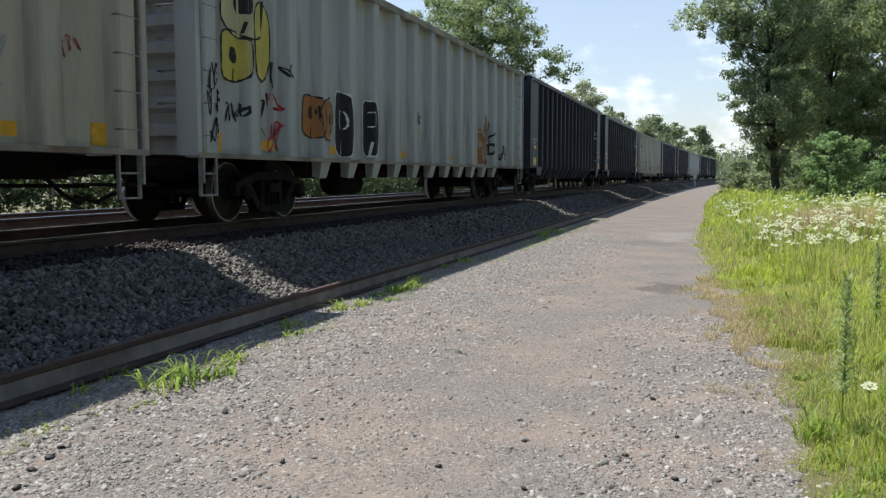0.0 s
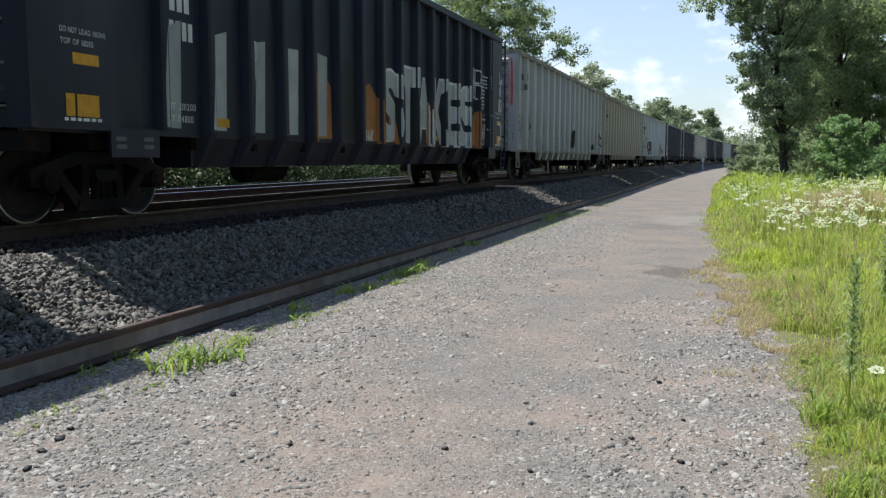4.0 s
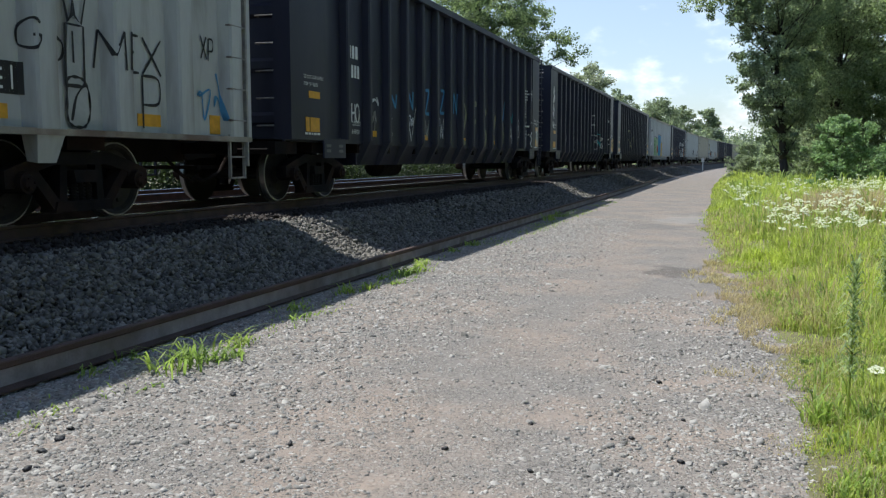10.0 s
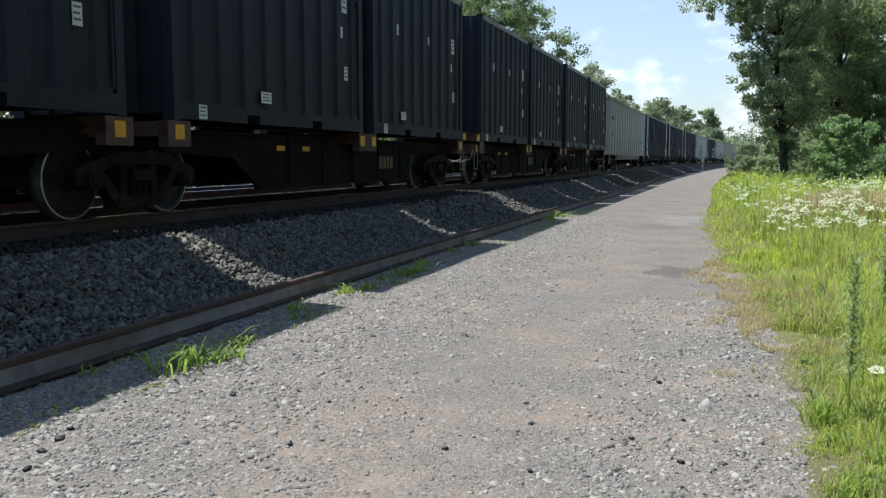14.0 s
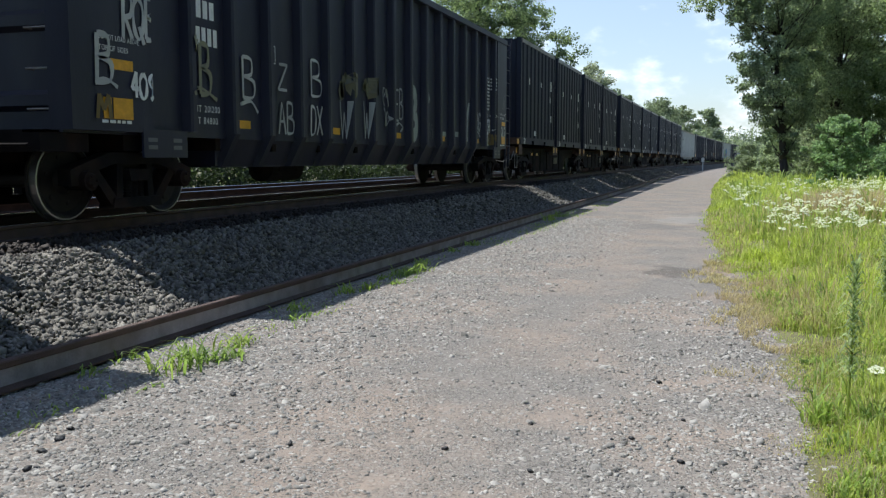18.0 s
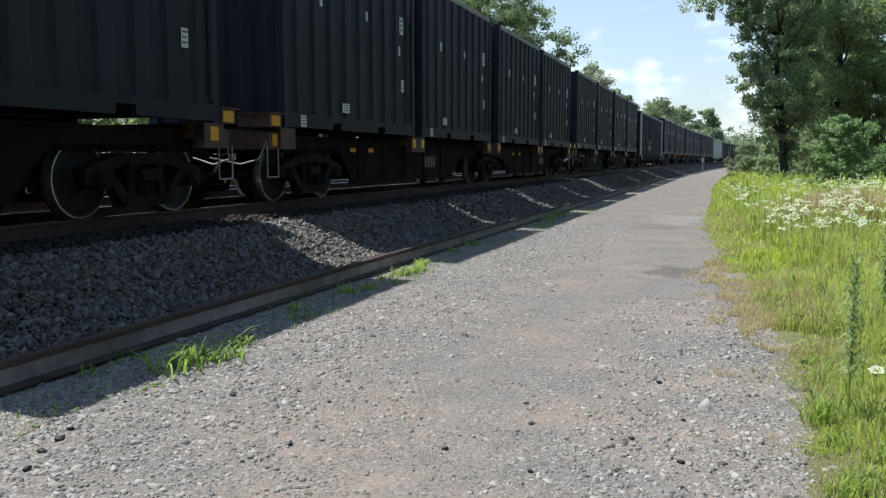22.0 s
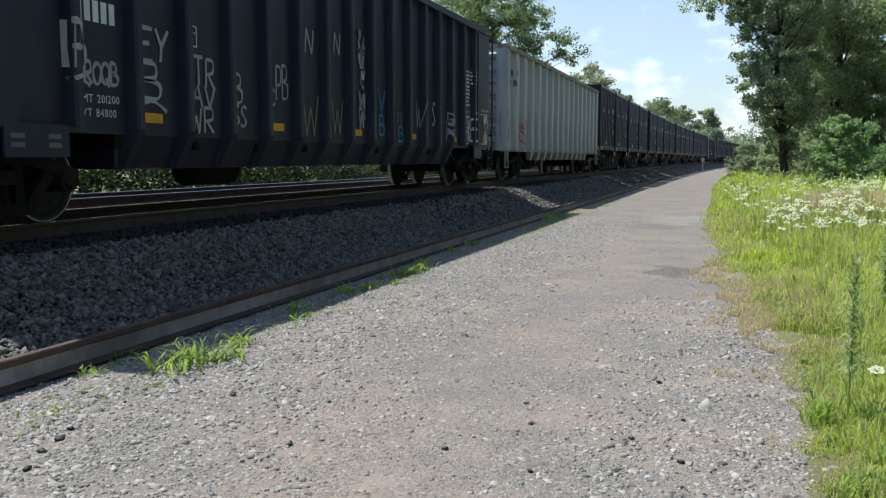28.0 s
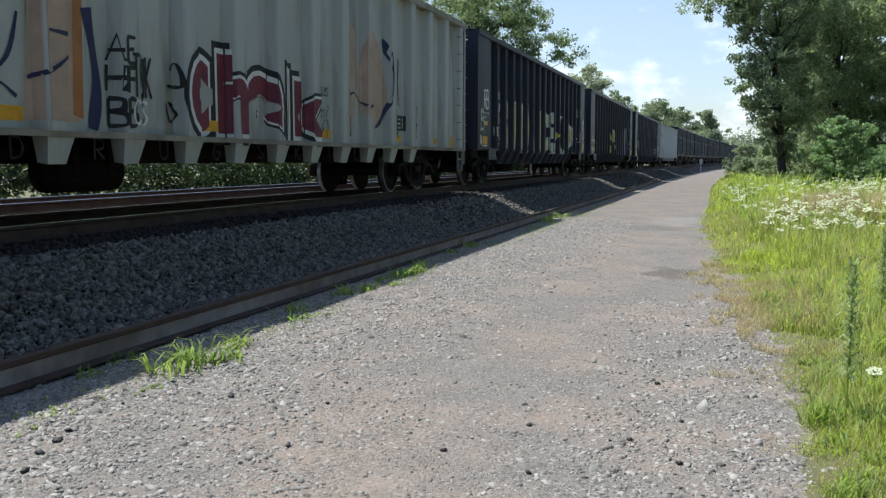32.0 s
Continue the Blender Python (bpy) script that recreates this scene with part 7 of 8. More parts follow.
tree(8.6, 45, 0.3, [(0.4, 2.6), (6, 3.0), (9, 3.1), (12.5, 0.8)], M_LEAF_B, 70000, "dense green tree in the woods", 0.125, 5, 0.2, 560)
tree(12.5, 42, 0.3, [(0.4, 2.4), (6, 2.8), (9, 3.0), (12.5, 0.8)], M_LEAF_B, 24000, "dense light green tree in the woods", 0.16, 6, 0.22, 300)
tree(10.5, 54, 0.3, [(0.3, 3.2), (8, 3.8), (10, 3.4), (13.5, 0.8)], M_LEAF_A, 44000, "dense green tree in the woods", 0.18, 8, 0.25, 320, lump=0.8)
tree(17.5, 47, 0.3, [(0.3, 3.2), (8, 4.0), (10, 3.6), (13.5, 0.8)], M_LEAF_A, 14000, "dense green tree in the woods", 0.26, 7, 0.3, 240, lump=0.8)
tree(6.2, 62, 0.3, [(0.3, 3.2), (8, 3.6), (10, 3.0), (14.5, 0.8)], M_LEAF_A, 44000, "dense green tree in the woods", 0.18, 14, 0.25, 280, lump=0.8)
tree(3.6, 55, 0.3, [(0.3, 1.4), (4, 2.0), (8, 2.0), (12, 0.6)], M_LEAF_A, 22000, "slim green tree behind the poplar", 0.14, 18, 0.13, 220, lump=0.6)
tree(3.75, 33.5, 0.3, [(0.1, 0.9), (0.9, 1.1), (1.7, 1.1), (2.4, 0.8), (2.85, 0.25)], M_LEAF_E, 12000, "round light green bush before the woods", 0.09, 9, 0.05, 150, "bush", 0.26, name="bush")
tree(6.3, 38, 0.3, [(0.1, 0.9), (0.9, 1.2), (1.5, 1.0), (2.0, 0.3)], M_LEAF_E, 8000, "low green bush before the woods", 0.10, 10, 0.05, 100, "bush", 0.3, name="bush")
tree(1.1, 62, 0.1, [(0.1, 0.9), (0.7, 1.1), (1.3, 0.8), (1.8, 0.3)], M_LEAF_C, 5000, "scrubby olive bush beside the path", 0.11, 21, 0.05, 80, "bush", 0.3, name="bush")
tree(1.7, 78, 0.1, [(0.1, 1.2), (1.4, 1.6), (2.2, 1.2), (2.9, 0.4)], M_LEAF_C, 5000, "olive scrub beside the path", 0.15, 22, 0.06, 70, "bush", 0.45, name="bush")
tree(2.5, 52, 0.1, [(0.1, 0.9), (0.8, 1.1), (1.4, 0.8), (1.9, 0.3)], M_LEAF_A, 6000, "green scrub under the poplar", 0.11, 23, 0.05, 80, "bush", 0.3, name="bush")
# unseen trees added right of the camera to cut sky light on the train
for i, (x, y) in enumerate([(9.5, 27), (9.0, 20), (8.5, 13), (8.8, 6), (8.6, -1), (8.8, -8), (9.0, -16), (9.2, -25), (15, 34)]):
    tree(x + 1, y, 0.3, [(0.3, 3.2), (6, 3.8), (10, 3.4), (13, 0.8)], M_LEAF_A, 4000, "unseen added tree beside the meadow that blocks sky light", 0.5, 40 + i, 0.3, 120, lump=0.9)
# behind the train
tree(-17.8, 62, 0.3, [(2.5, 3.5), (6, 5.6), (9, 6.2), (12.5, 5.4), (15.5, 1.5)], M_LEAF_B, 90000, "big broad light green tree behind the train", 0.17, 11, 0.4, 640, lump=0.75)
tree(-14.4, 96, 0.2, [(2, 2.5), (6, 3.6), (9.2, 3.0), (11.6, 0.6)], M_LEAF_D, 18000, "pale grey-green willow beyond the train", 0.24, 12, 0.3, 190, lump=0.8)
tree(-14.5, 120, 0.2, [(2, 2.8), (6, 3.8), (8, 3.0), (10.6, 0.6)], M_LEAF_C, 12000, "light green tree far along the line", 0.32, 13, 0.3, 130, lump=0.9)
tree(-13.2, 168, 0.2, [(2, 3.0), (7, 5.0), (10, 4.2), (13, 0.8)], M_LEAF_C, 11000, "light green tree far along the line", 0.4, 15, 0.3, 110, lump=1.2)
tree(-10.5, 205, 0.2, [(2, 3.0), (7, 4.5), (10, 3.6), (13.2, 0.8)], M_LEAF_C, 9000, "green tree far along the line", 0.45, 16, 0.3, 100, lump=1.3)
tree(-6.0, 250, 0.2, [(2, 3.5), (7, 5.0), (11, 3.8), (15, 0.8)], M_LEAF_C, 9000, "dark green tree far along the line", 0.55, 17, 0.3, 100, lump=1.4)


def thicket(name, line, n, lump, leaves, size, material, label):
    """A continuous belt of leafy undergrowth or far woods; line gives (x, y, width, height)."""
    cs, rs = [], []
    for i in range(n):
        k = rng.uniform(0, len(line) - 1)
        a, b, f = line[int(k)], line[min(len(line) - 1, int(k) + 1)], k - int(k)
        x, y, w, h = (a[j] + (b[j] - a[j]) * f for j in range(4))
        h *= 0.72 + 0.28 * math.sin(k * 9.1) * math.sin(k * 3.7 + 1)
        cs.append((x + rng.uniform(-w, w), y + rng.uniform(-w, w), 0.2 + h * rng.uniform(0.0, 1.0) ** 0.8))
        rs.append(lump * rng.uniform(0.6, 1.4))
    v, f = leaf_cloud(cs, rs, leaves, size)
    return tagged(new(name, mesh_np(name, v, f, material)), label, "woods", kind="stuff")


thicket("hedgerow", [(-15.9, -25, 0.7, 1.7), (-15.9, 10, 0.7, 1.8), (-15.8, 40, 0.7, 1.9), (-15.4, 80, 0.8, 2.2)], 1500, 0.42, 40, 0.12, M_BRAMBLE_SHADE, "dark green brambles at the foot of the ballast")
thicket("hedgerow", [(-17.2, -25, 1.3, 2.8), (-17.2, 10, 1.3, 3.0), (-17.4, 40, 1.3, 3.2), (-16.8, 80, 1.5, 3.6)], 1000, 0.6, 45, 0.15, M_BRAMBLE_SHADE, "dark green brambles and shrubs beyond the tracks")
thicket("wood_edge", [(-24, -60, 2.5, 10), (-24, 20, 2.5, 11), (-25, 60, 2.5, 8), (-22, 110, 3, 6.5), (-19, 180, 3, 7.5)], 900, 1.6, 30, 0.5, M_LEAF_B, "green woods beyond the tracks")
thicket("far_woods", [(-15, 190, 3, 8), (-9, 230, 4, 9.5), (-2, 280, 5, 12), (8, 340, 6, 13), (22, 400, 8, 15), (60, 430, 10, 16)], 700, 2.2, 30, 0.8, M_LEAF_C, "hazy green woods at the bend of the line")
thicket("roadside_scrub", [(3.5, 58, 1.0, 2.6), (4.5, 75, 1.5, 3.2), (6, 95, 1.8, 4.5), (11, 130, 3, 7), (20, 190, 4, 10), (34, 300, 5, 12)], 520, 1.0, 30, 0.34, M_LEAF_A, "dark scrub and saplings beside the path")


# ---- grasses ----
def blades(places, height, width, lean, material, name, label):
    """Grass blades in one mesh: four joints each, arching over to the tip."""
    n = len(places)
    b = rng.uniform(0, 2 * math.pi, n)
    out = np.stack([np.cos(b), np.sin(b), np.zeros(n)], 1)
    a = b + math.pi / 2 + rng.normal(0, 0.5, n)
    side = np.stack([np.cos(a), np.sin(a), np.zeros(n)], 1)
    tip = out * (height * rng.uniform(0.25, 1.3, n) * lean)[:, None]
    up = np.array([0, 0, 1.0])
    droop = rng.uniform(0.72, 1.02, n)
    w = (width * rng.uniform(0.5, 1.4, n))[:, None] * side
    p0 = places
    p1 = places + up * (height * 0.50)[:, None] + tip * 0.14
    p2 = places + up * (height * 0.86)[:, None] + tip * 0.50
    p3 = places + up * (height * droop)[:, None] + tip
    v = np.stack([p0 - w * 0.7, p0 + w * 0.7, p1 + w, p1 - w, p2 + w * 0.75, p2 - w * 0.75, p3], 1)
    f = np.array([(0, 1, 2), (0, 2, 3), (3, 2, 4), (3, 4, 5), (5, 4, 6)])[None] + (np.arange(n) * 7)[:, None, None]
    return tagged(new(name, mesh_np(name, v.reshape(-1, 3), f.reshape(-1, 3), material)), label, "grass", kind="stuff")


def edge_x(y):
    """Where the meadow meets the path."""
    return float(np.interp(y, [0, 4, 5.5, 7, 8.6, 12, 20, 50, 90, 200], [0.36, 0.42, 0.48, 0.50, 0.40, 0.05, -0.45, -0.75, 0.0, 5.0]))


def meadow(n, y0, y1, reach, power=1.0, near=0.0, holes=-0.33, clump=0.0):
    """Places in the meadow, in drifts; clump pulls them together into tussocks."""
    y = y0 + (y1 - y0) * rng.uniform(0, 1, n) ** power
    x = np.array([edge_x(b) + 0.14 * wave(b * 2, 1.0, 1.0) + 0.07 * wave(b * 7, 3.0, 1.0) for b in y]) + near + reach * rng.uniform(0, 1, n) ** 1.25 * (0.35 + 0.65 * y / y1)
    if clump:
        k = max(1, n // 14)
        pick = rng.integers(0, k, n)
        x, y = x[pick] + rng.normal(0, clump, n), y[pick] + rng.normal(0, clump, n)
    keep = np.array([wave(a, b, 0.9, 5.0) + wave(a, b, 2.7, 9.0) * 0.5 > holes for a, b in zip(x, y)])
    x, y = x[keep], y[keep]
    return np.stack([x, y, [meadow_height(a, b) - 0.01 for a, b in zip(x, y)]], 1)


def grown(p, low, high):
    """Blade heights: short by the path, tall further in, uneven."""
    d = np.array([min(1.0, max(0.0, (a - edge_x(b)) / 1.3)) for a, b in p[:, :2]])
    lump = np.array([0.72 + 0.5 * wave(a, b, 0.8, 3.0) + 0.4 * wave(a, b, 2.6, 7.0) for a, b in p[:, :2]])
    return (low + (high - low) * d) * np.maximum(0.25, lump) * rng.uniform(0.45, 1.2, len(p))


def fine(p, k, least=0.0025):
    """Blade widths that suit the stand of grass: thin nearby, merged tufts further off."""
    return np.maximum(least, k * p[:, 1])


g1 = meadow(38000, 3.0, 14, 3.6, 1.25, clump=0.06)
blades(g1, grown(g1, 0.06, 0.52), fine(g1, 0.00045), 0.55, M_GRASS, "meadow_grass", "tall bright green meadow grass in tussocks")
g1b = meadow(16000, 3.0, 14, 3.6, 1.25, holes=-0.7)
blades(g1b, grown(g1b, 0.05, 0.34), fine(g1b, 0.00045), 0.8, M_GRASS, "meadow_grass", "short bright green meadow grass")
g1c = meadow(5600, 3.0, 12, 3.0, 1.2, 0.1, holes=-0.05, clump=0.035)
blades(g1c, grown(g1c, 0.12, 0.42), fine(g1c, 0.0012), 0.9, M_WEED, "meadow_weeds", "broad-leaved green weeds among the grass")
g2 = meadow(36000, 11, 26, 8, 1.2, clump=0.10)
blades(g2, grown(g2, 0.08, 0.58), fine(g2, 0.0004), 0.55, M_GRASS, "meadow_grass", "tall bright green meadow grass")
g2b = meadow(12000, 11, 26, 8, 1.1, holes=-0.7)
blades(g2b, grown(g2b, 0.07, 0.40), fine(g2b, 0.00042), 0.8, M_GRASS, "meadow_grass", "bright yellow-green meadow grass")
g3 = meadow(30000, 24, 62, 16, 1.2)
blades(g3, grown(g3, 0.12, 0.75), fine(g3, 0.0006), 0.5, M_GRASS, "meadow_grass", "tall green meadow grass before the woods")
g3b = meadow(4200, 12, 46, 12, 1.2, 0.8, holes=-0.1, clump=0.2)
blades(g3b, grown(g3b, 0.3, 0.95), fine(g3b, 0.0006), 0.45, M_WEED, "meadow_weeds", "taller dark green weeds in the meadow")
g4 = meadow(10000, 3.0, 24, 4.5, 1.2, holes=-0.25)
blades(g4, grown(g4, 0.15, 0.72), fine(g4, 0.00028, 0.0016), 0.45, M_DRY, "dry_stalks", "thin dry grass stalks")
g5 = meadow(11000, 7.0, 13, 1.0, 1.0, -0.28, holes=-0.25)
blades(g5, grown(g5, 0.10, 0.34), fine(g5, 0.0003), 0.9, M_DRY, "dry_stalks", "dry tan trodden grass at the path's edge")
g5b = meadow(3200, 3.2, 8, 0.45, 1.0, -0.16, holes=-0.1)
blades(g5b, grown(g5b, 0.05, 0.2), fine(g5b, 0.0004), 1.0, M_DRY, "dry_stalks", "dry litter at the path's edge")
g5c = meadow(1500, 6.0, 12, 0.5, 1.0, -0.55, holes=0.1, clump=0.05)
blades(g5c, rng.uniform(0.03, 0.10, len(g5c)), fine(g5c, 0.0004), 1.2, M_DRY, "dry_stalks", "thin dry tufts spreading onto the gravel")
g5d = meadow(480, 3.2, 6.5, 1.6, 1.0, -0.04, holes=-0.1, clump=0.05)
blades(g5d, rng.uniform(0.08, 0.24, len(g5d)), 0.006, 1.0, M_WEED, "meadow_weeds", "broad bright green grass leaves by the path")
g5e = np.stack([2.05 + rng.normal(0, 0.42, 1500), 18.0 + rng.normal(0, 0.7, 1500), np.zeros(1500)], 1)
g5e[:, 2] = [meadow_height(a, b) for a, b in g5e[:, :2]]
blades(g5e, rng.uniform(0.6, 1.0, len(g5e)), 0.006, 0.4, M_DRY, "dry_stalks", "patch of dry brown grass heads in the meadow")
g6 = meadow(2600, 58, 130, 9, 1.0)
blades(g6, grown(g6, 0.4, 0.9), fine(g6, 0.0007), 0.5, M_GRASS, "meadow_grass", "far meadow grass along the path")

# verge tufts beside the loose rail
tuft_at = [(-3.74, 5.2, 0.27, 80), (-3.57, 5.5, 0.16, 60), (-3.70, 5.98, 0.16, 40), (-4.22, 4.85, 0.10, 24), (-4.24, 5.35, 0.11, 20), (-3.57, 4.62, 0.06, 16), (-3.78, 7.2, 0.13, 26), (-4.08, 7.6, 0.12, 30),
           (-4.04, 8.8, 0.17, 50), (-3.92, 9.1, 0.14, 40), (-3.76, 9.5, 0.10, 26), (-3.97, 10.3, 0.18, 60), (-3.91, 10.7, 0.20, 60), (-4.07, 9.9, 0.12, 30), (-4.12, 11.4, 0.18, 40), (-4.2, 13.2, 0.14, 30),
           (-4.2, 14.3, 0.16, 40), (-4.15, 20.8, 0.28, 60), (-4.1, 22.2, 0.25, 50)]
for x, y, h, n in tuft_at:
    sp = 0.5 * h + 0.03
    pts = np.stack([x + rng.normal(0, sp * 0.6, n), y + rng.normal(0, sp, n), np.full(n, -0.01)], 1)
    tuft = blades(pts, h * rng.uniform(0.25, 0.8, n), 0.009, 1.7, M_WEED, "grass_tuft", "small bright green grass tuft growing beside the rail")
    tuft["category"] = "grass tuft"
weeds = np.stack([rng.uniform(-4.3, -3.6, 2400), rng.uniform(3.5, 34, 2400), np.zeros(2400)], 1)
weeds = weeds[[wave(a, b, 0.7, 2.0) > 0.12 for a, b in weeds[:, :2]]]
blades(weeds, rng.uniform(0.015, 0.05, len(weeds)), 0.006, 1.7, M_WEED, "verge_weeds", "sparse low weeds along the rail")


def umbel(x, y, h, size, seed):
    """Wild carrot: a thin stalk, bent rays and a flat white flower head."""
    r = random.Random(seed)
    z = meadow_height(x, y)
    g = Geo()
    top = Vector((r.uniform(-0.06, 0.06), r.uniform(-0.06, 0.06), h))
    g.tube((0, 0, 0), top * 0.6, 0.004, 4, 0.003)
    g.tube(top * 0.6, top, 0.003, 4, 0.002)
    k = Geo()
    tilt = Vector((r.uniform(-0.3, 0.3), r.uniform(-0.75, -0.1), 1)).normalized()
    a = tilt.orthogonal().normalized()
    b = tilt.cross(a)
    for i in range(18):
        rr = size * (0.2 + 0.8 * math.sqrt(i / 18))
        c = top + (a * math.cos(i * 2.4) + b * math.sin(i * 2.4)) * rr * 0.8 + tilt * 0.025
        g.tube(top - tilt * 0.02, c, 0.0015, 3, 0.001)
        s = size * 0.22 * r.uniform(0.7, 1.2)
        k.add([c + a * s, c + b * s, c - a * s, c - b * s, c + tilt * s * 0.4], [(0, 1, 4), (1, 2, 4), (2, 3, 4), (3, 0, 4), (3, 2, 1, 0)])
    f = tagged(new("wild_carrot"), "wild carrot with a flat white flower head", "wildflower", "white wildflowers in the meadow")
    f.location = (x, y, z)
    part("stalk", g, M_GRASS, f)
    part("flower_head", k, M_FLOWER, f, "flat white flower head")
    return f


flower_kinds = [umbel(2.6, 12.2, 0.80, 0.058, 1), umbel(3.2, 13.0, 0.86, 0.070, 2), umbel(1.0, 6.0, 0.55, 0.05, 3)]
flower_kinds[2].location = (0.82, 5.0, meadow_height(0.82, 5.0) - 0.20)
fr = random.Random(5)
more = Geo()
for i in range(900):
    y = 11.0 + 17 * fr.random() ** 1.1
    x = edge_x(y) + 0.45 + (0.26 * y) * fr.random() ** 0.9
    if noise.noise(Vector((x * 0.5, y * 0.35, 4.0))) < -0.12:
        continue
    z = meadow_height(x, y) + fr.uniform(-0.24, 0.08)
    if i % 4 == 0:
        copy_thing(flower_kinds[i % 2], pose(x, y, z, 0, 0, fr.uniform(0, 360)))
        continue
    for k in range(9):
        c = Vector((x + fr.gauss(0, 0.032), y + fr.gauss(0, 0.032), z + 0.86 + fr.gauss(0, 0.014)))
        q = fr.uniform(0.012, 0.021)
        more.add([c + Vector((q, 0, 0)), c + Vector((0, q, 0)), c - Vector((q, 0, 0)), c - Vector((0, q, 0)), c + Vector((0, 0, 0.016))], [(0, 1, 4), (1, 2, 4), (2, 3, 4), (3, 0, 4)])
    more.tube((x, y, z + 0.3), (x, y, z + 0.82), 0.003, 3, 0.002, 1)
tagged(new("wildflowers", more.mesh("wildflowers", [M_FLOWER, M_GRASS])), "many small white umbel flowers in the meadow", "wildflowers", kind="stuff")


def tall_weed(x, y, h, label, seed):
    """A tall unbranched weed with rings of narrow leaves up its stalk."""
    r = random.Random(seed)
    w = tagged(new("tall_weed"), label, "weed")
    w.location = (x, y, meadow_height(x, y))
    g = Geo()
    g.tube((0, 0, 0), (0.01, 0, h * 0.5), 0.006, 6, 0.005)
    g.tube((0.01, 0, h * 0.5), (0.0, 0.01, h), 0.005, 6, 0.002)
    part("stalk", g, M_GRASS, w)
    k = Geo()
    for i in range(150):
        u = i / 150
        z = h * (0.30 + 0.70 * u)
        a = i * 2.399
        ln = (0.12 - 0.065 * u ** 3) * r.uniform(0.6, 1.15)
        d = Vector((math.cos(a), math.sin(a), 0))
        s = Vector((-d.y, d.x, 0)) * 0.0055
        p = Vector((0.008, 0, z))
        rise, droop = 0.30 + 0.9 * u ** 4, r.uniform(-0.25, 0.25) + 1.1 * u ** 4
        m = p + d * ln * 0.5 + Vector((0, 0, ln * rise))
        e = p + d * ln * (1 - 0.3 * u ** 4) + Vector((0, 0, ln * droop))
        k.add([p - s, p + s, m + s * 1.2, m - s * 1.2, e], [(0, 1, 2, 3), (3, 2, 4)])
    part("leaves", k, M_STALK, w, "narrow green leaves all round the stalk")
    return w


tall_weed(0.68, 5.2, 0.92, "tall green weed with narrow leaves beside the path", 1)
tall_weed(1.28, 8.0, 0.85, "tall thin green weed in the meadow grass", 2)

# a small white marker post by the track
post = tagged(new("marker_post"), "small white marker post beside the track", "post")
post.location = (-4.6 + bend(118), 118, 0.0)
g = Geo()
g.box(-0.06, 0.06, -0.06, 0.06, -0.1, 1.1)
part("post", g, M_LABEL, post)
g = Geo()
g.prism([(-0.2, 1.1), (0.2, 1.1), (0.2, 1.6), (0, 1.72), (-0.2, 1.6)], -0.05, -0.02, "y")
part("plate", g, M_LABEL, post, "white plate")

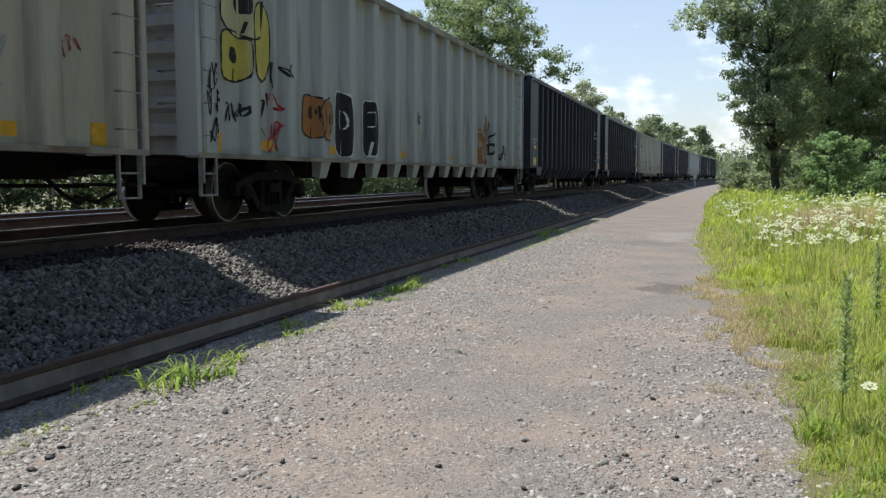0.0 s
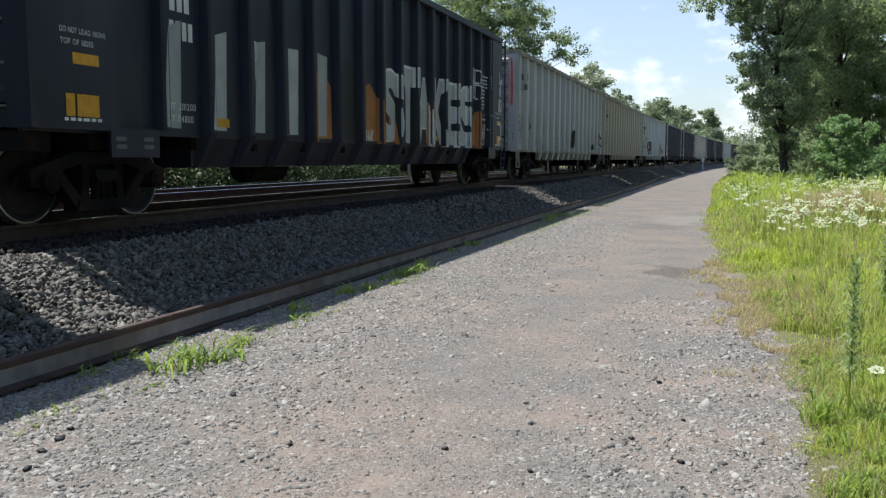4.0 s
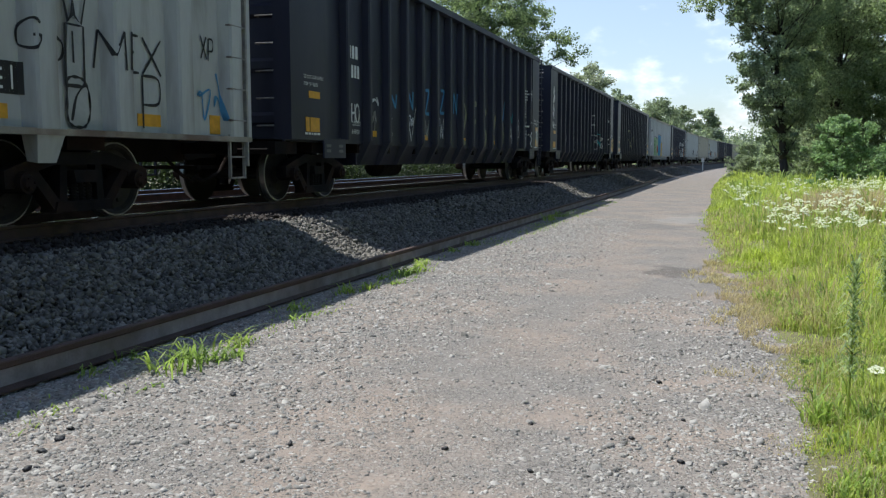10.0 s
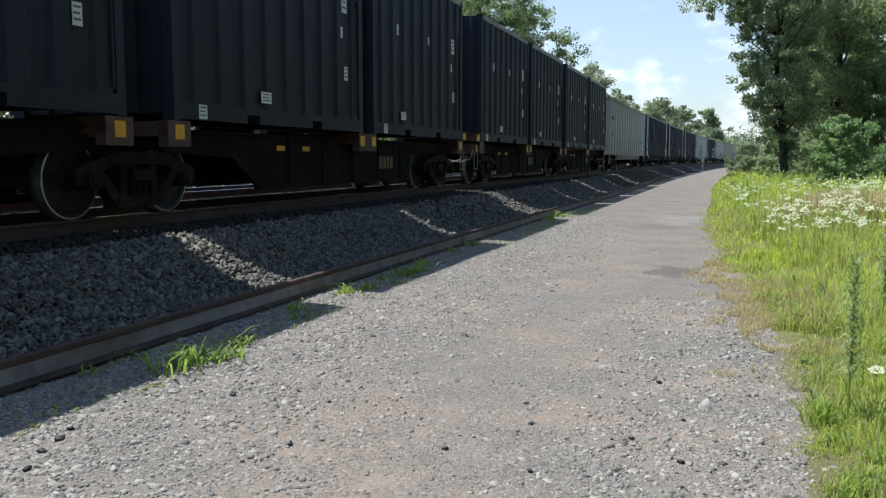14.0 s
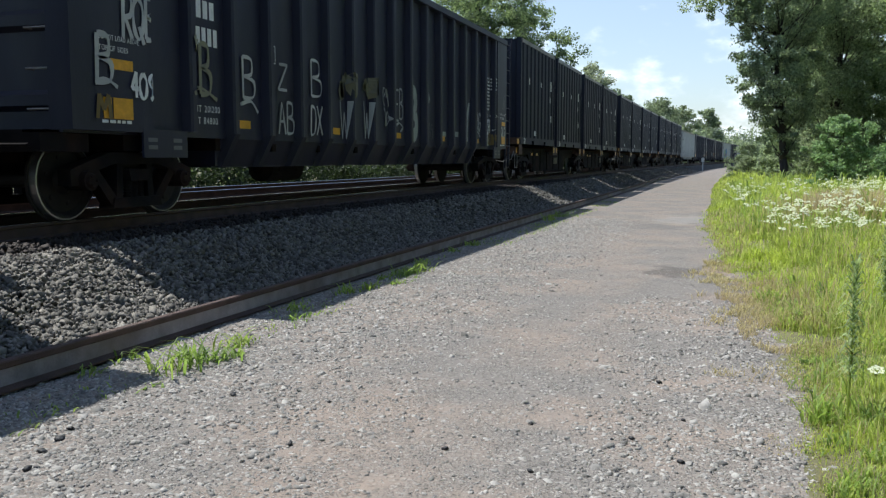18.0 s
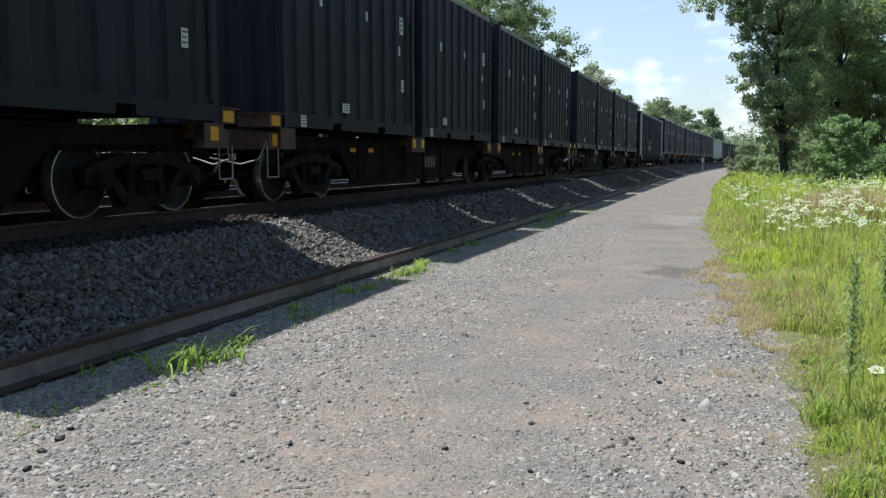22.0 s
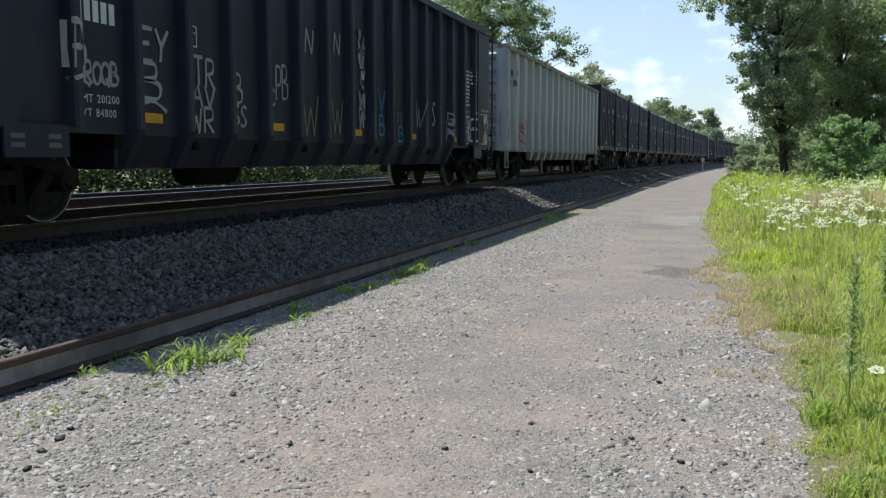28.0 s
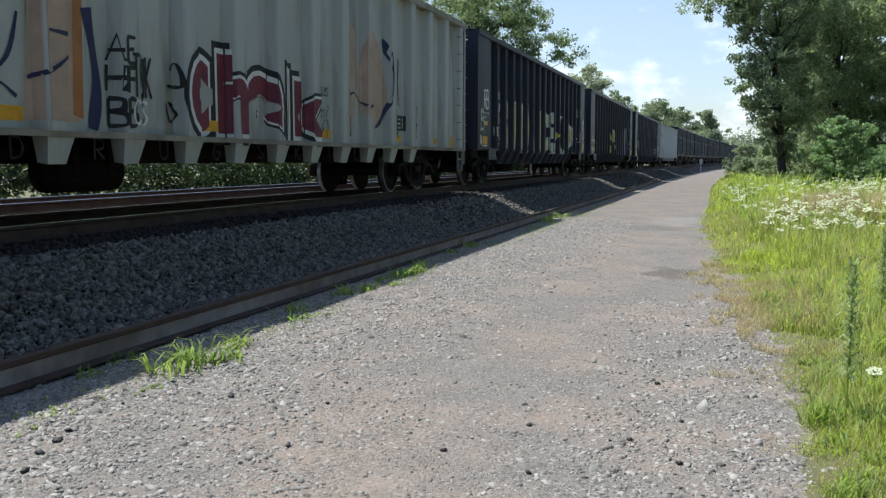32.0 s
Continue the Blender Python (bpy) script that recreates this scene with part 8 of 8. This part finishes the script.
# ---- clouds far off ----
def cloud_mat():
    m = bpy.data.materials.new("far cloud")
    m.use_nodes = True
    N, L = m.node_tree.nodes, m.node_tree.links
    N.remove(N["Principled BSDF"])
    tc = N.new("ShaderNodeTexCoord")
    mp = N.new("ShaderNodeMapping")
    mp.inputs["Scale"].default_value = (1, 1, 1.9)
    L.new(tc.outputs["Object"], mp.inputs[0])
    n = N.new("ShaderNodeTexNoise")
    n.inputs["Scale"].default_value = 0.0042
    n.inputs["Detail"].default_value = 9
    n.inputs["Roughness"].default_value = 0.56
    L.new(mp.outputs[0], n.inputs["Vector"])
    sx = N.new("ShaderNodeSeparateXYZ")
    L.new(tc.outputs["Object"], sx.inputs[0])
    hz = N.new("ShaderNodeMapRange")
    for i, v in enumerate((0, 620, 0.16, -0.06)):
        hz.inputs[i + 1].default_value = v
    L.new(sx.outputs["Z"], hz.inputs[0])
    add = N.new("ShaderNodeMath")
    L.new(n.outputs["Fac"], add.inputs[0])
    L.new(hz.outputs[0], add.inputs[1])
    mr = N.new("ShaderNodeMapRange")
    mr.interpolation_type = "SMOOTHSTEP"
    for i, v in enumerate((0.50, 0.74, 0.20, 0.88)):
        mr.inputs[i + 1].default_value = v
    L.new(add.outputs[0], mr.inputs[0])
    em = N.new("ShaderNodeEmission")
    em.inputs[0].default_value = (0.93, 0.96, 1.0, 1)
    em.inputs[1].default_value = 1.05
    tr = N.new("ShaderNodeBsdfTransparent")
    mx = N.new("ShaderNodeMixShader")
    L.new(mr.outputs[0], mx.inputs[0])
    L.new(tr.outputs[0], mx.inputs[1])
    L.new(em.outputs[0], mx.inputs[2])
    L.new(mx.outputs[0], N["Material Output"].inputs[0])
    return m


cg = Geo()
for i in range(24):
    a0, a1 = radians(-60 + i * 5), radians(-55 + i * 5)
    R = 3600
    cg.add([(math.sin(a0) * R, math.cos(a0) * R, -30), (math.sin(a1) * R, math.cos(a1) * R, -30), (math.sin(a1) * R, math.cos(a1) * R, 1500), (math.sin(a0) * R, math.cos(a0) * R, 1500)], [(0, 1, 2, 3)])
clouds = tagged(new("backdrop", cg.mesh("backdrop", cloud_mat())), "white summer clouds low in a blue sky", "clouds", kind="structure")
clouds.visible_shadow = False

# ---- motion ----
def motions():
    """The whole train rolls away from the camera at a nearly steady speed, its wheels turning."""
    for thing, middle, lift in ROLLING:
        rows = []
        for i in range(33):
            t = i * 1.0
            m = spot(middle + travelled(t))
            rows.append((t, Matrix.Translation((0, 0, lift)) @ m))
        walk(thing, rows)
    turns = [ob for ob in scene.objects if ob.name.split(".")[0] == "wheelset"]
    step = 1.0 / FPS
    first = turns[0]
    walk(first, [(i * step, pose(0, 0, 0, -math.degrees(travelled(i * step) / WHEEL_R), 0, 0)) for i in range(32 * FPS + 1)])
    keys = first.animation_data
    for ob in turns[1:]:
        ob.rotation_mode = "QUATERNION"
        data = ob.animation_data_create()
        data.action = keys.action
        data.action_slot = keys.action_slot


motions()
